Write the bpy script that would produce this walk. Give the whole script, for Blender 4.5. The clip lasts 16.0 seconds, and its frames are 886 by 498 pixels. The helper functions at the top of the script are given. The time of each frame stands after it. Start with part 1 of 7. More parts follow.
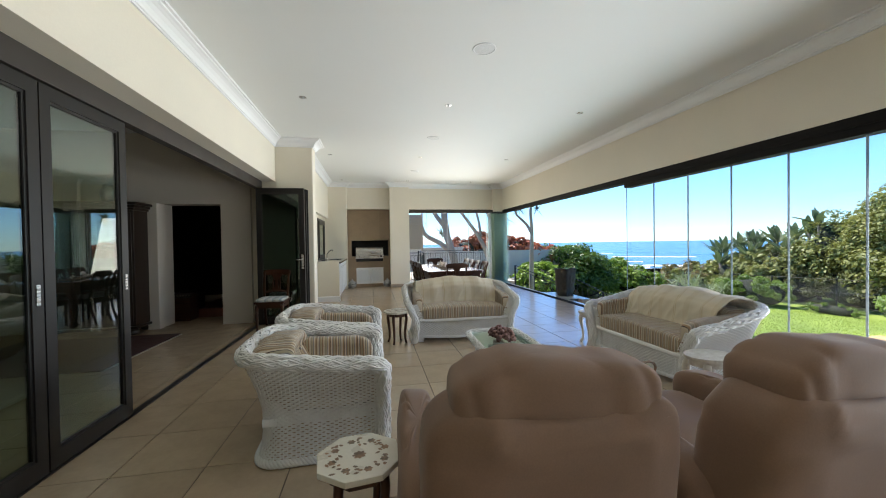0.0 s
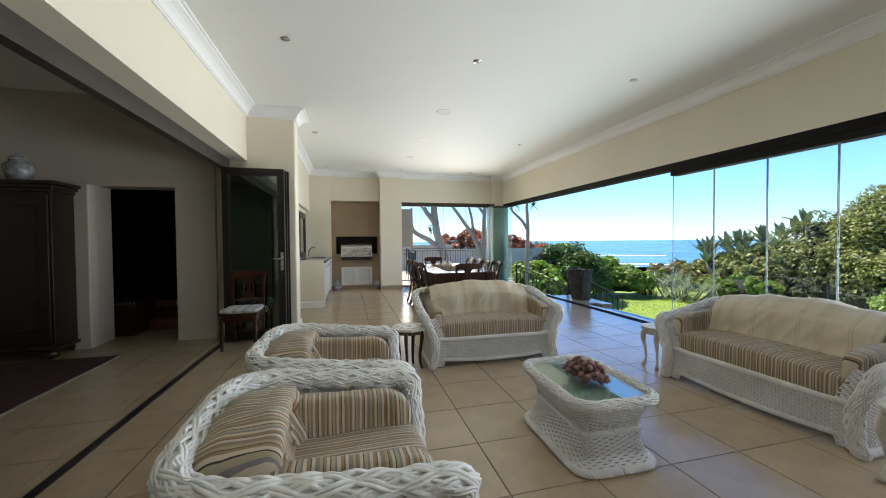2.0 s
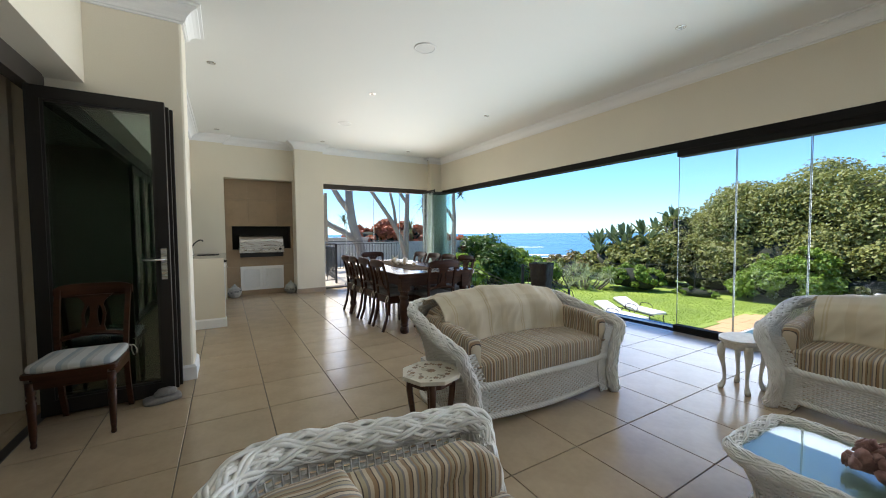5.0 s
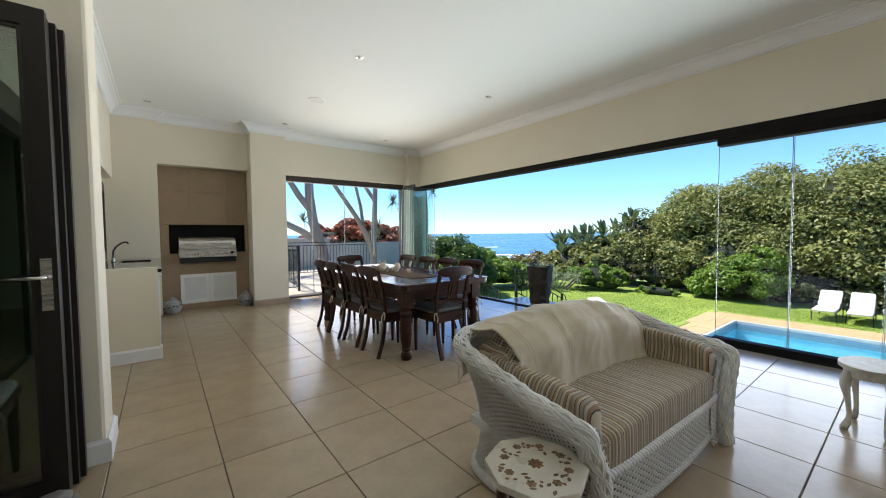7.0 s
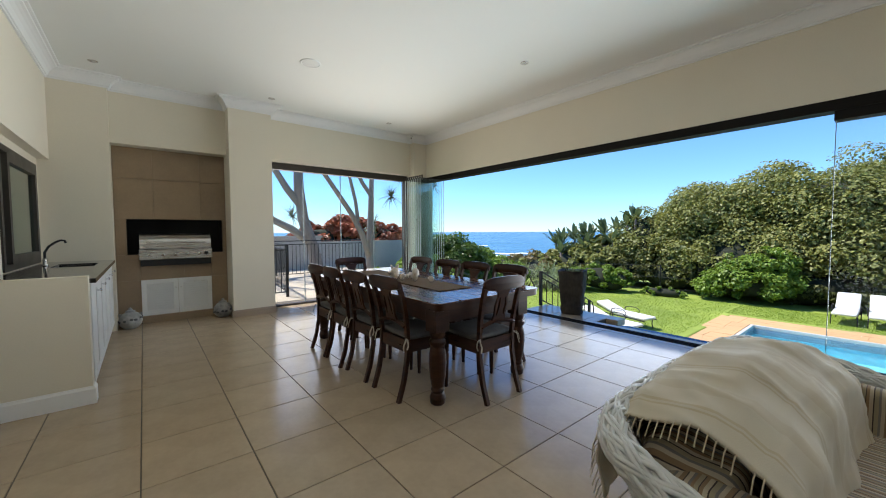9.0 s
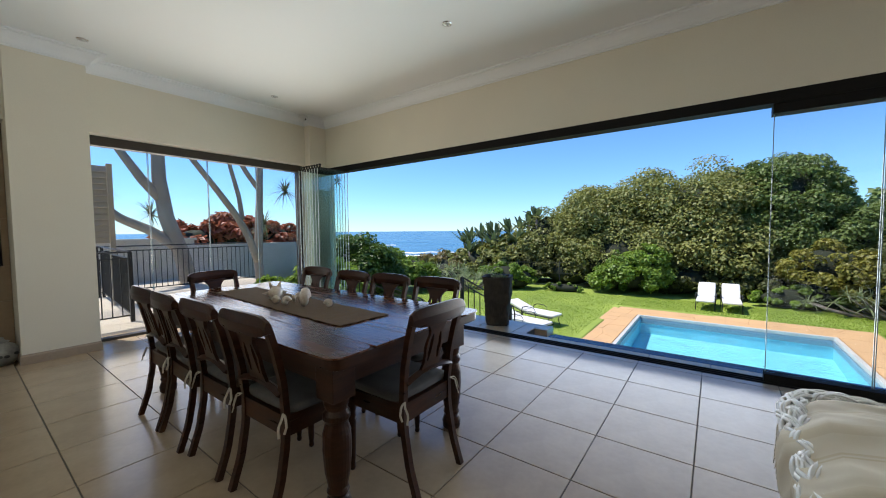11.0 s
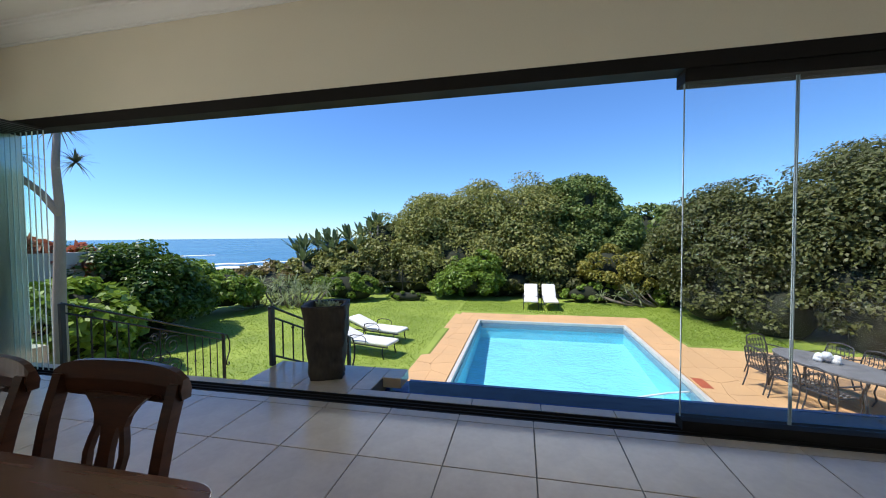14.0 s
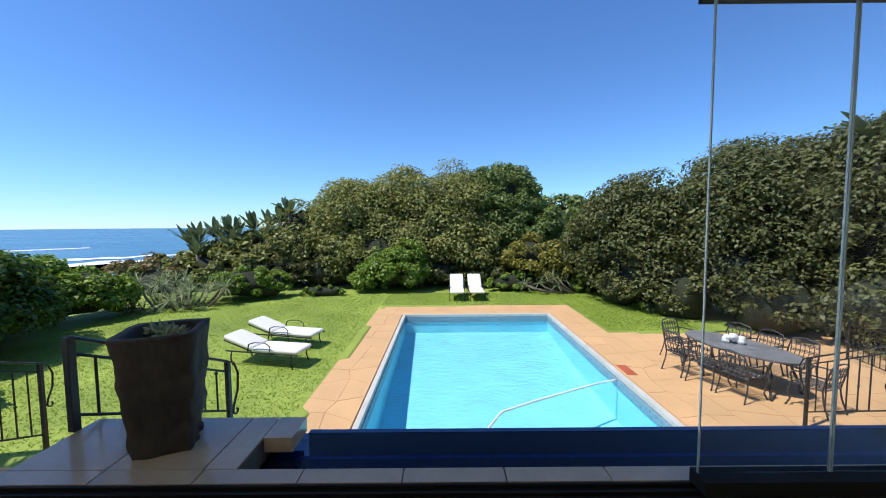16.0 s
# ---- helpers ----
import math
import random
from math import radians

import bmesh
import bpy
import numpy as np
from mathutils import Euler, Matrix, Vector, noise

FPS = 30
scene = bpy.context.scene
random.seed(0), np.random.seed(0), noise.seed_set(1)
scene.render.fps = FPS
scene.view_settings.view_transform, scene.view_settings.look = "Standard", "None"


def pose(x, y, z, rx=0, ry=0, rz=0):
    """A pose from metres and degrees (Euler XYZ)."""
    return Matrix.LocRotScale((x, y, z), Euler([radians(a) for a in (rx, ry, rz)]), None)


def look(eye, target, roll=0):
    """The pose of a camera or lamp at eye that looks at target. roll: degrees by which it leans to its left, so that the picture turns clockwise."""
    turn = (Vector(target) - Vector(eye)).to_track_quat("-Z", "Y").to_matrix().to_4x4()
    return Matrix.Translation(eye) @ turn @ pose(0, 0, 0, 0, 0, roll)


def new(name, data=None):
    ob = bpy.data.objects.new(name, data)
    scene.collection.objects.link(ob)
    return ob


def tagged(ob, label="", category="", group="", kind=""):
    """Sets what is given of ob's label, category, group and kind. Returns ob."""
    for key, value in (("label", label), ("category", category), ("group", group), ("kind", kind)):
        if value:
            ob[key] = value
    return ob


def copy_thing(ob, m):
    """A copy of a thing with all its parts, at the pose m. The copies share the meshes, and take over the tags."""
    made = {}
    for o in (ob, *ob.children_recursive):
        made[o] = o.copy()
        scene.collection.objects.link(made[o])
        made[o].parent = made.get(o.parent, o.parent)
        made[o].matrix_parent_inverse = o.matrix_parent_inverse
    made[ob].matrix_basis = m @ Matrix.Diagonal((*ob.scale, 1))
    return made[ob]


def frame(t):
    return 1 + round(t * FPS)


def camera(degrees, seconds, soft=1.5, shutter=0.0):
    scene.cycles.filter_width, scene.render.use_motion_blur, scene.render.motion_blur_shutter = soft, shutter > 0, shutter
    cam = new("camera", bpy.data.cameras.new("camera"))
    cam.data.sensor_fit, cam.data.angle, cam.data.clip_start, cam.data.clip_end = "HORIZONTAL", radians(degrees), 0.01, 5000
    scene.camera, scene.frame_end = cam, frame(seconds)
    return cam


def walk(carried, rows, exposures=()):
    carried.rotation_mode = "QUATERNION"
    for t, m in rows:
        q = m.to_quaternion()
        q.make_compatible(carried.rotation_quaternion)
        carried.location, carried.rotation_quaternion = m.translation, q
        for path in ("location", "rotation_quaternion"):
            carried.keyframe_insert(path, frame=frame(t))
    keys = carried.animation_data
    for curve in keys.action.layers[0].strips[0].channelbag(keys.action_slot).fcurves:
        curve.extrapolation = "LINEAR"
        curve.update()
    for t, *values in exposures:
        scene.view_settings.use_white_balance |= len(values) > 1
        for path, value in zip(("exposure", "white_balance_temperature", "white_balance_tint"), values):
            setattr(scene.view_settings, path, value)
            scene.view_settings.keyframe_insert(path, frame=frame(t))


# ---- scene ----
cam = camera(100.7, 16.0, soft=1.05)
PATH = [
    (0, (0.0, 0.103, 1.321), (0.378, 2.067, 1.291), -0.9),
    (0.5, (-0.059, 0.396, 1.297), (0.353, 2.353, 1.273), -0.7),
    (1, (-0.108, 0.742, 1.292), (0.315, 2.697, 1.271), -0.6),
    (1.5, (-0.167, 1.025, 1.304), (0.238, 2.983, 1.272), -0.6),
    (2, (-0.282, 1.318, 1.307), (0.213, 3.256, 1.263), -0.5),
    (2.5, (-0.36, 1.624, 1.32), (0.207, 3.541, 1.262), -0.6),
    (3, (-0.438, 1.932, 1.285), (0.249, 3.809, 1.208), -0.4),
    (3.5, (-0.552, 2.235, 1.295), (0.25, 4.065, 1.221), -0.5),
    (4, (-0.627, 2.535, 1.26), (0.265, 4.324, 1.199), -0.3),
    (4.2, (-0.637, 2.651, 1.267), (0.297, 4.418, 1.197), -0.4),
    (5.25, (-0.765, 3.27, 1.272), (0.269, 4.976, 1.182), -0.4),
    (6.3, (-0.76, 3.856, 1.275), (0.373, 5.501, 1.165), -0.4),
    (6.5, (-0.757, 3.957, 1.276), (0.391, 5.591, 1.175), -0.6),
    (7, (-0.744, 4.231, 1.271), (0.474, 5.815, 1.184), -0.5),
    (7.5, (-0.668, 4.521, 1.269), (0.538, 6.114, 1.177), -0.6),
    (8, (-0.615, 4.776, 1.255), (0.59, 6.368, 1.147), -0.5),
    (8.2, (-0.59, 4.886, 1.253), (0.62, 6.474, 1.149), -0.4),
    (10.3, (-0.121, 5.779, 1.291), (1.349, 7.13, 1.176), -0.6),
    (10.5, (-0.055, 5.845, 1.287), (1.461, 7.144, 1.17), -0.6),
    (11, (0.169, 5.997, 1.29), (1.774, 7.186, 1.187), -0.5),
    (11.5, (0.394, 6.104, 1.276), (2.067, 7.196, 1.176), -0.6),
    (12, (0.635, 6.235, 1.267), (2.396, 7.174, 1.141), -1.0),
    (12.5, (0.882, 6.349, 1.257), (2.727, 7.107, 1.122), -1.0),
    (13, (1.141, 6.443, 1.272), (3.027, 7.103, 1.172), -0.7),
    (13.5, (1.365, 6.533, 1.283), (3.281, 7.103, 1.216), -0.7),
    (14, (1.61, 6.642, 1.261), (3.564, 7.06, 1.19), -0.5),
    (14.5, (1.861, 6.687, 1.248), (3.836, 6.989, 1.159), -0.5),
    (15, (2.125, 6.69, 1.258), (4.11, 6.906, 1.145), -0.6),
    (15.5, (2.39, 6.75, 1.254), (4.384, 6.866, 1.15), -0.5),
    (16, (2.612, 6.80, 1.228), (4.607, 6.803, 1.096), -0.5),
]
EXPOSURE = [(0, 0.82), (4, 0.70), (8, 0.50), (10.5, 0.18), (13.5, 0.10), (16, -0.04)]
walk(cam, [(t, look(eye, aim, roll)) for t, eye, aim, roll in PATH], EXPOSURE)

# ==== world, sun, added fill light in the openings ====
SUN_EL, SUN_AZ = radians(60), radians(112)      # azimuth from +x towards +y
world = bpy.data.worlds.new("world")
scene.world = world
world.use_nodes = True
wn, wl = world.node_tree.nodes, world.node_tree.links
sky = wn.new("ShaderNodeTexSky")
sky.sky_type, sky.sun_disc = "NISHITA", False
sky.sun_elevation, sky.sun_rotation = SUN_EL, radians(90) - SUN_AZ
sky.air_density, sky.dust_density, sky.ozone_density = 1.0, 0.0, 5.0
clear = wn.new("ShaderNodeMix")
clear.data_type, clear.blend_type = "RGBA", "MULTIPLY"
clear.inputs[0].default_value, clear.inputs[7].default_value = 1.0, (0.665, 0.945, 1.29, 1)
wl.new(sky.outputs["Color"], clear.inputs[6])
wl.new(clear.outputs[2], wn["Background"].inputs["Color"])
wn["Background"].inputs["Strength"].default_value = 0.15


def lamp(name, kind, power, color, m, **more):
    data = bpy.data.lights.new(name, kind)
    data.energy, data.color = power, color
    ob = new(name, data)
    ob.matrix_world = m
    return ob, data


sun_way = Vector((math.cos(SUN_EL) * math.cos(SUN_AZ), math.cos(SUN_EL) * math.sin(SUN_AZ), math.sin(SUN_EL)))
sun_lamp, sun_data = lamp("sun", "SUN", 5.0, (1.0, 0.95, 0.88), look(sun_way * 40, (0, 0, 0)))
sun_data.angle = radians(0.53)
# added fill lamps in the two open fronts, aimed up to brighten the room
for (eye, aim, w, h, power, hue) in (((4.42, 4.8, 1.0), (0.42, 4.8, 1.95), 13.0, 1.8, 116, (0.90, 0.95, 1.0)),
                                ((2.5, 11.99, 1.2), (2.5, 8.0, 2.5), 2.6, 2.1, 20, (1.0, 0.92, 0.80))):
    ob, data = lamp("opening_fill", "AREA", power, hue, look(eye, aim))
    data.shape, data.size, data.size_y, data.spread = "RECTANGLE", w, h, radians(104)

# ==== materials ====
def material(name, color, rough=0.6, metal=0.0, vary=0.12, scale=3.0, bump=0.1, fine=60.0, coord="Object", spec=0.5,
             tint=None, coat=0.0, sheen=0.0, stretch=(1, 1, 1), piece=0.0, island=0.0, thin=0.0):
    """A surface with a base colour that varies at two scales, uneven gloss and fine relief."""
    m = bpy.data.materials.new(name)
    m.use_nodes = True
    n, l = m.node_tree.nodes, m.node_tree.links
    b = n["Principled BSDF"]
    b.inputs["Metallic"].default_value = metal
    b.inputs["Specular IOR Level"].default_value = spec
    b.inputs["Coat Weight"].default_value = coat
    b.inputs["Coat Roughness"].default_value = 0.12
    b.inputs["Sheen Weight"].default_value = sheen
    tc = n.new("ShaderNodeTexCoord")
    mp = n.new("ShaderNodeMapping")
    mp.inputs["Scale"].default_value = stretch
    l.new(tc.outputs[coord], mp.inputs["Vector"])
    big, small = n.new("ShaderNodeTexNoise"), n.new("ShaderNodeTexNoise")
    big.inputs["Scale"].default_value, big.inputs["Detail"].default_value = scale, 5
    small.inputs["Scale"].default_value, small.inputs["Detail"].default_value = fine, 4
    for t in (big, small):
        l.new(mp.outputs["Vector"], t.inputs["Vector"])
    add = n.new("ShaderNodeMath")
    add.operation = "MULTIPLY_ADD"
    l.new(small.outputs["Fac"], add.inputs[0])
    add.inputs[1].default_value = 0.5
    l.new(big.outputs["Fac"], add.inputs[2])
    last = add
    for amount, node, out in ((piece, "ShaderNodeObjectInfo", "Random"), (island, "ShaderNodeNewGeometry", "Random Per Island")):
        if amount:
            src, more = n.new(node), n.new("ShaderNodeMath")
            more.operation = "MULTIPLY_ADD"
            l.new(src.outputs[out], more.inputs[0])
            more.inputs[1].default_value = amount
            l.new(last.outputs[0], more.inputs[2])
            last = more
    span = n.new("ShaderNodeMapRange")
    mid = 0.75 + (piece + island) / 2
    span.inputs["From Min"].default_value, span.inputs["From Max"].default_value = mid - 0.35 - (piece + island) / 2, mid + 0.35 + (piece + island) / 2
    l.new(last.outputs[0], span.inputs["Value"])
    mix = n.new("ShaderNodeMix")
    mix.data_type = "RGBA"
    c = Vector(color)
    dark = tint[0] if tint else tuple(c * (1 - vary))
    light = tint[1] if tint else tuple(min(1, v) for v in c * (1 + vary))
    mix.inputs[6].default_value, mix.inputs[7].default_value = (*dark, 1), (*light, 1)
    l.new(span.outputs[0], mix.inputs[0])
    l.new(mix.outputs[2], b.inputs["Base Color"])
    rr = n.new("ShaderNodeMapRange")
    rr.inputs["From Min"].default_value, rr.inputs["From Max"].default_value = 0.3, 0.7
    rr.inputs["To Min"].default_value, rr.inputs["To Max"].default_value = max(0.02, rough * 0.85), min(1, rough * 1.15)
    l.new(big.outputs["Fac"], rr.inputs["Value"])
    l.new(rr.outputs[0], b.inputs["Roughness"])
    if bump:
        bp = n.new("ShaderNodeBump")
        bp.inputs["Strength"].default_value, bp.inputs["Distance"].default_value = bump, 0.004
        l.new(add.outputs[0], bp.inputs["Height"])
        l.new(bp.outputs["Normal"], b.inputs["Normal"])
    if thin:
        tl, both = n.new("ShaderNodeBsdfTranslucent"), n.new("ShaderNodeMixShader")
        both.inputs[0].default_value = thin
        l.new(mix.outputs[2], tl.inputs["Color"])
        l.new(b.outputs[0], both.inputs[1])
        l.new(tl.outputs[0], both.inputs[2])
        l.new(both.outputs[0], n["Material Output"].inputs["Surface"])
    return m


def schlick(n, l, head_on, normal=None):
    """How much a clear surface mirrors, more at a slant; the same from both sides."""
    lw, p, mad = n.new("ShaderNodeLayerWeight"), n.new("ShaderNodeMath"), n.new("ShaderNodeMath")
    lw.inputs["Blend"].default_value = 0.5
    p.operation, mad.operation = "POWER", "MULTIPLY_ADD"
    l.new(lw.outputs["Facing"], p.inputs[0])
    p.inputs[1].default_value = 5
    l.new(p.outputs[0], mad.inputs[0])
    mad.inputs[1].default_value, mad.inputs[2].default_value = 1 - head_on, head_on
    if normal:
        l.new(normal, lw.inputs["Normal"])
    return mad.outputs[0]


def glass(name, tint=(1, 1, 1), rough=0.0, ior=1.45, gloss=1.0):
    """A thin clear pane: clear straight through, with a Fresnel-driven gloss."""
    m = bpy.data.materials.new(name)
    m.use_nodes = True
    n, l = m.node_tree.nodes, m.node_tree.links
    n.remove(n["Principled BSDF"])
    clear, shine, mix = n.new("ShaderNodeBsdfTransparent"), n.new("ShaderNodeBsdfGlossy"), n.new("ShaderNodeMixShader")
    clear.inputs["Color"].default_value = (*tint, 1)
    shine.inputs["Roughness"].default_value = rough
    shine.inputs["Color"].default_value = (gloss, gloss, gloss, 1)
    l.new(schlick(n, l, ((ior - 1) / (ior + 1)) ** 2), mix.inputs[0])
    l.new(clear.outputs[0], mix.inputs[1])
    l.new(shine.outputs[0], mix.inputs[2])
    l.new(mix.outputs[0], n["Material Output"].inputs["Surface"])
    return m


M_WALL = material("cream_plaster", (0.76, 0.70, 0.575), 0.75, vary=0.05, scale=1.2, bump=0.12, fine=90)
# darker copy of the wall plaster; the inner room's dimness is in its colour
M_WALL_DIM = material("dimmed_plaster", (0.56, 0.51, 0.44), 0.8, vary=0.05, scale=1.2, bump=0.12, fine=90)
M_CEIL = material("white_ceiling_paint", (0.82, 0.82, 0.79), 0.7, vary=0.02, scale=0.8, bump=0.05, fine=120)
M_COVE = material("white_cornice_paint", (0.83, 0.83, 0.82), 0.6, vary=0.02, bump=0.03)
M_TILE = material("beige_floor_tile", (0.44, 0.34, 0.23), 0.2, vary=0.18, scale=5, bump=0.28, fine=28, coord="Object", piece=0.25, spec=0.45, coat=0.12)
M_GROUT = material("dark_grout", (0.13, 0.11, 0.085), 0.9, vary=0.2, scale=30, bump=0.3)
M_SKIRT = material("tile_skirting", (0.36, 0.28, 0.21), 0.4, vary=0.15)
M_BLACK = material("black_aluminium", (0.018, 0.016, 0.015), 0.38, vary=0.2, bump=0.02, fine=200)
M_BROWN_AL = material("bronze_aluminium", (0.045, 0.038, 0.032), 0.42, vary=0.15, bump=0.02, fine=200)
M_GLASS = glass("clear_glass", (0.98, 0.99, 0.99), gloss=0.5)
M_GLASS_DOOR = glass("tinted_door_glass", (0.60, 0.72, 0.65), ior=2.05)
M_STEEL = material("brushed_steel", (0.62, 0.61, 0.6), 0.28, metal=1.0, vary=0.08, stretch=(1, 30, 30), bump=0.03)
M_WHITE = material("white_lacquer", (0.78, 0.78, 0.76), 0.35, vary=0.03, bump=0.02)
M_WOOD = material("red_brown_wood", (0.155, 0.055, 0.022), 0.32, spec=0.3, vary=0.4, scale=4, stretch=(1, 1, 9), fine=40, bump=0.08, tint=((0.014, 0.0045, 0.002), (0.07, 0.024, 0.010)))
M_WOOD_TOP = material("polished_table_wood", (0.2, 0.07, 0.03), 0.26, coat=0.25, scale=3, stretch=(9, 0.8, 9), fine=30, bump=0.04, tint=((0.045, 0.013, 0.005), (0.14, 0.048, 0.019)), piece=0.3)
M_DARKWOOD = material("dark_wood", (0.02, 0.012, 0.008), 0.35, vary=0.3, stretch=(1, 1, 8))
M_WICKER = material("white_painted_wicker", (0.74, 0.72, 0.66), 0.5, vary=0.12, scale=9, bump=0.15, fine=120, tint=((0.70, 0.685, 0.64), (0.88, 0.88, 0.86)))
M_LEATHER = material("tan_microfibre", (0.215, 0.130, 0.083), 0.8, vary=0.16, scale=5, bump=0.16, fine=180, sheen=0.1)
M_THROW = material("cream_throw", (0.6, 0.5, 0.34), 0.9, vary=0.1, scale=8, bump=0.3, fine=250, sheen=0.2)
M_GRASS = material("lawn", (0.12, 0.2, 0.03), 0.8, scale=0.6, fine=45, bump=0.5, tint=((0.135, 0.205, 0.020), (0.390, 0.475, 0.085)))
M_DECK = material("sandstone_paving", (0.63, 0.385, 0.185), 0.8, vary=0.13, scale=1.4, fine=24, bump=0.25, piece=0.12)
M_TERRA = material("terracotta_tile", (0.45, 0.11, 0.05), 0.6)
M_POOLWALL = material("pool_plaster", (0.30, 0.72, 0.83), 0.6, vary=0.08, scale=1.5)
M_SEA = material("sea", (0.012, 0.10, 0.20), 0.25, scale=0.012, fine=0.2, bump=0.0, tint=((0.010, 0.085, 0.18), (0.02, 0.14, 0.24)), spec=0.3)
M_FOAM = material("surf_foam", (0.8, 0.82, 0.83), 0.8)
M_LEAF = material("bush_leaves", (0.07, 0.11, 0.03), 0.55, fine=8, scale=1.2, bump=0.0, tint=((0.077, 0.134, 0.025), (0.252, 0.320, 0.081)), thin=0.3, island=0.8)
M_LEAF_L = material("bright_leaves", (0.12, 0.2, 0.03), 0.5, fine=8, scale=1.2, bump=0.0, tint=((0.101, 0.188, 0.017), (0.338, 0.469, 0.068)), thin=0.3, island=0.8)
M_LEAF_Y = material("olive_leaves", (0.16, 0.16, 0.03), 0.55, fine=8, scale=1.2, bump=0.0, tint=((0.140, 0.150, 0.025), (0.406, 0.360, 0.062)), thin=0.3, island=0.8)
M_LEAF_R = material("red_leaves", (0.35, 0.05, 0.03), 0.5, fine=8, scale=1.2, bump=0.0, tint=((0.2, 0.10, 0.04), (0.66, 0.2, 0.12)), thin=0.3, island=0.9)
M_LEAF_G = material("grey_green_spikes", (0.17, 0.22, 0.12), 0.5, fine=8, bump=0.0, tint=((0.156, 0.210, 0.083), (0.438, 0.496, 0.275)), thin=0.3, island=0.6)
M_BARK = material("grey_bark", (0.2, 0.17, 0.14), 0.9, vary=0.3, scale=8, stretch=(1, 1, 0.3), bump=0.5)
M_LEAF_O = material("grey_olive_leaves", (0.10, 0.115, 0.045), 0.55, fine=8, scale=0.5, bump=0.0, tint=((0.123, 0.156, 0.033), (0.426, 0.418, 0.122)), thin=0.3, island=0.8)
M_LEAF_M = material("glossy_dark_leaves", (0.06, 0.12, 0.02), 0.4, fine=8, scale=0.8, bump=0.0, tint=((0.038, 0.091, 0.013), (0.145, 0.230, 0.036)), thin=0.3, island=0.8)
M_LEAF_B = material("brown_green_scrub", (0.17, 0.14, 0.06), 0.7, fine=8, scale=0.6, bump=0.0, tint=((0.112, 0.106, 0.044), (0.350, 0.250, 0.112)), thin=0.3, island=0.8)
M_LEAF_P = material("paddle_leaves", (0.06, 0.09, 0.04), 0.5, fine=8, scale=0.6, bump=0.0, tint=((0.055, 0.093, 0.040), (0.207, 0.262, 0.114)), thin=0.3, island=0.6)
M_LEAF_S = material("sword_leaves", (0.09, 0.11, 0.06), 0.5, fine=8, bump=0.0, tint=((0.056, 0.075, 0.037), (0.200, 0.225, 0.125)), thin=0.3, island=0.8)
M_BLADE = material("grass_blades", (0.13, 0.22, 0.03), 0.6, scale=0.8, fine=8, bump=0.0, tint=((0.170, 0.270, 0.026), (0.430, 0.550, 0.085)), thin=0.5, island=0.7)

M_LEAF_H = material("dark_olive_leaves", (0.06, 0.07, 0.03), 0.55, fine=8, scale=0.5, bump=0.0, tint=((0.056, 0.070, 0.016), (0.210, 0.222, 0.068)), thin=0.3, island=0.8)
# near-black tone that puts the shade inside the shrubs into the colour
M_SHADE_CORE = material("shade_dark_core", (0.02, 0.025, 0.01), 0.9, vary=0.5, scale=6, fine=30, bump=1.0)
M_RAIL = material("matt_black_aluminium", (0.015, 0.014, 0.013), 0.65, vary=0.2, bump=0.02, fine=200, spec=0.1)

# ==== building helpers ====
def mesh_of(bm, name, material_, smooth=False):
    me = bpy.data.meshes.new(name)
    bmesh.ops.recalc_face_normals(bm, faces=bm.faces[:])
    bm.to_mesh(me)
    bm.free()
    me.materials.append(material_)
    if smooth:
        me.polygons.foreach_set("use_smooth", [True] * len(me.polygons))
    return me


def part(name, bm, material_, parent=None, label="", smooth=False):
    ob = new(name, mesh_of(bm, name, material_, smooth))
    if parent:
        ob.parent = parent
    return tagged(ob, label)


def thing(name, label, category, m=None, group="", kind=""):
    """An empty at the thing's base; its parts hang under it."""
    ob = new(name)
    ob.matrix_world = m or Matrix()
    return tagged(ob, label, category, group, kind)


def structure(name, bm, material_, label, category, smooth=False):
    ob = new(name, mesh_of(bm, name, material_, smooth))
    return tagged(ob, label, category, "", "structure")


def add_box(bm, x0, x1, y0, y1, z0, z1, bevel=0.0, m=None, segments=2):
    made = bmesh.ops.create_cube(bm, size=1, matrix=Matrix.Translation(((x0 + x1) / 2, (y0 + y1) / 2, (z0 + z1) / 2)) @ Matrix.Diagonal((abs(x1 - x0), abs(y1 - y0), abs(z1 - z0), 1)))
    verts = made["verts"]
    if bevel:
        edges = list({e for v in verts for e in v.link_edges})
        out = bmesh.ops.bevel(bm, geom=edges, offset=bevel, segments=segments, affect="EDGES", profile=0.5)
        verts = list({v for f in out["faces"] for v in f.verts} | {v for v in verts if v.is_valid})
    if m is not None:
        bmesh.ops.transform(bm, matrix=m, verts=verts)
    return verts


def box(x0, x1, y0, y1, z0, z1, bevel=0.0):
    bm = bmesh.new()
    add_box(bm, x0, x1, y0, y1, z0, z1, bevel)
    return bm


def boxes(*rows, bevel=0.0):
    bm = bmesh.new()
    for r in rows:
        add_box(bm, *r, bevel=bevel)
    return bm


def lathe(profile, steps=24, cap=True):
    """A turned solid from (radius, height) pairs."""
    bm = bmesh.new()
    rings = []
    for r, z in profile:
        rings.append([bm.verts.new((r * math.cos(a), r * math.sin(a), z)) for a in (2 * math.pi * k / steps for k in range(steps))])
    for a, b in zip(rings, rings[1:]):
        for k in range(steps):
            bm.faces.new((a[k], a[(k + 1) % steps], b[(k + 1) % steps], b[k]))
    if cap:
        bm.faces.new(rings[0][::-1])
        bm.faces.new(rings[-1])
    return bm


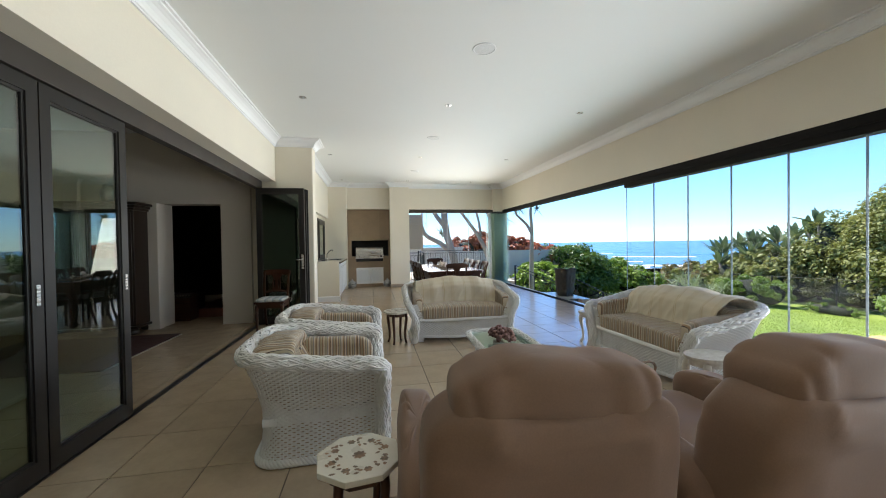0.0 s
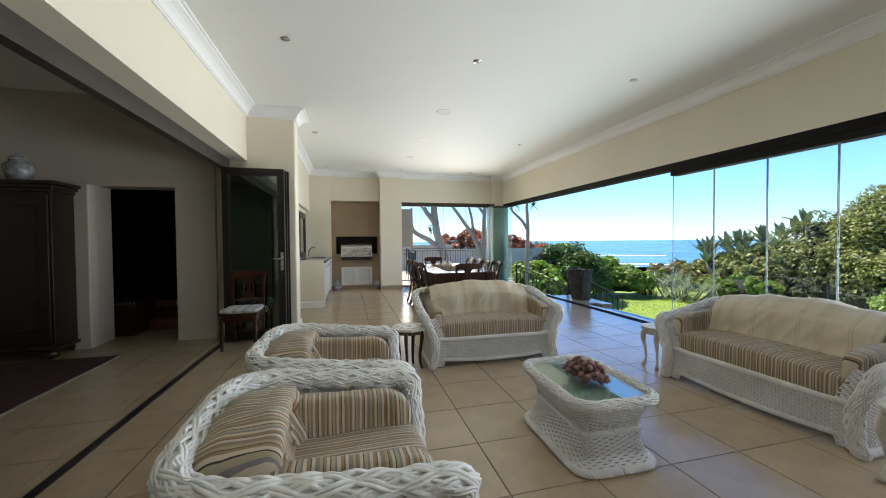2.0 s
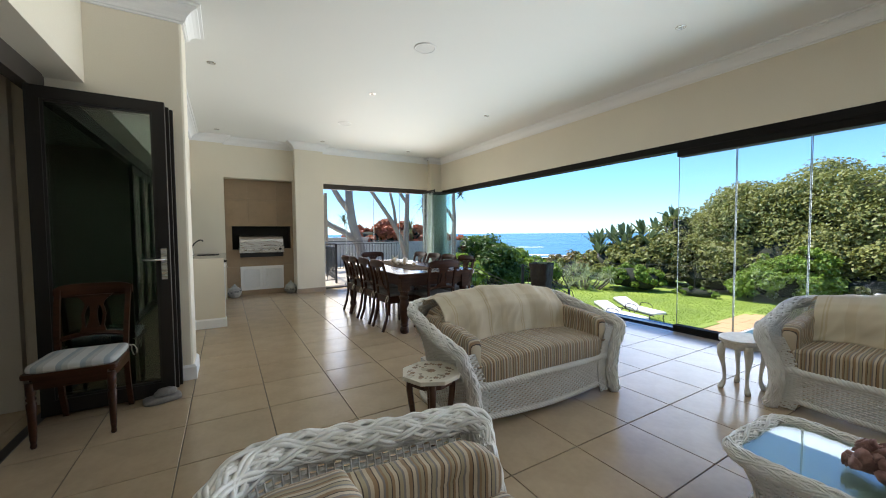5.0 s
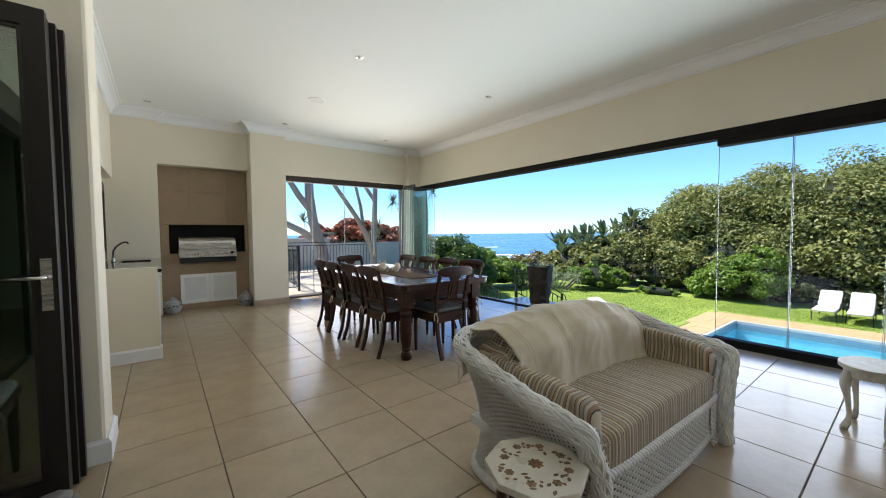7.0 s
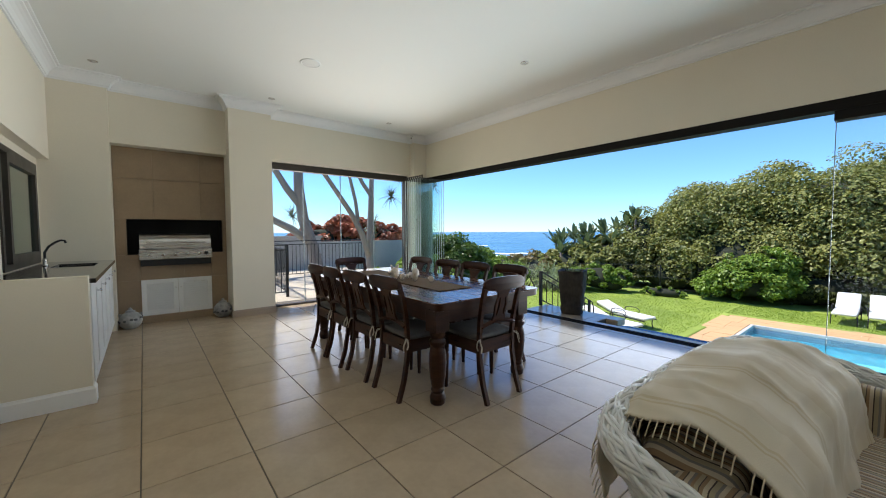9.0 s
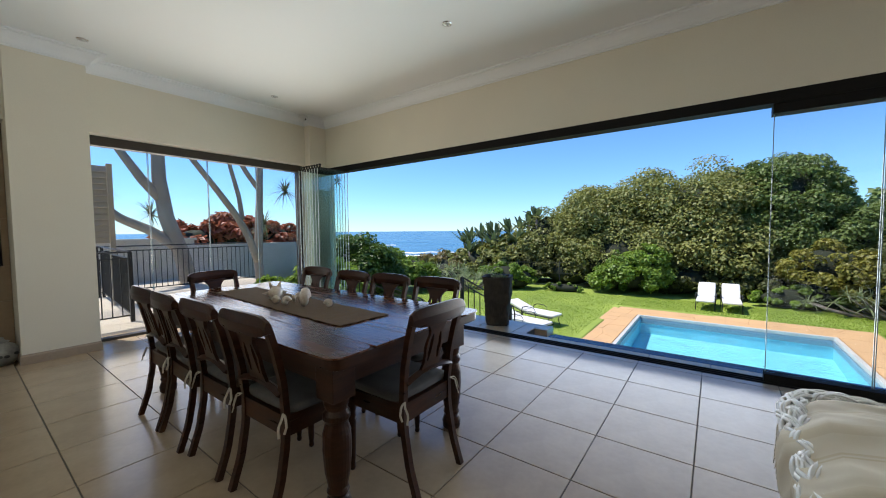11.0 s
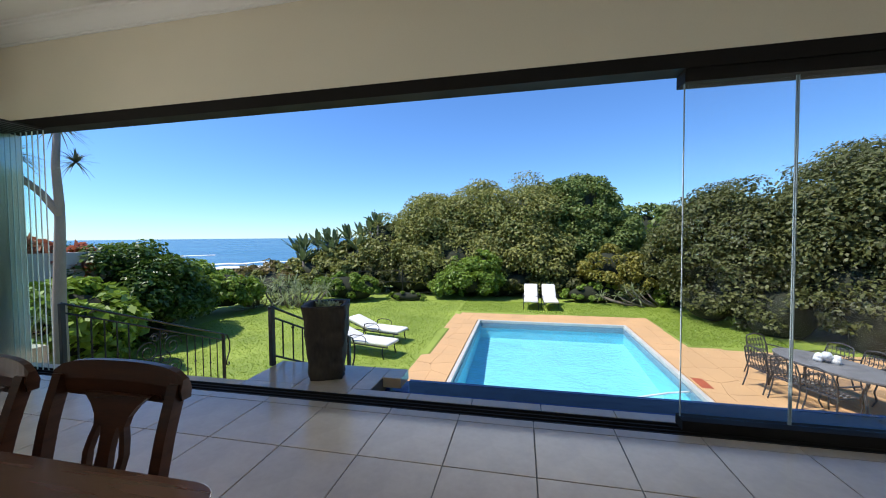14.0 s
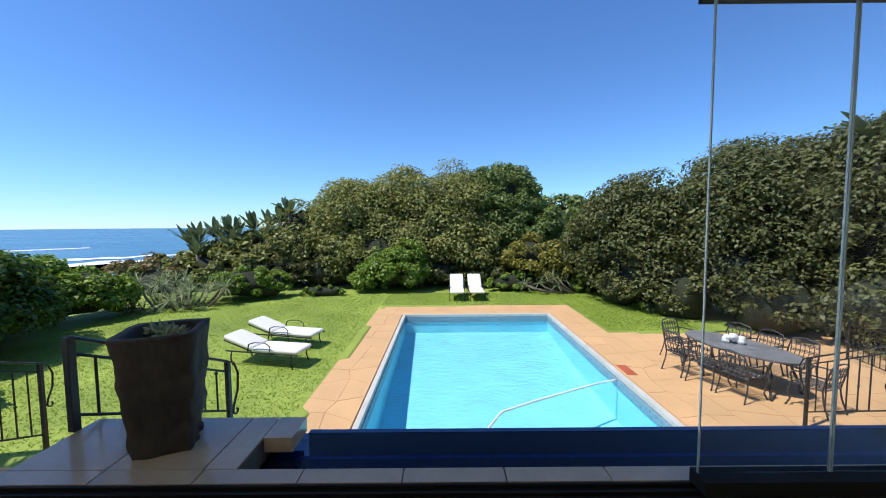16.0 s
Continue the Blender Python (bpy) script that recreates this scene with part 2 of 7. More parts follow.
def tube(points, radius, sides=8, bm=None, closed=False, twist=0.0, flat=1.0):
    """A rod along points; radius may be a list."""
    bm = bm or bmesh.new()
    pts = [Vector(p) for p in points]
    n = len(pts)
    rings, side = [], None
    for k, p in enumerate(pts):
        a = pts[(k - 1) % n] if closed or k else p
        b = pts[(k + 1) % n] if closed or k < n - 1 else p
        ahead = (b - a).normalized()
        if side is None:
            side = ahead.orthogonal().normalized() if abs(ahead.z) > 0.9 else ahead.cross(Vector((0, 0, 1))).normalized()
        side = (side - ahead * side.dot(ahead)).normalized()
        up = ahead.cross(side)
        r = radius[k] if isinstance(radius, (list, tuple)) else radius
        ring = []
        for j in range(sides):
            w = 2 * math.pi * j / sides + twist * k
            ring.append(bm.verts.new(p + side * (r * math.cos(w)) + up * (r * flat * math.sin(w))))
        rings.append(ring)
    pairs = list(zip(rings, rings[1:] + rings[:1])) if closed else list(zip(rings, rings[1:]))
    for a, b in pairs:
        for j in range(sides):
            bm.faces.new((a[j], a[(j + 1) % sides], b[(j + 1) % sides], b[j]))
    if not closed:
        bm.faces.new(rings[0][::-1])
        bm.faces.new(rings[-1])
    return bm


def prism(outline, z0, z1, bevel=0.0):
    """An upright solid over a plan outline."""
    bm = bmesh.new()
    low = [bm.verts.new((x, y, z0)) for x, y in outline]
    top = [bm.verts.new((x, y, z1)) for x, y in outline]
    bm.faces.new(low[::-1])
    bm.faces.new(top)
    n = len(low)
    for k in range(n):
        bm.faces.new((low[k], low[(k + 1) % n], top[(k + 1) % n], top[k]))
    if bevel:
        bmesh.ops.bevel(bm, geom=[e for e in bm.edges], offset=bevel, segments=2, affect="EDGES", profile=0.5)
    return bm


# ==== the plan ====
CEIL, HEAD = 3.20, 2.45                     # ceiling, underside of the west header
XW, XE = -1.65, 4.19                        # inner faces of the long walls
XP = -1.02                                  # face of the pier and of the wall beyond it
YS, YP, YN = -2.2, 7.0, 11.65               # south wall, pier face, north wall face
X_ROOM = -6.2                               # far side of the inner room

# walls, each with its thickness
structure("wall_west", boxes((-2.05, XW, YS, YP, HEAD, 3.45), (-2.05, XW, YS, -0.6, 0, HEAD)), M_WALL, "cream plastered wall over the folding doors", "wall")
bm = bmesh.new()
add_box(bm, -2.05, XP, YP, 7.33, 0, 3.45, bevel=0.02)
structure("wall_pier", bm, M_WALL, "cream plastered pier with rounded corners", "wall")
XK = -1.28                                  # kitchen wall beyond the pier
structure("wall_kitchen", boxes((-1.75, XK, 7.33, 8.84, 0, 3.45), (-1.75, XK, 8.84, 11.95, 2.12, 3.45), (-1.75, XK, 8.84, 11.95, 0, 0.86),
                                (-1.75, -1.38, 8.84, 10.0, 0.86, 2.12), (-1.75, -1.38, 11.42, 11.95, 0.86, 2.12), (-1.75, -1.38, 10.0, 11.42, 0.86, 0.93), (-1.75, -1.38, 10.0, 11.42, 2.03, 2.12)),
          M_WALL, "cream plastered wall with a window over the counter", "wall")
structure("wall_east", boxes((XE, 4.345, YS, 12.0, 2.385, 3.45), (XE, 4.345, YS, -1.9, 0, 2.385)), M_WALL, "cream plastered wall over the glass front", "wall")
structure("wall_south", boxes((-2.05, 4.6, YS - 0.3, YS, 0, 3.45)), M_WALL, "plain cream wall", "wall")
structure("wall_north", boxes((1.13, XE, YN, 12.0, 2.42, 3.45), (3.9, XE, 11.52, 12.0, 0, 2.42), (XE, 4.345, 11.52, 12.0, 0, 2.385), (3.87, XE, 11.52, YN, 2.42, 3.45)), M_WALL, "cream plastered wall over the glass end", "wall")
structure("wall_braai_left", boxes((-1.75, -0.75, 11.55, 12.3, 0, 3.45)), M_WALL, "cream plastered pier beside the grill niche", "wall")
structure("wall_braai_right", boxes((0.55, 1.13, 11.42, 12.3, 0, 3.45)), M_WALL, "cream plastered pier beside the grill niche", "wall")
structure("wall_braai", boxes((-0.75, 0.55, 11.66, 12.3, 2.42, 3.45), (-0.75, 0.55, 12.28, 12.5, 0, 2.42)), M_WALL, "cream plastered lintel over the grill niche", "wall")
structure("ceiling", box(-2.05, 4.6, YS - 0.3, 12.3, CEIL, 3.45), M_CEIL, "smooth white painted ceiling", "ceiling")
# out of view; eaves sized to keep sun off the floor but leave the lawn lit
structure("roof", box(-7, 4.75, YS - 0.6, 13.4, 3.46, 3.6), M_WALL, "unseen flat roof slab with eaves added to block the sun", "roof")
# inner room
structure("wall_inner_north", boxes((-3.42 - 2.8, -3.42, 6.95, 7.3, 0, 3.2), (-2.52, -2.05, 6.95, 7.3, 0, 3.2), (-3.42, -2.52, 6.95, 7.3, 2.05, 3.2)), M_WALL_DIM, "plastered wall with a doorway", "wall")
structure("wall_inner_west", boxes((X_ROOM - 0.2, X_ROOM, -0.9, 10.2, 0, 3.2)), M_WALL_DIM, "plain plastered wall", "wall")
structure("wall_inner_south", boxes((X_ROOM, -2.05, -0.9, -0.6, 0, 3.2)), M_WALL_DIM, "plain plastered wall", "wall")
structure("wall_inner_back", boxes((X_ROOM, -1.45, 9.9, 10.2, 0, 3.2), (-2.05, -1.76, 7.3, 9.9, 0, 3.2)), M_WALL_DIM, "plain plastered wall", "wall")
structure("ceiling_inner", box(X_ROOM - 0.2, -2.05, -0.9, 10.2, 3.2, 3.4), M_CEIL, "white ceiling of the inner room", "ceiling")

structure("floor", box(X_ROOM - 0.2, 4.13, YS - 0.3, 12.3, -0.35, -0.006), M_GROUT, "beige ceramic tile floor with dark grout", "floor")

# cornice swept round the room
def sweep_profile(path, profile):
    """profile: (out from the wall, down from the ceiling); the room lies to the right of the path."""
    bm = bmesh.new()
    rings = []
    n = len(path)
    for k, p in enumerate(path):
        p = Vector(p)
        a = (p - Vector(path[k - 1])).normalized() if k else None
        b = (Vector(path[k + 1]) - p).normalized() if k < n - 1 else None
        na = Vector((a.y, -a.x)) if a else None
        nb = Vector((b.y, -b.x)) if b else None
        if na and nb:
            mid = (na + nb) / (1 + na.dot(nb))
        else:
            mid = na or nb
        rings.append([bm.verts.new((p.x + mid.x * o, p.y + mid.y * o, CEIL - d)) for o, d in profile])
    for a, b in zip(rings, rings[1:]):
        for j in range(len(profile)):
            j2 = (j + 1) % len(profile)
            bm.faces.new((a[j], a[j2], b[j2], b[j]))
    return bm


COVE = [(0.0, 0.0), (0.0, 0.135), (0.016, 0.135), (0.018, 0.122), (0.03, 0.118), (0.036, 0.10), (0.05, 0.075), (0.075, 0.05),
        (0.10, 0.036), (0.118, 0.03), (0.122, 0.018), (0.145, 0.016), (0.148, 0.0)]
PERIMETER = [(XW, YS), (XW, YP), (XP, YP), (XP, 7.33), (XK, 7.33), (XK, 11.55), (-0.75, 11.55), (-0.75, 11.66), (0.55, 11.66), (0.55, 11.42), (1.13, 11.42), (1.13, YN), (3.87, YN), (3.87, 11.52), (XE, 11.52), (XE, YS), (XW, YS)]
structure("cornice", sweep_profile([(x, y) for x, y in PERIMETER], [(o, d + 0.001) for o, d in COVE]), M_COVE, "white moulded plaster cornice", "cornice")

def skirting(points, h, t, m, label):
    """A skirting board along wall faces; the room lies to the right of the path."""
    bm = bmesh.new()
    prof = [(0, 0), (t, 0), (t, h - 0.02), (t * 0.5, h - 0.008), (t * 0.35, h), (0, h)]
    rings = []
    n = len(points)
    for k, p in enumerate(points):
        p = Vector(p)
        a = (p - Vector(points[k - 1])).normalized() if k else None
        b = (Vector(points[k + 1]) - p).normalized() if k < n - 1 else None
        na = Vector((a.y, -a.x)) if a else None
        nb = Vector((b.y, -b.x)) if b else None
        mid = (na + nb) / (1 + na.dot(nb)) if na and nb else (na or nb)
        rings.append([bm.verts.new((p.x + mid.x * o, p.y + mid.y * o, z + 0.001)) for o, z in prof])
    for a, b in zip(rings, rings[1:]):
        for j in range(6):
            bm.faces.new((a[j], a[(j + 1) % 6], b[(j + 1) % 6], b[j]))
    bm.faces.new(rings[0][::-1])
    bm.faces.new(rings[-1])
    structure("baseboard", bm, m, label, "baseboard")
skirting([(-1.15, YP), (XP, YP), (XP, 7.33), (XK, 7.33), (XK, 8.99)], 0.13, 0.02, M_COVE, "white painted skirting on the pier")
skirting([(0.55, 11.75), (0.55, 11.42), (1.13, 11.42), (1.13, YN)], 0.10, 0.012, M_SKIRT, "brown tile skirting on the pier")

# ==== fabric and shape helpers ====
def striped(name, axis, period, stops, rough=0.85, wobble=0.012):
    """Woven cloth with stripes across one of the thing's own axes."""
    m = material(name, (0.5, 0.4, 0.3), rough, bump=0.25, fine=350, scale=10, sheen=0.15)
    n, l = m.node_tree.nodes, m.node_tree.links
    b = n["Principled BSDF"]
    tc, sep, nz = n.new("ShaderNodeTexCoord"), n.new("ShaderNodeSeparateXYZ"), n.new("ShaderNodeTexNoise")
    nz.inputs["Scale"].default_value = 6
    l.new(tc.outputs["Object"], sep.inputs[0])
    l.new(tc.outputs["Object"], nz.inputs["Vector"])
    mad, frac, ramp = n.new("ShaderNodeMath"), n.new("ShaderNodeMath"), n.new("ShaderNodeValToRGB")
    mad.operation, frac.operation = "MULTIPLY_ADD", "FRACT"
    l.new(nz.outputs["Fac"], mad.inputs[0])
    mad.inputs[1].default_value = wobble
    l.new(sep.outputs[axis], mad.inputs[2])
    div = n.new("ShaderNodeMath")
    div.operation = "DIVIDE"
    l.new(mad.outputs[0], div.inputs[0])
    div.inputs[1].default_value = period
    l.new(div.outputs[0], frac.inputs[0])
    ramp.color_ramp.interpolation = "CONSTANT"
    els = ramp.color_ramp.elements
    for k, (at, c) in enumerate(stops):
        e = els[k] if k < 2 else els.new(at)
        e.position, e.color = at, (*c, 1)
    l.new(frac.outputs[0], ramp.inputs[0])
    shade = n.new("ShaderNodeMix")
    shade.data_type, shade.blend_type = "RGBA", "MULTIPLY"
    shade.inputs[0].default_value = 0.35
    l.new(ramp.outputs[0], shade.inputs[6])
    l.new(nz.outputs["Color"], shade.inputs[7])
    for link in list(b.inputs["Base Color"].links):
        l.remove(link)
    l.new(ramp.outputs[0], b.inputs["Base Color"])
    return m


CREAM, TAN, DARK, GREY, OLIVE = (0.55, 0.465, 0.34), (0.30, 0.195, 0.11), (0.055, 0.037, 0.033), (0.22, 0.20, 0.19), (0.38, 0.32, 0.21)
STRIPES = [(0.0, CREAM), (0.10, DARK), (0.13, TAN), (0.24, CREAM), (0.34, GREY), (0.41, OLIVE), (0.52, DARK), (0.555, CREAM), (0.66, TAN), (0.74, DARK), (0.765, OLIVE), (0.86, TAN), (0.93, GREY)]
M_STRIPE_X = striped("striped_cloth_across", "X", 0.1, STRIPES, 0.85, 0.012)
M_STRIPE_Y = striped("striped_cloth_along", "Y", 0.1, STRIPES, 0.85, 0.012)


def superbox(center, half, e1=0.35, e2=0.35, nu=36, nv=18, bend=None):
    """A puffed, round-edged block; bend(p) may move its points."""
    bm = bmesh.new()
    cx, cy, cz = center
    ax, ay, az = half
    power = lambda v, e: math.copysign(abs(v) ** e, v)
    rings = []
    for j in range(1, nv):
        ph = -math.pi / 2 + math.pi * j / nv
        ring = []
        for i in range(nu):
            th = 2 * math.pi * i / nu
            p = Vector((cx + ax * power(math.cos(ph), e1) * power(math.cos(th), e2), cy + ay * power(math.cos(ph), e1) * power(math.sin(th), e2), cz + az * power(math.sin(ph), e1)))
            ring.append(bm.verts.new(bend(p) if bend else p))
        rings.append(ring)
    for a, b in zip(rings, rings[1:]):
        for i in range(nu):
            bm.faces.new((a[i], a[(i + 1) % nu], b[(i + 1) % nu], b[i]))
    for ring, z in ((rings[0], cz - az), (rings[-1], cz + az)):
        p = Vector((cx, cy, z))
        tip = bm.verts.new(bend(p) if bend else p)
        for i in range(nu):
            bm.faces.new((ring[i], ring[(i + 1) % nu], tip))
    return bm


def rounded(points, radius, steps=8):
    """A plan polyline with its inner corners rounded."""
    pts = [Vector(p) for p in points]
    out = [pts[0]]
    for a, b, c in zip(pts, pts[1:], pts[2:]):
        u, v = (a - b).normalized(), (c - b).normalized()
        r = min(radius, (a - b).length * 0.49, (c - b).length * 0.49)
        p, q = b + u * r, b + v * r
        for k in range(steps + 1):
            t = k / steps
            out.append(p * (1 - t) ** 2 + b * 2 * t * (1 - t) + q * t ** 2)
    out.append(pts[-1])
    return out


def resample(pts, n, closed=False):
    pts = [Vector(p) for p in pts] + ([Vector(pts[0])] if closed else [])
    d = [0.0]
    for a, b in zip(pts, pts[1:]):
        d.append(d[-1] + (b - a).length)
    out, k = [], 0
    for i in range(n):
        s = d[-1] * i / (n if closed else n - 1)
        while k < len(d) - 2 and d[k + 1] < s:
            k += 1
        t = (s - d[k]) / max(1e-9, d[k + 1] - d[k])
        out.append(pts[k].lerp(pts[k + 1], min(1, t)))
    return out


def braid(points, radius, strands=6, pitch=0.13, thin=0.47, closed=False, sides=5, flat=1.0):
    """A rope of strands wound round a path."""
    length = sum((Vector(b) - Vector(a)).length for a, b in zip(points, points[1:]))
    n = max(8, int(length / 0.011))
    pts = resample(points, n, closed)
    bm = bmesh.new()
    side, frames = None, []
    for k, p in enumerate(pts):
        a = pts[(k - 1) % n] if closed or k else p
        b = pts[(k + 1) % n] if closed or k < n - 1 else p
        ahead = (b - a).normalized()
        if side is None:
            side = ahead.orthogonal().normalized()
        side = (side - ahead * side.dot(ahead)).normalized()
        frames.append((p, side.copy(), ahead.cross(side)))
    turns = round(length / pitch) if closed else length / pitch
    for s in range(strands):
        line = []
        for k, (p, u, v) in enumerate(frames):
            w = 2 * math.pi * (s / strands + turns * k / n)
            line.append(p + (u * math.cos(w) + v * math.sin(w) * flat) * radius * (1 - thin * 0.6))
        tube(line, radius * thin, sides, bm, closed)
    return bm


def plait(points, radius, canes=7, pitch=0.85, closed=False):
    """A thick woven rim: pairs of canes wind both ways round a core and cross over and under."""
    length = sum((Vector(b) - Vector(a)).length for a, b in zip(points, points[1:]))
    n = max(10, int(length / 0.012))
    pts = resample(points, n, closed)
    bm = bmesh.new()
    side, frames = None, []
    for k, p in enumerate(pts):
        a = pts[(k - 1) % n] if closed or k else p
        b = pts[(k + 1) % n] if closed or k < n - 1 else p
        ahead = (b - a).normalized()
        if side is None:
            side = ahead.orthogonal().normalized()
        side = (side - ahead * side.dot(ahead)).normalized()
        frames.append((p, side.copy(), ahead.cross(side)))
    turns = max(1, round(length / pitch)) if closed else length / pitch
    for way in (-1, 1):
        for s in range(canes):
            for off in (-0.17, 0.17):
                line = []
                for k, (p, u, v) in enumerate(frames):
                    w = 2 * math.pi * ((s + off) / canes + way * turns * k / n)
                    over = math.cos(canes * 2 * math.pi * turns * k / n + math.pi * s)
                    r = radius * (0.84 + 0.10 * way * over)
                    line.append(p + (u * math.cos(w) + v * math.sin(w)) * r)
                tube(line, radius * 0.17, 4, bm, closed)
    tube(pts, radius * 0.78, 8, bm, closed)
    return bm


def weave(shape, stakes, rows, out=0.006, lo=0.0, hi=1.0, closed=False):
    """Wicker over a surface: shape(u, v) gives a point and its outward direction; u runs along the strands, v up the stakes."""
    n = stakes * 4 + (0 if closed else 1)
    verts, faces = [], []
    us = [k / (stakes * 4) for k in range(n)]
    step = (hi - lo) / rows
    for r in range(rows):
        base = len(verts)
        for j, (dv, lift) in enumerate(((0.06, -0.5), (0.5, 1.0), (0.94, -0.5))):
            for k, u in enumerate(us):
                p, q = shape(u, lo + (r + dv) * step)
                wave = math.sin(math.pi * k / 4 * 1.0 + math.pi * r)
                d = out * wave + lift * out * 0.55
                verts.append(p + q * d)
        for j in range(2):
            for k in range(n if closed else n - 1):
                k2 = (k + 1) % n
                a = base + j * n
                faces.append((a + k, a + k2, a + n + k2, a + n + k))
    for k in range(0, n, 4):
        u = us[k] + 0.5 / stakes * 0
        base, m = len(verts), 7
        for i in range(m):
            v = lo + (hi - lo) * i / (m - 1)
            p, q = shape(min(1.0, u), v)
            p2, _ = shape(min(1.0, u + 0.12 / stakes), v)
            t = (p2 - p)
            verts += [p - t - q * 0.003, p + t - q * 0.003, p + q * 0.004]
        for i in range(m - 1):
            for c in range(3):
                a, b = base + 3 * i, base + 3 * i + 3
                faces.append((a + c, a + (c + 1) % 3, b + (c + 1) % 3, b + c))
    me = bpy.data.meshes.new("weave")
    me.from_pydata([tuple(v) for v in verts], [], faces)
    me.materials.append(M_WICKER)
    me.polygons.foreach_set("use_smooth", [True] * len(faces))
    return me


def mesh_part(name, me, parent, label=""):
    ob = new(name, me)
    ob.parent = parent
    return tagged(ob, label)


def dimpled(buttons, depth, axis, width=0.05, wrinkle=0.004, seed=0.0):
    """Moves points in towards a button, with soft creases."""
    def bend(p):
        p = p.copy()
        pull = 0.0
        for b in buttons:
            q = p - Vector(b)
            q[axis[0]] = 0
            pull += math.exp(-(q.length / width) ** 2)
        p[axis[0]] -= axis[1] * depth * min(1, pull)
        p += noise.noise_vector(p * 9 + Vector((seed, 0, 0))) * wrinkle
        return p
    return bend


# ==== wicker seats ====
def wicker_seat(name, label, category, hw, front, back, arm, top, stakes, buttons, m, throw=False, foot=0.0):
    """A wicker armchair or settee that faces its own -y."""
    ob = thing(name, label, category, m)
    plan = rounded([(-hw, front), (-hw, back), (hw, back), (hw, front)], 0.30 if throw else 0.25, 12)
    plan = resample([(p.x, p.y, 0) for p in plan], 240)

    def rise(p):
        t = min(1, max(0, (p.y - front) / (back - front)))
        t = t * t * (3 - 2 * t)
        crown = (1 - (p.x / hw) ** 2) if throw else 0
        return arm + (top - arm) * t + 0.03 * crown * t

    insets = [(0.0, 0.07), (0.1, 0.09), (0.3, 0.105), (0.5, 0.10), (0.7, 0.07), (0.88, 0.025), (1.0, 0.0)]

    def inset(h):
        for (a, x), (b, y) in zip(insets, insets[1:]):
            if h <= b:
                t = (h - a) / (b - a)
                return x + (y - x) * t
        return 0.0

    def shell(u, v):
        k = min(len(plan) - 1, max(0, u * (len(plan) - 1)))
        i = min(len(plan) - 2, int(k))
        p = plan[i].lerp(plan[i + 1], k - i)
        d = (plan[min(len(plan) - 1, i + 2)] - plan[max(0, i - 1)]).normalized()
        q = Vector((-d.y, d.x, 0))
        s = inset(v)
        return Vector((p.x, p.y, 0)) - q * s + Vector((0, 0, 0.02 + (rise(p) - 0.05) * v)), q

    mesh_part("wicker_body", weave(shell, stakes, 46, 0.0042), ob)
    # the rim runs over the arms and back, and turns down at both fronts as the posts
    rim = [Vector((p.x, p.y, rise(p))) for p in plan]
    posts = []
    for u in (0.0, 1.0):
        line = []
        for k in range(12):
            p, q = shell(u, 0.90 * k / 11)
            line.append(p - Vector((0, 0.03, 0)) - q * 0.012)
        posts.append(line)
    bend = lambda line, edge: [line[-1].lerp(edge, 0.5) + Vector((0, -0.026, 0.012))]
    run = posts[0] + bend(posts[0], rim[2]) + rim[4:-4] + bend(posts[1], rim[-3]) + posts[1][::-1]
    part("rim", plait(run, 0.044 if throw else 0.047), M_WICKER, ob, "thick woven wicker rim running down to the feet", smooth=True)
    for side, post in ((-1, posts[0]), (1, posts[1])):
        def arm_front(u, v, side=side):
            p, q = shell(0.0 if side < 0 else 1.0, v)
            return Vector((p.x - side * (0.015 + 0.125 * u), front - 0.004 + 0.01 * v, p.z - 0.01)), Vector((0, -1, 0))
        mesh_part("arm_front", weave(arm_front, 5, 34, 0.004), ob)
        foot_at = post[0]
        part("foot", lathe([(0.035, 0.0), (0.042, 0.01), (0.042, 0.035), (0.03, 0.045)], 14), M_WICKER, ob).location = (foot_at.x, foot_at.y + 0.005, 0)
    base = resample([shell(k / 60, 0.0)[0] for k in range(61)], 120)
    part("base_braid", braid([Vector((p.x, p.y, 0.024)) for p in base], 0.022, 4, 0.09), M_WICKER, ob, smooth=True)
    inner = hw - 0.125

    def apron(u, v):
        x = -inner + 2 * inner * u
        bow = 0.03 * (1 - (x / inner) ** 2) if throw else 0
        return Vector((x, front + 0.015 - 0.02 * (1 - (x / inner) ** 2), 0.085 - bow + (0.2 + bow) * v)), Vector((0, -1, 0))

    mesh_part("apron", weave(apron, int(stakes * (2 * inner) / (2 * hw + 2 * (back - front))) + 4, 15, 0.0045), ob)
    for v in (0.0, 1.0):
        line = [apron(k / 30, v)[0] for k in range(31)]
        part("apron_braid", braid(line, 0.017 if v == 0 else 0.024, 4, 0.09), M_WICKER, ob, smooth=True)
    # deck under the cushion closes the frame
    part("seat_deck", box(-inner - 0.02, inner + 0.02, front + 0.05, back - 0.12, 0.24, 0.285), M_WICKER, ob)
    # cushions
    sx = hw - 0.15
    def sag(p):
        p = p.copy()
        p.z += 0.03 * (1 - min(1, abs(p.x) / sx) ** 2) * (1 if p.z > 0.36 else 0)
        p += noise.noise_vector(p * 6) * 0.005
        return p
    part("seat_cushion", superbox((0, (front + back - 0.2) / 2 - 0.01, 0.365), (sx + 0.02, (back - front) / 2 - 0.10, 0.082), 0.3, 0.2, 64, 20, sag), M_STRIPE_X, ob, "striped seat cushion", smooth=True)
    edge = rounded([(-sx - 0.02, back - 0.22), (-sx - 0.02, front + 0.004), (sx + 0.02, front + 0.004), (sx + 0.02, back - 0.22)], 0.05, 5)
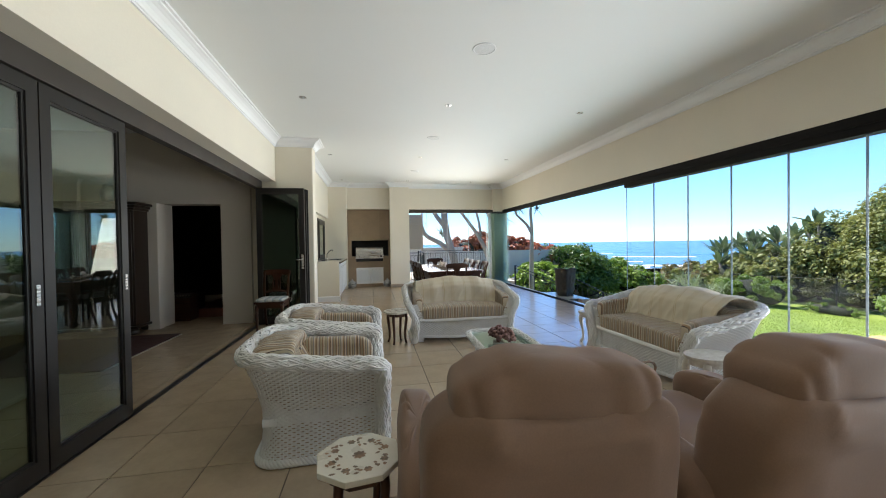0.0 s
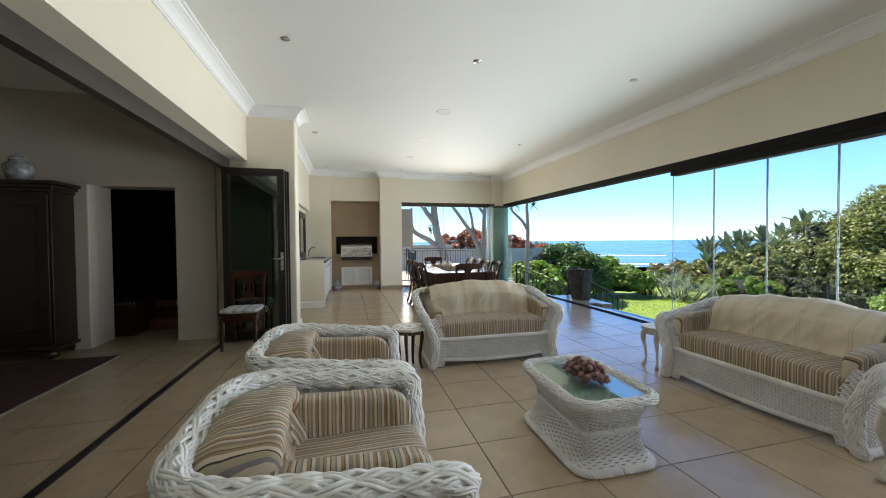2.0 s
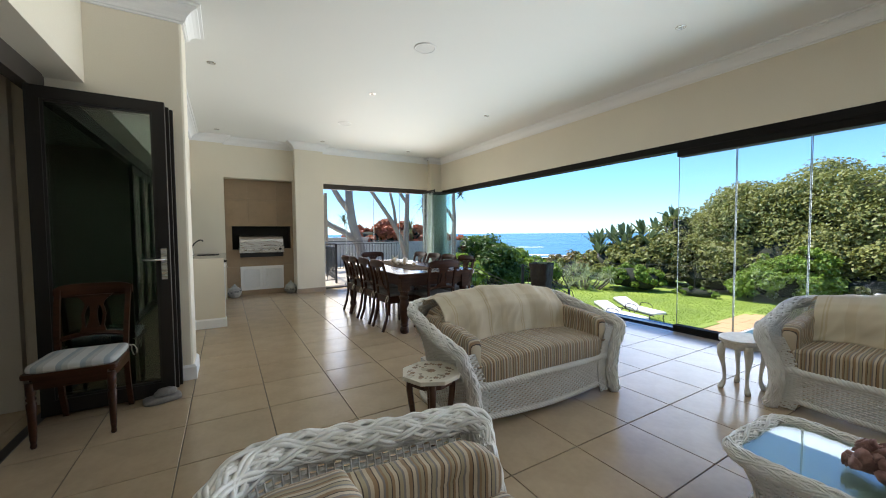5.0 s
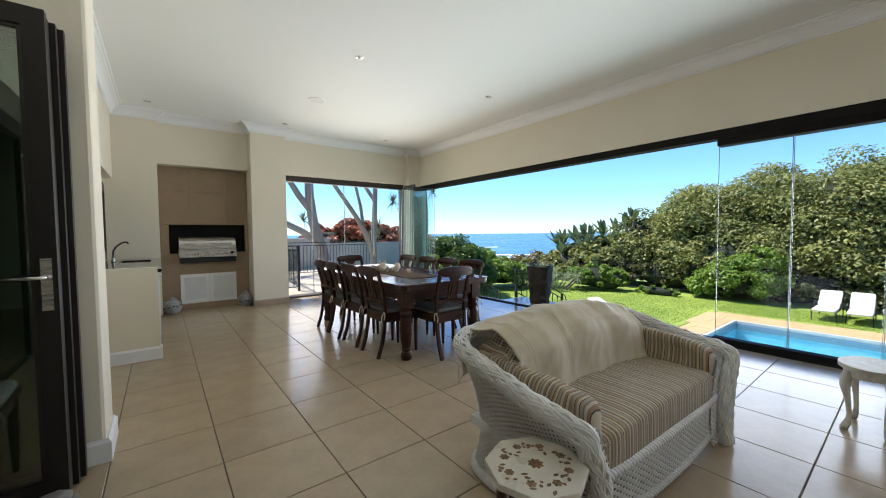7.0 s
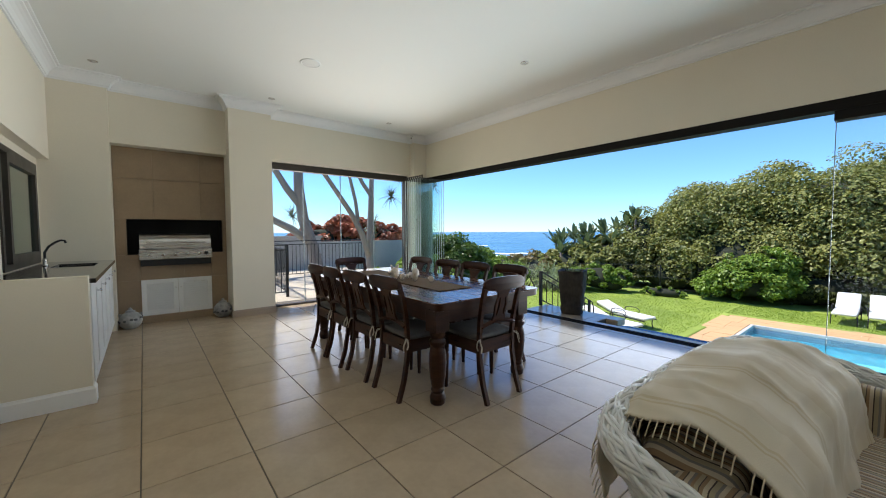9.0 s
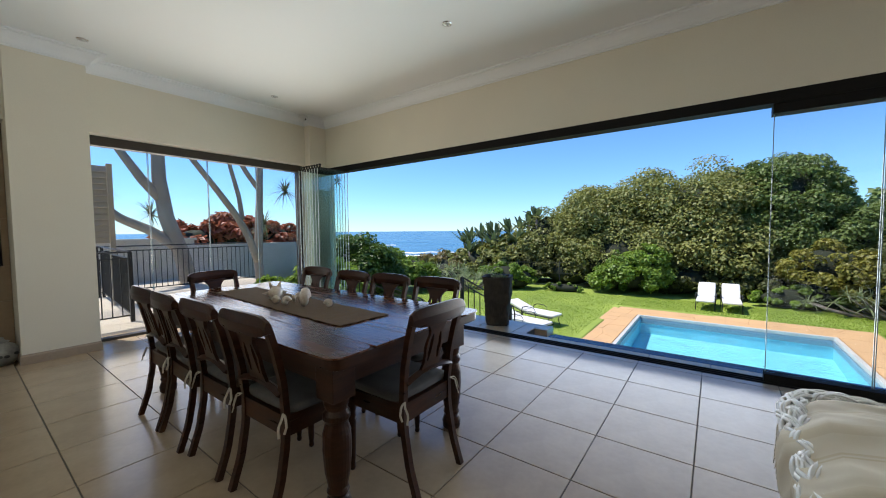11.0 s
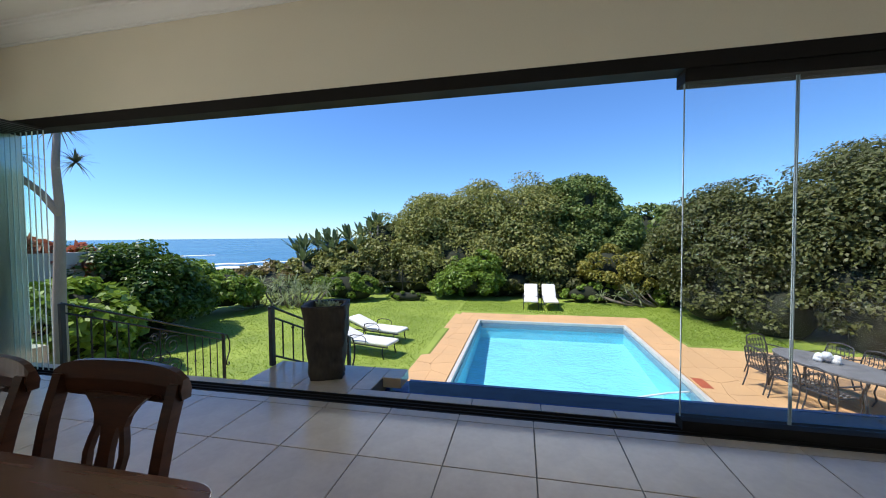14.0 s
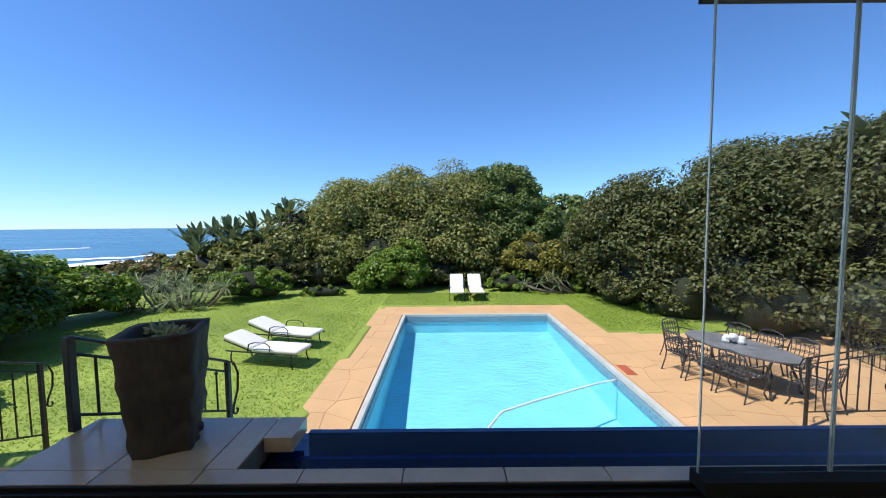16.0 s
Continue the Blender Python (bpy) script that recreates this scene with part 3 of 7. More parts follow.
    part("piping", tube([(p.x, p.y, 0.415 + 0.012 * (1 - (p.x / sx) ** 2)) for p in edge], 0.006, 6), M_STRIPE_X, ob, smooth=True)
    by = back - 0.205
    part("back_cushion", superbox((0, by, 0.535 if throw else 0.545), (sx + 0.0, 0.14, 0.18 if throw else 0.175), 0.6, 0.3, 64, 26,
                                  dimpled([(bx, by, bz) for bx, bz in buttons], 0.085, (1, -1), 0.075, 0.014, 3.0)), M_STRIPE_X, ob, "striped buttoned back cushion", smooth=True)
    for bx, bz in buttons:
        part("button", superbox((bx, by - 0.09, bz), (0.012, 0.008, 0.012), 1, 1, 10, 6), M_STRIPE_X, ob)
    for side in (-1, 1):
        ax = side * (hw - 0.165)
        arm_bend = dimpled([(ax, front + 0.18, 0.5), (ax, front + 0.42, 0.52)], 0.04, (0, -side), 0.055, 0.012, 7.0 + side)
        def lean(p, arm_bend=arm_bend, ax=ax, side=side):
            p = arm_bend(p)
            t = min(1, max(0, (p.y - front) / (back - front)))
            p.z += (p.z > 0.45) * (top - arm) * t * t * 0.6
            return p
        part("arm_cushion", superbox((ax, (front + back) / 2 - 0.06, 0.475), (0.056, (back - front) / 2 - 0.075, 0.135), 0.5, 0.3, 48, 18, lean), M_STRIPE_Y, ob, "striped arm cushion", smooth=True)
    return ob


armchair = wicker_seat("wicker_armchair", "white wicker armchair with striped buttoned cushions", "armchair", 0.43, -0.42, 0.385, 0.60, 0.665, 92,
                       [(-0.17, 0.60), (0.0, 0.615), (0.17, 0.60), (-0.09, 0.51), (0.09, 0.51)], pose(-0.41, 2.775, 0, 0, 0, 92))
tagged(armchair, group="wicker armchairs")
copy_thing(armchair, pose(-0.42, 3.785, 0, 0, 0, 89))

loveseat = wicker_seat("wicker_settee", "white wicker settee with striped cushions and cream throw", "sofa", 0.77, -0.42, 0.42, 0.55, 0.68, 132,
                       [(-0.4, 0.6), (0.0, 0.62), (0.4, 0.6)], pose(1.22, 5.375, 0, 0, 0, -1.5), throw=True)
tagged(loveseat, group="wicker settees")
copy_thing(loveseat, pose(3.075, 3.48, 0, 0, 0, -89))


def throw_over(m, label, x0, x1, seed):
    """A cloth that hangs over a settee's back, folded by its own weight."""
    me = bpy.data.meshes.new("throw_blanket")
    prof = [(-0.02, 0.455), (0.0, 0.52), (0.01, 0.62), (0.03, 0.70), (0.09, 0.757), (0.19, 0.782), (0.30, 0.775), (0.39, 0.76), (0.435, 0.735), (0.448, 0.68), (0.44, 0.6), (0.42, 0.5)]
    nu, nv = 90, 48
    rail = resample([(0, y, z) for y, z in prof], nv)
    verts, faces = [], []
    for i in range(nu):
        s = i / (nu - 1)
        x = x0 + (x1 - x0) * s
        for j in range(nv):
            t = j / (nv - 1)
            p = rail[j]
            crown = -0.075 * (abs(x) / 0.72) ** 2.2
            fold = 0.011 * math.sin(x * 17 + seed + 3 * t) * (0.35 + abs(t - 0.55)) + 0.022 * noise.noise(Vector((x * 5 + t * 2 + seed, t * 3, seed))) + 0.012 * (1 - abs(noise.noise(Vector((x * 9 - t * 5, t * 4, seed + 9))))) ** 3
            near = 0.035 * max(0, 1 - t * 2.4) * math.sin(x * 8 + seed)
            out = Vector((0, -1, 0)) if t < 0.4 else (Vector((0, 0, 1)) if t < 0.7 else Vector((0, 1, 0)))
            q = Vector((x + 0.03 * math.sin(t * 6 + seed) * (s - 0.5), p.y, p.z + crown * (1 if t > 0.12 else t / 0.12) + near * 0.4)) + out * (fold + 0.022)
            q.y += 0.05 * (abs(x) / 0.8) ** 3 * (-1)
            verts.append(tuple(q))
    for i in range(nu - 1):
        for j in range(nv - 1):
            a = i * nv + j
            faces.append((a, a + nv, a + nv + 1, a + 1))
    me.from_pydata(verts, [], faces)
    me.materials.append(M_THROW_STRIPE)
    me.polygons.foreach_set("use_smooth", [True] * len(faces))
    ob = new("throw_blanket", me)
    ob.matrix_world = m
    sol = ob.modifiers.new("thickness", "SOLIDIFY")
    sol.thickness = 0.008
    tagged(ob, label, "blanket", "throws")
    fr = bmesh.new()
    rng = random.Random(int(seed * 10))
    for i in (0, nu - 1):
        for j in range(0, nv, 1):
            p = Vector(verts[i * nv + j])
            d = Vector((-1 if i == 0 else 1, 0, -0.5)) * 0.035
            tube([p, p + d * 0.5 + Vector((0, 0, rng.uniform(-0.01, 0.005))), p + d + Vector((0, 0, -0.02))], 0.0022, 3, fr)
    part("fringe", fr, M_THROW, ob)["kind"] = "stuff"
    return ob


CLOTH = [(0.0, (0.64, 0.56, 0.42)), (0.34, (0.56, 0.46, 0.30)), (0.37, (0.63, 0.55, 0.41)), (0.40, (0.57, 0.47, 0.31)), (0.44, (0.64, 0.56, 0.42)), (0.72, (0.60, 0.51, 0.36)), (0.9, (0.63, 0.55, 0.41))]
M_THROW_STRIPE = striped("cream_throw_stripes", "X", 0.31, CLOTH, 0.9, 0.03)
throw_over(pose(1.22, 5.375, 0, 0, 0, -1.5), "cream cotton throw draped over the settee back", -0.61, 0.56, 1.0)
throw_over(pose(3.075, 3.48, 0, 0, 0, -89), "cream cotton throw draped over the settee back", -0.58, 0.58, 4.3)

# ==== coffee table ====
def coffee_table(m):
    ob = thing("coffee_table", "white wicker coffee table with an inset glass top", "table", m)
    hx, hy, r = 0.275, 0.405, 0.1
    ring = rounded([(0, -hy), (hx, -hy), (hx, hy), (-hx, hy), (-hx, -hy), (0, -hy)], 0.13, 10)
    ring = resample([(p.x, p.y, 0) for p in ring], 200, True)
    prof = [(0.0, 0.0), (0.06, 0.005), (0.2, 0.055), (0.45, 0.085), (0.6, 0.085), (0.8, 0.045), (1.0, 0.0)]

    def shape(u, v):
        k = (u % 1.0) * len(ring)
        i = int(k) % len(ring)
        p = ring[i].lerp(ring[(i + 1) % len(ring)], k - int(k))
        d = (ring[(i + 3) % len(ring)] - ring[(i - 2) % len(ring)]).normalized()
        q = Vector((d.y, -d.x, 0))
        s = 0
        for (a, x), (b, y) in zip(prof, prof[1:]):
            if a <= v <= b:
                s = x + (y - x) * (v - a) / (b - a)
        return p - q * s + Vector((0, 0, 0.015 + 0.405 * v)), q

    mesh_part("wicker_body", weave(shape, 66, 36, 0.004, closed=True), ob)
    part("top_rim", plait([p + Vector((0, 0, 0.425)) for p in ring], 0.034, 6, 0.6, True), M_WICKER, ob, "braided rim", smooth=True)
    waist = [shape(k / 120, 0.5)[0] + shape(k / 120, 0.5)[1] * 0.008 for k in range(120)]
    part("waist_braid", braid(waist, 0.015, 4, 0.08, closed=True), M_WICKER, ob, smooth=True)
    foot = [shape(k / 120, 0.0)[0] for k in range(120)]
    part("base_braid", braid([Vector((p.x, p.y, 0.022)) for p in foot], 0.021, 4, 0.09, closed=True), M_WICKER, ob, smooth=True)
    inner = [(p.x * 0.9, p.y * 0.93) for p in ring[::2]]
    part("backing", prism(inner, 0.408, 0.424), M_TABLE_BACK, ob, "pale green painted board")
    part("glass_top", prism(inner, 0.426, 0.434), M_GLASS_TOP, ob, "clear glass plate")
    return ob


M_TABLE_BACK = material("pale_green_board", (0.45, 0.52, 0.45), 0.5, vary=0.05)
M_GLASS_TOP = glass("table_glass", (0.9, 0.96, 0.94), ior=1.9)
coffee_table(pose(1.185, 3.40, 0, 0, 0, -2) @ Matrix.Scale(0.93, 4))

M_CORAL = material("pink_brown_coral", (0.28, 0.13, 0.11), 0.85, scale=14, fine=80, bump=0.5, tint=((0.12, 0.05, 0.045), (0.46, 0.27, 0.23)))
def coral(m):
    bm = bmesh.new()
    rng = random.Random(5)
    for k in range(70):
        a, h = rng.uniform(0, 6.28), rng.uniform(0.0, 1.2)
        out = Vector((math.cos(a) * math.cos(h), math.sin(a) * math.cos(h), math.sin(h)))
        p0 = Vector((out.x * 0.045, out.y * 0.06, 0.03 + out.z * 0.03))
        p1 = p0 + Vector((out.x * 0.05, out.y * 0.065, out.z * 0.05)) * rng.uniform(0.7, 1.2)
        tube([p0, (p0 + p1) / 2 + Vector((rng.uniform(-1, 1), rng.uniform(-1, 1), 0)) * 0.006, p1, p1 + (p1 - p0) * 0.1], [0.012, 0.013, 0.016, 0.02], 7, bm)
        tube([p1 + (p1 - p0) * 0.12, p1 - (p1 - p0) * 0.2], [0.014, 0.004], 7, bm)
    for v in bm.verts:
        v.co += noise.noise_vector(v.co * 45) * 0.006
        v.co.z = max(0.001, v.co.z)
    ob = new("coral", mesh_of(bm, "coral", M_CORAL, True))
    ob.matrix_world = m
    return tagged(ob, "knobbly pink and brown coral piece on the coffee table", "coral")
coral(pose(1.175, 3.36, 0.404, 0, 0, 20) @ Matrix.Scale(1.12, 4))

# ==== octagonal inlaid stools ====
M_MARBLE = material("cream_marble", (0.72, 0.68, 0.58), 0.3, vary=0.07, scale=6)
M_INLAY = material("inlay_stone", (0.2, 0.12, 0.07), 0.35, scale=20, tint=((0.10, 0.09, 0.06), (0.42, 0.24, 0.13)), island=1.2)
def inlaid_stool(m, r):
    ob = thing("inlaid_stool", "octagonal stool with inlaid cream marble top and dark legs", "stool", m, "inlaid stools")
    octagon = [(r * math.cos(math.pi / 8 + k * math.pi / 4), r * math.sin(math.pi / 8 + k * math.pi / 4)) for k in range(8)]
    part("top", prism(octagon, 0.405, 0.43, 0.003), M_MARBLE, ob, "cream marble top with inlaid flowers")
    bm = bmesh.new()
    rng = random.Random(3)
    def petal(x, y, a, length, wide):
        c = [bm.verts.new((x + math.cos(a) * length * u - math.sin(a) * wide * w, y + math.sin(a) * length * u + math.cos(a) * wide * w, 0.4312)) for u, w in ((0, 0), (0.35, 0.5), (0.75, 0.45), (1, 0), (0.75, -0.45), (0.35, -0.5))]
        bm.faces.new(c)
    for k in range(8):
        petal(0, 0, k * math.pi / 4, r * 0.17, r * 0.09)
        a = k * math.pi / 4 + 0.2
        x, y = 0.62 * r * math.cos(a), 0.62 * r * math.sin(a)
        for j in range(6):
            petal(x, y, j * math.pi / 3, r * 0.105, r * 0.075)
        for j in range(5):
            b = a + rng.uniform(0.15, 0.65)
            d = r * rng.uniform(0.47, 0.78)
            petal(d * math.cos(b), d * math.sin(b), rng.uniform(0, 6.28), r * rng.uniform(0.09, 0.16), r * 0.07)
    part("inlay", bm, M_INLAY, ob, "brown and green flower inlay")["kind"] = "stuff"
    part("apron", prism([(x * 0.72, y * 0.72) for x, y in octagon], 0.36, 0.404), M_STOOLWOOD, ob)
    for k in range(4):
        a = math.pi / 4 + k * math.pi / 2
        line = [(d * r * math.cos(a), d * r * math.sin(a), z) for d, z in ((0.66, 0.40), (0.72, 0.33), (0.66, 0.24), (0.58, 0.14), (0.6, 0.06), (0.7, 0.0))]
        part("leg", tube(resample(line, 14), [0.022 - 0.009 * t / 13 for t in range(14)], 8), M_STOOLWOOD, ob, smooth=True)
    return ob
M_STOOLWOOD = material("dark_stool_wood", (0.075, 0.03, 0.015), 0.35, vary=0.35, stretch=(1, 1, 0.3), scale=12)
stool = inlaid_stool(pose(-0.07, 1.69, 0, 0, 0, 8), 0.185)
copy_thing(stool, pose(0.31, 5.06, 0, 0, 0, 20))

# ==== white side tables ====
M_WORN = material("worn_white_paint", (0.66, 0.61, 0.5), 0.5, vary=0.15, scale=14, tint=((0.42, 0.36, 0.27), (0.75, 0.72, 0.64)))
def side_table(m):
    ob = thing("side_table", "small worn white side table with curved legs", "side table", m, "white side tables")
    oval = [(0.19 * math.cos(a), 0.15 * math.sin(a)) for a in (2 * math.pi * k / 40 for k in range(40))]
    part("top", prism(oval, 0.395, 0.42, 0.004), M_WORN, ob)
    part("apron", prism([(x * 0.83, y * 0.83) for x, y in oval], 0.345, 0.3945), M_WORN, ob)
    for sx in (-1, 1):
        for sy in (-1, 1):
            line = [(sx * 0.105 * d, sy * 0.083 * d, z) for d, z in ((1.0, 0.37), (1.14, 0.33), (1.16, 0.28), (1.0, 0.18), (0.93, 0.1), (0.97, 0.05), (1.1, 0.02), (1.16, 0.002))]
            part("leg", tube(resample(line, 18), [0.026, 0.028, 0.029, 0.028, 0.026, 0.023, 0.02, 0.018, 0.016, 0.0145, 0.0135, 0.013, 0.0125, 0.0125, 0.014, 0.018, 0.021, 0.02], 10), M_WORN, ob, smooth=True)
    return ob
white_table = side_table(pose(2.79, 4.39, 0, 0, 0, -5))
copy_thing(white_table, pose(2.575, 2.52, 0, 0, 0, 0))

# ==== recliners ====
def recliner(m):
    ob = thing("recliner", "tan suede recliner with a padded roll headrest", "armchair", m, "recliners")
    crease = lambda f, a: (lambda p: p + Vector((0, 0, 0)) + noise.noise_vector(p * f) * a)
    def creases(p, amount):
        """Soft folds of slack cloth, running slantwise."""
        q = Vector((p.x * 5 + p.z * 2.5, p.y * 3, p.z * 7 - p.x * 1.5))
        return amount * (1 - abs(noise.noise(q))) ** 4

    def back_bend(p):
        p = p.copy()
        p.y += 0.18 * (p.z - 0.5)
        t = max(0, (p.z - 0.60) / 0.28)
        p.x *= 1 - 0.05 * t * t
        p.z -= 0.045 * t * max(0, 1 - (p.x / 0.27) ** 2)
        q = p + noise.noise_vector(p * 3.2) * 0.016 + noise.noise_vector(p * 11) * 0.003
        q.y += creases(p, 0.014) * (1 if p.y > 0.33 else -1)
        return q
    part("backrest", superbox((0, 0.30, 0.555), (0.385, 0.14, 0.335), 0.34, 0.40, 80, 48, back_bend), M_LEATHER, ob, smooth=True)
    def head_bend(p):
        p = p.copy()
        p.z += 0.012 * math.sin(p.x * 14) - 0.03 * (abs(p.x) / 0.32) ** 2
        fold = 0.0
        for fx in (-0.24, -0.13, 0.02, 0.15, 0.25):
            fold += math.exp(-((p.x - fx - 0.25 * (p.z - 0.93)) / 0.02) ** 2)
        p.y += (-0.008 if p.y > 0.35 else 0.008) * fold
        p.z -= 0.003 * fold * (p.z > 0.9)
        return p + noise.noise_vector(p * 7) * 0.007
    part("headrest", superbox((0, 0.355, 0.905), (0.30, 0.13, 0.092), 0.5, 0.28, 110, 32, head_bend), M_LEATHER, ob, "padded headrest roll", smooth=True)
    part("headrest_seam", tube([(0.315 * math.cos(a) * 0.2 - 0.318, 0.35 + 0.03 * math.cos(a), 0.91 + 0.03 * math.sin(a)) for a in (k * 0.524 for k in range(13))], 0.004, 5), M_LEATHER, ob)
    seam = []
    for k in range(31):
        x = -0.31 + 0.62 * k / 30
        z = 0.775 + 0.05 * (x / 0.31) ** 4
        y = 0.30 + 0.13 * 0.955 * (1 - (abs(x) / 0.375) ** 4.76) ** 0.21
        seam.append(back_bend(Vector((x, y, z))) + Vector((0, 0.001, 0)))
    part("back_seam", tube(seam, 0.006, 6), M_LEATHER, ob, "stitched seam across the back", smooth=True)
    part("seat", superbox((0, -0.16, 0.40), (0.29, 0.34, 0.10), 0.4, 0.3, 44, 18, crease(5, 0.012)), M_LEATHER, ob, smooth=True)
    part("base", superbox((0, 0.0, 0.18), (0.40, 0.42, 0.16), 0.2, 0.2, 40, 14, crease(4, 0.006)), M_LEATHER, ob, smooth=True)
    part("footrest", superbox((0, -0.5, 0.27), (0.28, 0.07, 0.2), 0.4, 0.3, 40, 16, crease(5, 0.01)), M_LEATHER, ob, smooth=True)
    for s in (-1, 1):
        def arm_bend(p, s=s):
            p = p.copy()
            fold = sum(math.exp(-((p.y - fy) / 0.014) ** 2) for fy in (-0.32, -0.22, -0.13, -0.03, 0.06))
            p.z -= 0.018 * fold * (p.z > 0.5)
            p.z -= 0.10 * max(0, p.y - 0.05)
            return p + noise.noise_vector(p * 6) * 0.008
        part("armrest", superbox((s * 0.37, -0.12, 0.42), (0.085, 0.43, 0.18), 0.45, 0.35, 70, 22, arm_bend), M_LEATHER, ob, "gathered padded armrest", smooth=True)
    return ob
chair_r = recliner(pose(0.535, 1.48, 0, 0, 0, 176))
copy_thing(chair_r, pose(1.43, 1.40, 0, 0, 0, 183))

# ==== dining table and chairs ====
M_CUSHION = material("grey_chair_pad", (0.12, 0.12, 0.12), 0.9, vary=0.2, scale=9, bump=0.3, fine=200, tint=((0.06, 0.06, 0.062), (0.15, 0.147, 0.145)))
CHECK = [(0.0, (0.55, 0.55, 0.52)), (0.5, (0.30, 0.34, 0.36)), (0.75, (0.42, 0.42, 0.40))]
M_CHECK = striped("pale_checked_cloth", "X", 0.11, CHECK)
M_TIE = material("cloth_tie", (0.55, 0.5, 0.42), 0.9)


def dining_chair(m, pad, label):
    """A chair that faces its own -y; its back legs stand at +y."""
    ob = thing("dining_chair", label, "chair", m, "dining chairs")
    w, d, h = 0.205, 0.21, 0.455
    seat = rounded([(0, -d), (w + 0.02, -d), (w - 0.015, d), (-w + 0.015, d), (-w - 0.02, -d), (0, -d)], 0.03, 4)[:-1]
    part("seat", prism([(p.x, p.y) for p in seat], h - 0.03, h, 0.005), M_WOOD, ob)
    for s in (-1, 1):
        stile = [(s * 0.18, 0.285, 0.0), (s * 0.18, 0.235, 0.15), (s * 0.18, 0.205, 0.32), (s * 0.18, 0.2, 0.46), (s * 0.185, 0.215, 0.62), (s * 0.19, 0.25, 0.78), (s * 0.192, 0.285, 0.89)]
        bm = bmesh.new()
        pts = resample(stile, 22)
        tube(pts, 0.021, 4, bm, twist=0.0)
        part("back_leg", bm, M_WOOD, ob)
        leg = part("front_leg", lathe([(0.013, 0), (0.016, 0.012), (0.013, 0.03), (0.017, 0.06), (0.021, 0.2), (0.024, 0.27), (0.017, 0.285), (0.024, 0.3), (0.018, 0.315), (0.024, 0.33), (0.024, 0.4)], 14), M_WOOD, ob, smooth=True)
        leg.location = (s * 0.185, -0.175, 0)
        part("side_apron", box(s * 0.185 - 0.011, s * 0.185 + 0.011, -0.16, 0.19, 0.36, 0.425), M_WOOD, ob)
        tie = [(s * 0.185, 0.215, 0.47), (s * 0.205, 0.235, 0.455), (s * 0.2, 0.25, 0.42), (s * 0.212, 0.255, 0.38)]
        tie2 = [(s * 0.185, 0.215, 0.47), (s * 0.22, 0.225, 0.465), (s * 0.235, 0.23, 0.43), (s * 0.232, 0.24, 0.40)]
        bm = tube(resample(tie, 8), 0.006, 5, flat=0.5)
        tube(resample(tie2, 8), 0.006, 5, bm, flat=0.5)
        part("tie", bm, M_TIE, ob, "cloth tie of the pad")
    part("front_apron", box(-0.17, 0.17, -0.19, -0.168, 0.355, 0.425), M_WOOD, ob)
    part("rear_apron", box(-0.165, 0.165, 0.188, 0.21, 0.36, 0.425), M_WOOD, ob)
    # top rail, bowed and rounded
    bm = bmesh.new()
    rings = []
    for k in range(17):
        x = -0.215 + 0.43 * k / 16
        t = x / 0.215
        y = 0.288 + 0.018 * (1 - t * t)
        hi = 0.925 + 0.008 * (1 - t * t) - 0.022 * abs(t) ** 8
        lo = 0.835 + 0.018 * abs(t) ** 6
        rings.append([bm.verts.new(v) for v in ((x, y - 0.012, lo), (x, y + 0.012, lo), (x, y + 0.016, (lo + hi) / 2), (x, y + 0.008, hi), (x, y - 0.008, hi), (x, y - 0.016, (lo + hi) / 2))])
    for a, b in zip(rings, rings[1:]):
        for j in range(6):
            bm.faces.new((a[j], a[(j + 1) % 6], b[(j + 1) % 6], b[j]))
    bm.faces.new(rings[0][::-1])
    bm.faces.new(rings[-1])
    part("top_rail", bm, M_WOOD, ob, smooth=False)
    # lower rail, arched
    pts = [(-0.18 + 0.36 * k / 12, 0.217, 0.555 + 0.03 * (1 - (2 * k / 12 - 1) ** 2)) for k in range(13)]
    part("lower_rail", tube(pts, 0.024, 4, twist=0.0, flat=0.7), M_WOOD, ob)
    # pierced vase-shaped splat: two slots leave a middle strip and two outer ones
    bm = bmesh.new()
    vase = [(0.570, 0.080), (0.60, 0.070), (0.63, 0.060), (0.67, 0.062), (0.71, 0.067), (0.745, 0.060), (0.775, 0.050), (0.80, 0.056), (0.825, 0.075), (0.85, 0.105)]

    def strip(rows):
        rings = []
        for z, x0, x1 in rows:
            y = 0.215 + 0.245 * (z - 0.57)
            rings.append([bm.verts.new(v) for v in ((x0, y - 0.008, z), (x1, y - 0.008, z), (x1, y + 0.008, z), (x0, y + 0.008, z))])
        for r, q in zip(rings, rings[1:]):
            for j in range(4):
                bm.faces.new((r[j], r[(j + 1) % 4], q[(j + 1) % 4], q[j]))
        bm.faces.new(rings[0][::-1])
        bm.faces.new(rings[-1])

    strip([(z, -w_, w_) for z, w_ in vase[:3]])
    strip([(z, -w_, w_) for z, w_ in vase[6:]])
    open_rows = vase[2:7]
    for sgn in (-1, 1):
        strip([(z, *sorted((sgn * (w_ - 0.017), sgn * w_))) for z, w_ in open_rows])
    strip([(z, -c, c) for (z, _), c in zip(open_rows, (0.034, 0.024, 0.020, 0.021, 0.026))])
    part("splat", bm, M_WOOD, ob, "pierced vase-shaped splat")
    buttons = [(bx, by, 0.47) for bx in (-0.07, 0.07) for by in (-0.08, 0.07)]
    part("cushion", superbox((0, -0.01, h + 0.022), (w + 0.005, d - 0.005, 0.026), 0.4, 0.25, 40, 12, dimpled(buttons, 0.018, (2, 1), 0.035, 0.005)), pad, ob, "thin tied seat pad", smooth=True)
    return ob


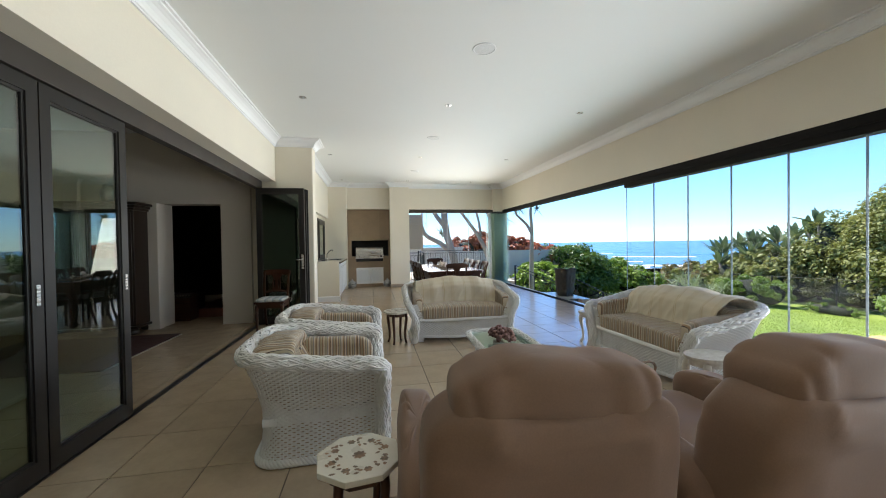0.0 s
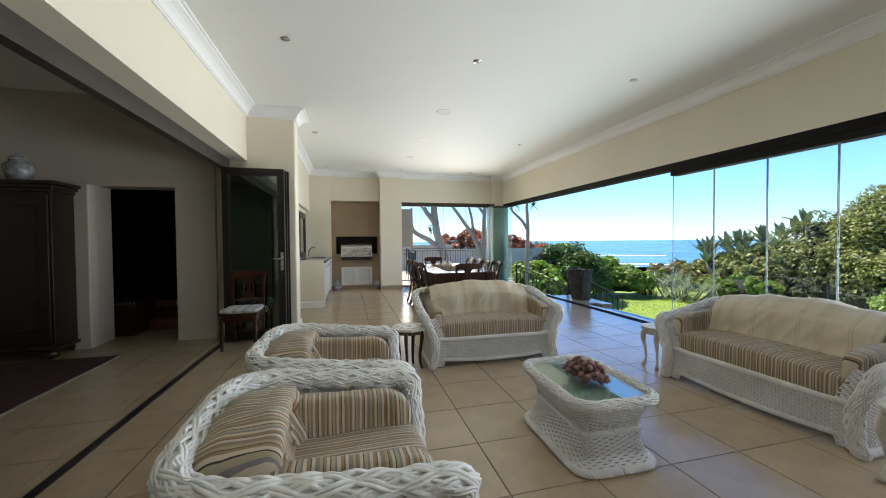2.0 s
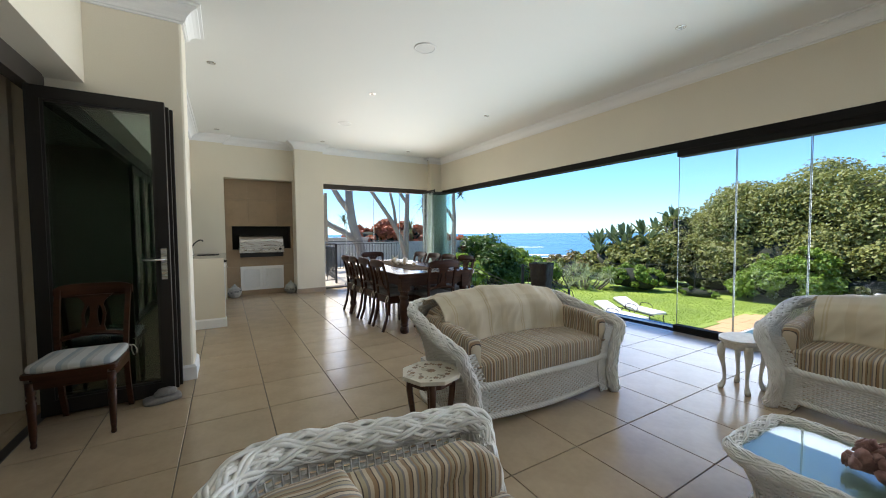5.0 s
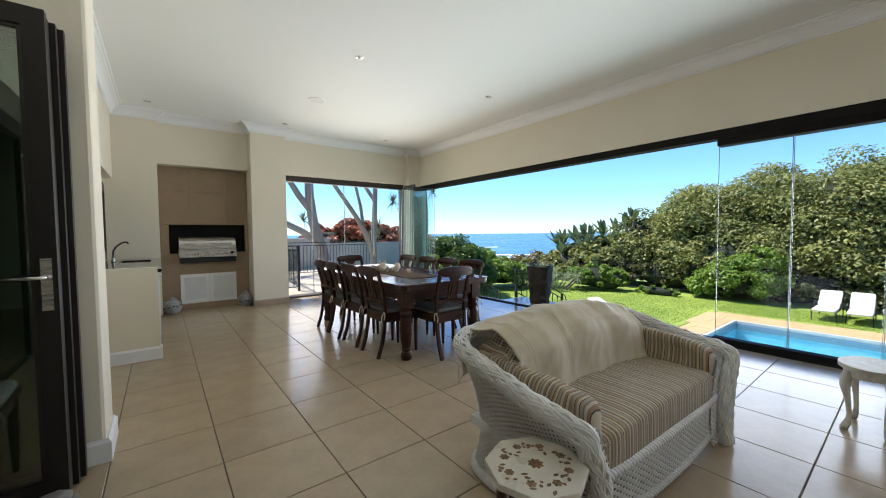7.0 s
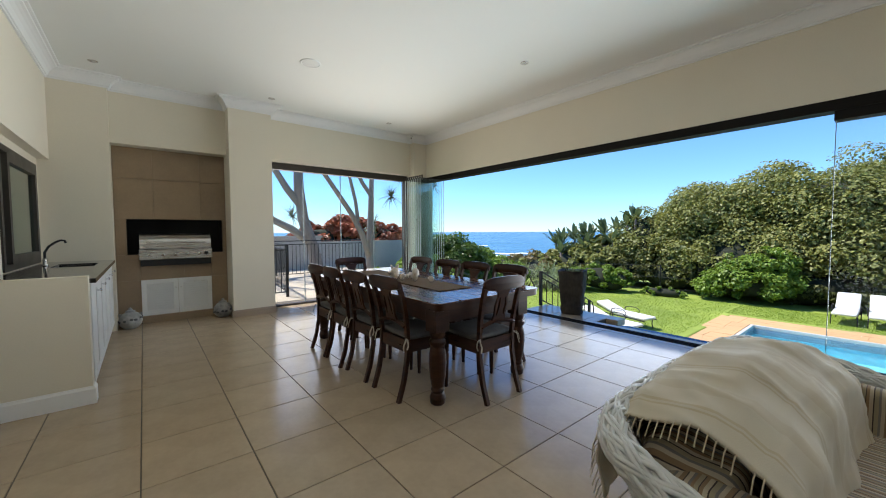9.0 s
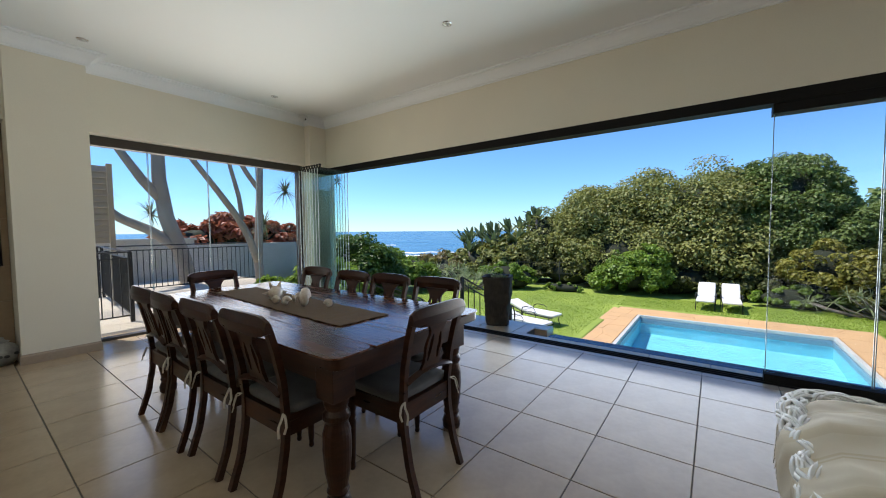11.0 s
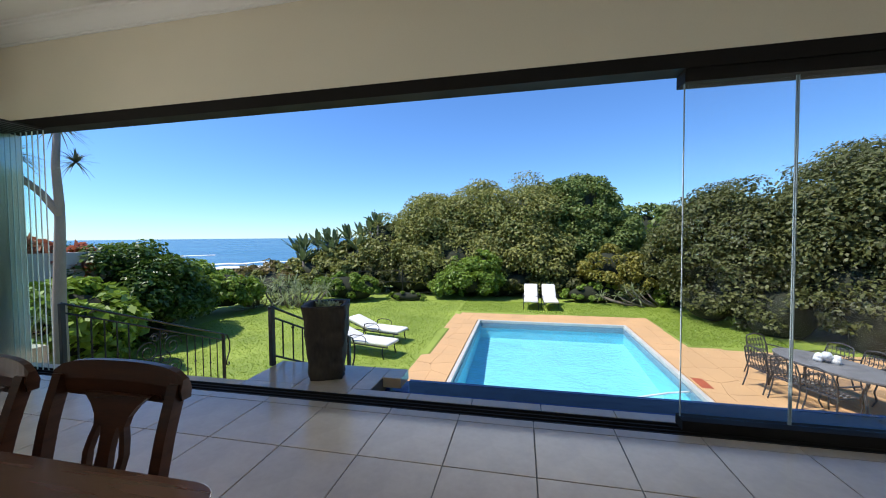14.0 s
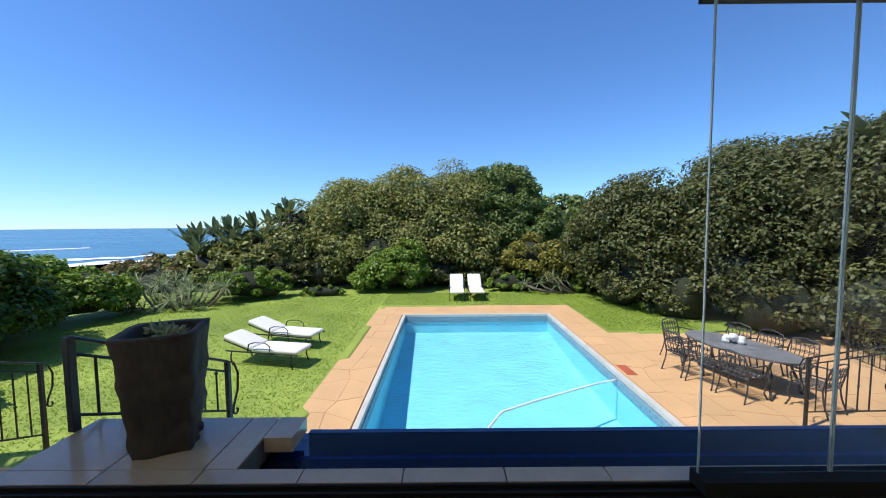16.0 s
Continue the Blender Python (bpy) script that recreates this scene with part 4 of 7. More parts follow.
WOODEN = "red-brown wooden dining chair with a tied charcoal pad"
REACH = 0.285
first = dining_chair(pose(0.96 + REACH, 7.73, 0, 0, 0, 91), M_CUSHION, WOODEN)
for x, y, turn in ((0.95 + REACH, 8.22, 90), (0.93 + REACH, 8.66, 88), (0.93 + REACH, 9.06, 90),
                   (2.37 - REACH, 7.69, -90), (2.34 - REACH, 8.16, -91), (2.33 - REACH, 8.61, -90), (2.37 - REACH, 9.20, -88),
                   (1.62, 7.10 + REACH, 180), (1.65, 9.74 - REACH, 4)):
    copy_thing(first, pose(x, y, 0, 0, 0, turn))
dining_chair(pose(-1.585, 6.39, 0, 0, 0, -2), M_CHECK, "honey-brown wooden chair with a pale checked pad")


def dining_table(m):
    ob = thing("dining_table", "long polished red-brown wooden dining table", "table", m)
    hx, hy = 0.575, 1.24
    top = thing_top = part("tabletop", prism([(p.x, p.y) for p in rounded([(0, -hy), (hx - 0.012, -hy), (hx - 0.012, hy), (-hx + 0.012, hy), (-hx + 0.012, -hy), (0, -hy)], 0.07, 6)[:-1]], 0.715, 0.764, 0.004), M_WOOD, ob, "polished plank top")
    edges = [-hx, -0.34, -0.115, 0.115, 0.34, hx]
    for a, b in zip(edges, edges[1:]):
        o = [(a + 0.0008, -hy), (b - 0.0008, -hy), (b - 0.0008, hy), (a + 0.0008, hy)]
        if a == -hx or b == hx:
            s = -1 if a == -hx else 1
            o = [(p.x, p.y) for p in rounded([(s * 0.342, 0), (s * 0.342, -hy), (s * hx, -hy), (s * hx, hy), (s * 0.342, hy), (s * 0.342, 0)], 0.07, 6)[:-1]]
        part("plank", prism(o, 0.7642, 0.772, 0.0015), M_WOOD_TOP, top)
    for s in (-1, 1):
        part("side_apron", box(s * 0.47 - 0.014, s * 0.47 + 0.014, -1.07, 1.07, 0.60, 0.7148), M_WOOD, ob)
        part("end_apron", box(-0.43, 0.43, s * 1.12 - 0.014, s * 1.12 + 0.014, 0.60, 0.7148), M_WOOD, ob)
        for q in (-1, 1):
            bm = lathe([(0.045, 0), (0.055, 0.01), (0.06, 0.05), (0.05, 0.08), (0.042, 0.09), (0.052, 0.11), (0.045, 0.13), (0.058, 0.2), (0.066, 0.3), (0.064, 0.38), (0.05, 0.43), (0.062, 0.45), (0.062, 0.47), (0.048, 0.49), (0.058, 0.52), (0.058, 0.54)], 24)
            add_box(bm, -0.062, 0.062, -0.062, 0.062, 0.54, 0.7148, 0.004)
            leg = part("leg", bm, M_WOOD, ob, "thick turned leg", smooth=False)
            leg.location = (s * 0.45, q * 1.09, 0)
    return ob
dining_table(pose(1.635, 8.45, 0, 0, 0, 0))

M_JUTE = material("woven_jute", (0.12, 0.075, 0.036), 0.95, vary=0.35, scale=60, fine=300, bump=0.9)
def runner(m):
    nx, ny = 40, 160
    verts, faces = [], []
    for i in range(nx + 1):
        for j in range(ny + 1):
            x, y = -0.175 + 0.35 * i / nx, -0.9 + 1.8 * j / ny
            edge = 0.006 * noise.noise(Vector((x * 8, y * 8, 0)))
            z = 0.006 + 0.002 * math.sin(j * math.pi / 1) * (1 if i % 2 else -1) + 0.0025 * noise.noise(Vector((x * 20, y * 20, 3)))
            verts.append((x + edge + 0.003 * math.sin(y * 40), y + edge, z))
    for i in range(nx):
        for j in range(ny):
            a = i * (ny + 1) + j
            faces.append((a, a + ny + 1, a + ny + 2, a + 1))
    me = bpy.data.meshes.new("table_runner")
    me.from_pydata(verts, [], faces)
    me.materials.append(M_JUTE)
    ob = new("table_runner", me)
    ob.matrix_world = m
    sol = ob.modifiers.new("thickness", "SOLIDIFY")
    sol.thickness, sol.offset = 0.005, -1
    return tagged(ob, "brown woven jute runner along the dining table", "table runner")
runner(pose(1.625, 8.50, 0.7735, 0, 0, -3))

M_SHELL = material("sea_shell", (0.72, 0.62, 0.5), 0.4, vary=0.15, scale=25, tint=((0.5, 0.38, 0.27), (0.82, 0.76, 0.68)))
def spiral_shell(m, label):
    bm = bmesh.new()
    line, rad = [], []
    for k in range(70):
        a = k * 0.22
        g = math.exp(-0.085 * a)
        line.append((0.075 * g * math.cos(a), 0.085 * (1 - g) - 0.01, 0.085 + 0.075 * g * math.sin(a)))
        rad.append(0.062 * g)
    tube(line, rad, 14, bm)
    lo = min(v.co.z for v in bm.verts)
    for v in bm.verts:
        v.co.z -= lo
    ob = new("shell", mesh_of(bm, "shell", M_SHELL, True))
    ob.matrix_world = m
    return tagged(ob, label, "shell", "shells on the runner")
spiral_shell(pose(1.61, 8.24, 0.781, 0, 0, 60) @ Matrix.Scale(0.58, 4), "large cream spiral sea shell on the runner")
spiral_shell(pose(1.55, 8.38, 0.781, 0, 0, 10) @ Matrix.Scale(0.3, 4), "small brown sea shell on the runner")
spiral_shell(pose(1.70, 8.46, 0.781, 0, 0, 200) @ Matrix.Scale(0.28, 4), "small brown sea shell on the runner")
spiral_shell(pose(1.68, 8.08, 0.781, 0, 0, 140) @ Matrix.Scale(0.26, 4), "small brown sea shell on the runner")
spiral_shell(pose(1.53, 8.48, 0.781, 0, 0, 300) @ Matrix.Scale(0.28, 4), "small brown sea shell on the runner")
spiral_shell(pose(1.63, 8.42, 0.781, 0, 0, 250) @ Matrix.Scale(0.25, 4), "small brown sea shell on the runner")
def conch(m):
    bm = bmesh.new()
    tube([(-0.09, 0, 0.04), (-0.05, 0, 0.05), (0, 0, 0.055), (0.05, 0, 0.06), (0.09, 0, 0.07)], [0.006, 0.03, 0.052, 0.04, 0.008], 12, bm)
    for k in range(6):
        a = k * 1.05
        tube([(0.01, 0.04 * math.cos(a), 0.055 + 0.04 * math.sin(a)), (0.03, 0.085 * math.cos(a), 0.055 + 0.1 * max(-0.4, math.sin(a)))], [0.02, 0.003], 6, bm)
    lo = min(v.co.z for v in bm.verts)
    for v in bm.verts:
        v.co.z -= lo
    ob = new("shell", mesh_of(bm, "shell", M_SHELL, True))
    ob.matrix_world = m
    return tagged(ob, "spiky cream conch shell on the runner", "shell", "shells on the runner")
conch(pose(1.61, 8.62, 0.781, 0, 0, 70))

# ==== kitchen and grill niche ====
M_GRANITE = material("black_granite", (0.012, 0.012, 0.013), 0.08, vary=0.5, scale=90, fine=300, bump=0.0, coat=0.5)
M_NICHE_TILE = material("brown_wall_tile", (0.30, 0.215, 0.135), 0.45, vary=0.2, scale=4, fine=40, bump=0.1, piece=0.3)
M_NICHE_GROUT = material("niche_grout", (0.36, 0.29, 0.2), 0.9)
M_GRILL_BLACK = material("grill_black", (0.012, 0.012, 0.012), 0.7)
M_KNOB = material("chrome", (0.75, 0.75, 0.75), 0.12, metal=1.0, vary=0.03)

# low plastered end wall and base units
structure("wall_counter_end", boxes((XK, -0.78, 9.0, 9.1, 0, 0.945)), M_WALL, "low white plastered end wall of the counter", "wall")
skirting([(XK, 9.0), (-0.78, 9.0), (-0.78, 9.1)], 0.13, 0.018, M_COVE, "white skirting on the counter end")
worktop = thing("worktop", "black polished granite worktop with an inset sink", "worktop")
part("slab", boxes((-1.379, -0.745, 9.102, 10.5, 0.885, 0.92), (-1.379, -1.18, 10.5, 11.05, 0.885, 0.92), (-0.86, -0.745, 10.5, 11.05, 0.885, 0.92), (-1.379, -0.745, 11.05, 11.545, 0.885, 0.92)), M_GRANITE, worktop)
part("sink_bowl", boxes((-1.18, -0.86, 10.5, 11.05, 0.74, 0.75), (-1.19, -1.18, 10.49, 11.06, 0.74, 0.915), (-0.86, -0.85, 10.49, 11.06, 0.74, 0.915), (-1.18, -0.86, 10.49, 10.5, 0.74, 0.915), (-1.18, -0.86, 11.05, 11.06, 0.74, 0.915)), M_STEEL, worktop)
tap = thing("tap", "dark chrome swan-neck kitchen tap", "tap", pose(-1.255, 10.85, 0.9205))
part("body", lathe([(0.026, 0), (0.026, 0.012), (0.018, 0.02), (0.018, 0.07), (0.012, 0.08)], 16), M_KNOB, tap, smooth=True)
part("spout", tube([(0, 0, 0.07), (0.0, 0, 0.14), (0.03, 0, 0.2), (0.08, 0, 0.245), (0.12, 0, 0.265), (0.15, 0, 0.262), (0.16, 0, 0.235)], 0.011, 10), M_BLACK, tap, smooth=True)
for s in (-1, 1):
    part("handle", tube([(0, 0, 0.05), (0.01, s * 0.05, 0.06), (0.01, s * 0.075, 0.065)], 0.008, 8), M_KNOB, tap, smooth=True)
def base_unit(y0, y1):
    ob = thing("base_cabinet", "white lacquered base cabinet with panelled doors", "cabinet", None, "base cabinets")
    part("body", box(-1.27, -0.80, y0 + 0.001, y1 - 0.001, 0.1, 0.883), M_WHITE, ob)
    part("plinth", box(-1.27, -0.84, y0 + 0.001, y1 - 0.001, 0.0, 0.0995), M_WHITE, ob)
    bm = boxes((-0.799, -0.78, y0 + 0.004, y1 - 0.004, 0.11, 0.88), bevel=0.003)
    w = 0.07
    door = part("door", bm, M_WHITE, ob)
    for r in ((y0 + 0.004, y1 - 0.004, 0.11, 0.11 + w), (y0 + 0.004, y1 - 0.004, 0.88 - w, 0.88), (y0 + 0.004, y0 + 0.004 + w, 0.11 + w, 0.88 - w), (y1 - 0.004 - w, y1 - 0.004, 0.11 + w, 0.88 - w)):
        part("door_rail", box(-0.7798, -0.774, *r), M_WHITE, door)
    part("knob", lathe([(0.006, 0), (0.006, 0.015), (0.014, 0.022), (0.012, 0.03), (0.004, 0.033)], 12), M_KNOB, door, smooth=True).matrix_world = pose(-0.774, y1 - 0.05, 0.78, 0, 90, 0)
for k in range(5):
    base_unit(9.105 + 0.48 * k, 9.105 + 0.48 * (k + 1))
# kitchen window in its deep reveal
win = thing("window_1", "dark aluminium kitchen window over the counter", "window", None, "", "structure")
part("frame", boxes((-1.42, -1.365, 10.0, 10.06, 0.93, 2.03), (-1.42, -1.365, 11.36, 11.42, 0.93, 2.03), (-1.42, -1.365, 10.06, 11.36, 0.93, 0.985), (-1.42, -1.365, 10.06, 11.36, 1.975, 2.03)), M_BLACK, win)
sash = part("sash", boxes((-1.405, -1.358, 10.22, 10.29, 0.987, 1.973), (-1.405, -1.358, 11.29, 11.358, 0.987, 1.973), (-1.405, -1.358, 10.29, 11.29, 0.987, 1.06), (-1.405, -1.358, 10.29, 11.29, 1.90, 1.973)), M_BROWN_AL, win, "sliding bronze sash")
part("pane", box(-1.392, -1.386, 10.29, 11.29, 1.06, 1.90), M_GLASS_DOOR, sash)
part("pane", box(-1.410, -1.406, 10.06, 10.22, 0.985, 1.975), M_GLASS_DOOR, win)

# tiled back of the niche, with an opening for the grill
niche = tagged(new("niche_lining", mesh_of(boxes((-0.749, 0.549, 11.87, 11.93, 0.0, 0.96), (-0.749, -0.63, 11.87, 11.93, 0.96, 1.45), (0.50, 0.549, 11.87, 11.93, 0.96, 1.45), (-0.749, 0.549, 11.87, 11.93, 1.45, 2.42)), "niche_lining", M_NICHE_GROUT)), "brown tiled back of the grill niche", "wall tiling", "", "structure")
structure("grill_recess", boxes((-0.64, 0.51, 12.24, 12.27, 0.9, 1.5), (-0.66, -0.63, 11.93, 12.27, 0.9, 1.5), (0.50, 0.53, 11.93, 12.27, 0.9, 1.5), (-0.63, 0.50, 11.93, 12.24, 1.45, 1.5), (-0.63, 0.50, 11.87, 12.24, 0.93, 0.96)), M_GRILL_BLACK, "near-black grill recess", "recess")
def niche_tile(x0, x1, z0, z1):
    t = part("tile", box(x0 + 0.002, x1 - 0.002, 11.858, 11.872, z0 + 0.002, z1 - 0.002, 0.0015), M_NICHE_TILE, niche)
cols = [(-0.749, -0.33), (-0.33, 0.219), (0.219, 0.549)]
for a, b in cols:
    niche_tile(a, b, 2.0, 2.42)
    niche_tile(a, b, 1.45, 2.0)
for z0, z1 in ((0.96, 1.45),):
    niche_tile(-0.749, -0.63, z0, z1)
    niche_tile(0.50, 0.549, z0, z1)
niche_tile(-0.749, -0.50, 0.6, 0.96)
niche_tile(-0.50, 0.0, 0.6, 0.8)
niche_tile(0.0, 0.335, 0.6, 0.8)
niche_tile(0.335, 0.549, 0.6, 0.96)
niche_tile(-0.749, -0.50, 0.1, 0.6)
niche_tile(0.335, 0.549, 0.1, 0.6)
part("plinth", box(-0.749, 0.549, 11.80, 11.869, 0.0, 0.098, 0.002), M_NICHE_TILE, niche)

def louvre_door(x0, x1, knob):
    ob = thing("louvre_door", "small white louvred cupboard door in the niche", "cupboard door", None, "louvred doors")
    z0, z1, y0, y1 = 0.1, 0.6, 11.845, 11.869
    part("frame", boxes((x0, x1, y0, y1, z0, z0 + 0.06), (x0, x1, y0, y1, z1 - 0.06, z1), (x0, x0 + 0.055, y0, y1, z0 + 0.06, z1 - 0.06), (x1 - 0.055, x1, y0, y1, z0 + 0.06, z1 - 0.06)), M_WHITE, ob)
    for k in range(12):
        bm = box(x0 + 0.055, x1 - 0.055, -0.002, 0.002, -0.017, 0.017)
        bmesh.ops.transform(bm, matrix=pose(0, (y0 + y1) / 2, z0 + 0.078 + k * 0.0313, -38), verts=bm.verts[:])
        part("slat", bm, M_WHITE, ob)
    part("knob", superbox((knob, y0 - 0.01, 0.47), (0.009, 0.012, 0.009), 1, 1, 10, 6), M_KNOB, ob)
    return ob
louvre_door(-0.498, -0.083, -0.11)
louvre_door(-0.079, 0.333, -0.05)

def grill(m):
    ob = thing("gas_grill", "built-in brushed steel gas grill with a closed hood", "grill", m)
    hood = [(0.0, 0.235), (0.0, 0.30), (0.02, 0.37), (0.07, 0.42), (0.15, 0.445), (0.30, 0.445), (0.36, 0.40), (0.36, 0.235)]
    bm = bmesh.new()
    a = [bm.verts.new((-0.415, y, z)) for y, z in hood]
    b = [bm.verts.new((0.415, y, z)) for y, z in hood]
    bm.faces.new(a), bm.faces.new(b[::-1])
    for k in range(len(hood)):
        k2 = (k + 1) % len(hood)
        bm.faces.new((a[k], b[k], b[k2], a[k2]))
    part("hood", bm, M_STEEL, ob, "curved steel hood")
    part("handle", tube([(-0.33, 0.0, 0.325), (-0.33, -0.045, 0.325), (-0.30, -0.055, 0.325), (0.30, -0.055, 0.325), (0.33, -0.045, 0.325), (0.33, 0.0, 0.325)], 0.013, 10), M_STEEL, ob, smooth=True)
    part("control_panel", boxes((-0.425, 0.425, -0.02, 0.3, 0.09, 0.225), bevel=0.006), M_STEEL, ob)
    part("drip_tray", boxes((-0.41, 0.41, -0.01, 0.3, 0.0, 0.085), bevel=0.003), M_GRILL_BLACK, ob)
    for x in (-0.32, -0.17, -0.02, 0.13, 0.26, 0.35):
        k = part("knob", lathe([(0.026, 0), (0.026, 0.008), (0.02, 0.012), (0.018, 0.035), (0.012, 0.038)], 16), M_GRILL_BLACK if x > 0.3 else M_KNOB, ob, smooth=True)
        k.matrix_world = m @ pose(x, -0.02, 0.16, 90, 0, 0)
    return ob
grill(pose(-0.085, 11.76, 0.80))

M_URN = material("mottled_grey_glaze", (0.3, 0.31, 0.3), 0.35, scale=9, fine=30, tint=((0.12, 0.13, 0.14), (0.48, 0.48, 0.45)))
def urn(m, label):
    bm = lathe([(0.06, 0), (0.075, 0.01), (0.11, 0.05), (0.125, 0.1), (0.118, 0.15), (0.085, 0.195), (0.05, 0.215), (0.045, 0.225), (0.055, 0.232), (0.03, 0.24), (0.018, 0.255), (0.02, 0.265), (0.006, 0.275)], 28)
    ob = thing("lidded_urn", label, "urn", m, "urns by the grill")
    part("pot", bm, M_URN, ob, smooth=True)
    spots = bmesh.new()
    for k in range(14):
        a, z = k * 2.4, 0.05 + (k * 0.37 % 1) * 0.11
        r = 0.115 + 0.012 * math.sin((z - 0.02) * 18)
        c = Vector((r * math.cos(a), r * math.sin(a), z))
        q = Vector((math.cos(a), math.sin(a), 0.1)).to_track_quat("Z", "Y").to_matrix().to_4x4()
        bmesh.ops.create_uvsphere(spots, u_segments=8, v_segments=5, radius=1, matrix=Matrix.Translation(c) @ q @ Matrix.Diagonal((0.022, 0.016, 0.006, 1)))
    part("relief", spots, M_URN_D, ob, "dark relief blotches")
    for s in (-1, 1):
        part("lug", tube([(s * 0.09, 0, 0.185), (s * 0.115, 0, 0.2), (s * 0.11, 0, 0.165)], 0.01, 8), M_URN, ob, smooth=True)
    return ob
M_URN_D = material("dark_glaze", (0.07, 0.075, 0.08), 0.3)
urn(pose(-0.62, 11.62, 0), "squat mottled grey lidded urn on the floor")
urn(pose(0.44, 11.62, 0, 0, 0, 70), "squat mottled grey lidded urn on the floor")

# ==== folding doors ====
M_DOOR = material("dark_bronze_aluminium", (0.02, 0.018, 0.016), 0.4, spec=0.3, vary=0.2, bump=0.02, fine=200)
def door_leaf(m, handle=False):
    """A glazed leaf 0.76 wide along its own x, hinged at x = 0."""
    ob = thing("door_1", "dark bronze aluminium glazed folding door leaf", "door", m, "folding door leaves", "structure")
    w, h, d = 0.757, 2.295, 0.022
    part("frame", boxes((0.002, 0.075, -d, d, 0.015, h), (w - 0.075, w, -d, d, 0.015, h), (0.075, w - 0.075, -d, d, 0.015, 0.12), (0.075, w - 0.075, -d, d, h - 0.085, h)), M_DOOR, ob)
    part("bead", boxes((0.075, 0.09, -0.012, 0.012, 0.12, h - 0.085), (w - 0.09, w - 0.075, -0.012, 0.012, 0.12, h - 0.085), (0.09, w - 0.09, -0.012, 0.012, 0.12, 0.135), (0.09, w - 0.09, -0.012, 0.012, h - 0.1, h - 0.085)), M_BLACK, ob)
    part("pane", box(0.09, w - 0.09, -0.004, 0.004, 0.135, h - 0.1), M_GLASS_DOOR, ob)
    for z in (0.06, h - 0.12):
        part("hinge", lathe([(0.011, 0), (0.011, 0.09)], 10), M_STEEL, ob).location = (0.0, d + 0.006, z)
    if handle:
        part("lock_plate", box(w - 0.055, w - 0.018, -d - 0.006, -d - 0.0005, 0.93, 1.17), M_STEEL, ob)
        part("handle", tube([(w - 0.036, -d - 0.005, 1.085), (w - 0.036, -d - 0.05, 1.085), (w - 0.06, -d - 0.055, 1.085), (w - 0.16, -d - 0.05, 1.085)], 0.009, 8), M_KNOB, ob, smooth=True)
    else:
        part("flush_pull", box(w - 0.05, w - 0.025, -d - 0.004, -d - 0.0005, 1.0, 1.12), M_STEEL, ob)
    return ob
leaf = door_leaf(pose(-1.90, 2.64, 0, 0, 0, 90))
for k in range(1, 5):
    copy_thing(leaf, pose(-1.90, 2.64 - 0.765 * k, 0, 0, 0, 90))
for k in range(3):
    copy_thing(leaf, pose(-1.85 - 0.02 * k, 6.885 - 0.058 * k, 0, 0, 0, 0))
door_leaf(pose(-1.885, 6.70, 0, 0, 0, 0), True)
structure("door_head_track", boxes((-1.945, -1.86, -0.55, 6.93, 2.302, 2.4495), (-1.94, -1.87, 6.93, 6.995, 0.0, 2.4495)), M_BROWN_AL, "dark aluminium head track of the folding doors", "door frame")
structure("door_floor_track", boxes((-1.93, -1.87, -0.55, 6.93, 0.001, 0.007)), M_BLACK, "dark floor track of the folding doors", "door frame")

# ==== glass front ====
structure("glass_front_rail", boxes((4.192, 4.343, -1.89, 11.515, 2.29, 2.3845), (4.205, 4.34, -1.89, 5.64, 2.21, 2.29)), M_RAIL, "black top rail of the sliding glass panels", "rail")
structure("glass_front_sill", boxes((4.131, 4.288, -1.89, 11.515, -0.05, -0.012), (4.16, 4.172, -1.89, 11.5, -0.012, 0.006), (4.21, 4.222, -1.89, 11.5, -0.012, 0.006), (4.262, 4.274, -1.89, 11.5, -0.012, 0.006), (4.131, 4.14, -1.89, 11.5, -0.012, 0.002), (4.175, 4.285, -1.89, 5.64, 0.006, 0.07)), M_RAIL, "black floor track of the sliding glass panels", "sill")
M_SEAL = material("clear_seal", (0.26, 0.33, 0.35), 0.3)
def glass_panel(m, w, z0, z1, label):
    """A frameless pane along its own x."""
    ob = thing("glass_panel", label, "glass panel", m, "frameless glass panels", "structure")
    pane = part("pane", box(0.006, w - 0.006, -0.005, 0.005, z0, z1), M_GLASS, ob)
    pane.visible_shadow = False
    part("edge", boxes((0.0, 0.0055, -0.005, 0.005, z0, z1), (w - 0.0055, w, -0.005, 0.005, z0, z1)), M_SEAL, ob, "pale polished glass edge")
    return ob
for k in range(12):
    glass_panel(pose(4.245, 5.02 - 0.617 * k, 0, 0, 0, 90), 0.612, 0.0705, 2.2095, "clear frameless sliding glass panel")
M_GLASS_STACK = glass("stacked_glass", (0.92, 0.98, 0.965), gloss=0.9)
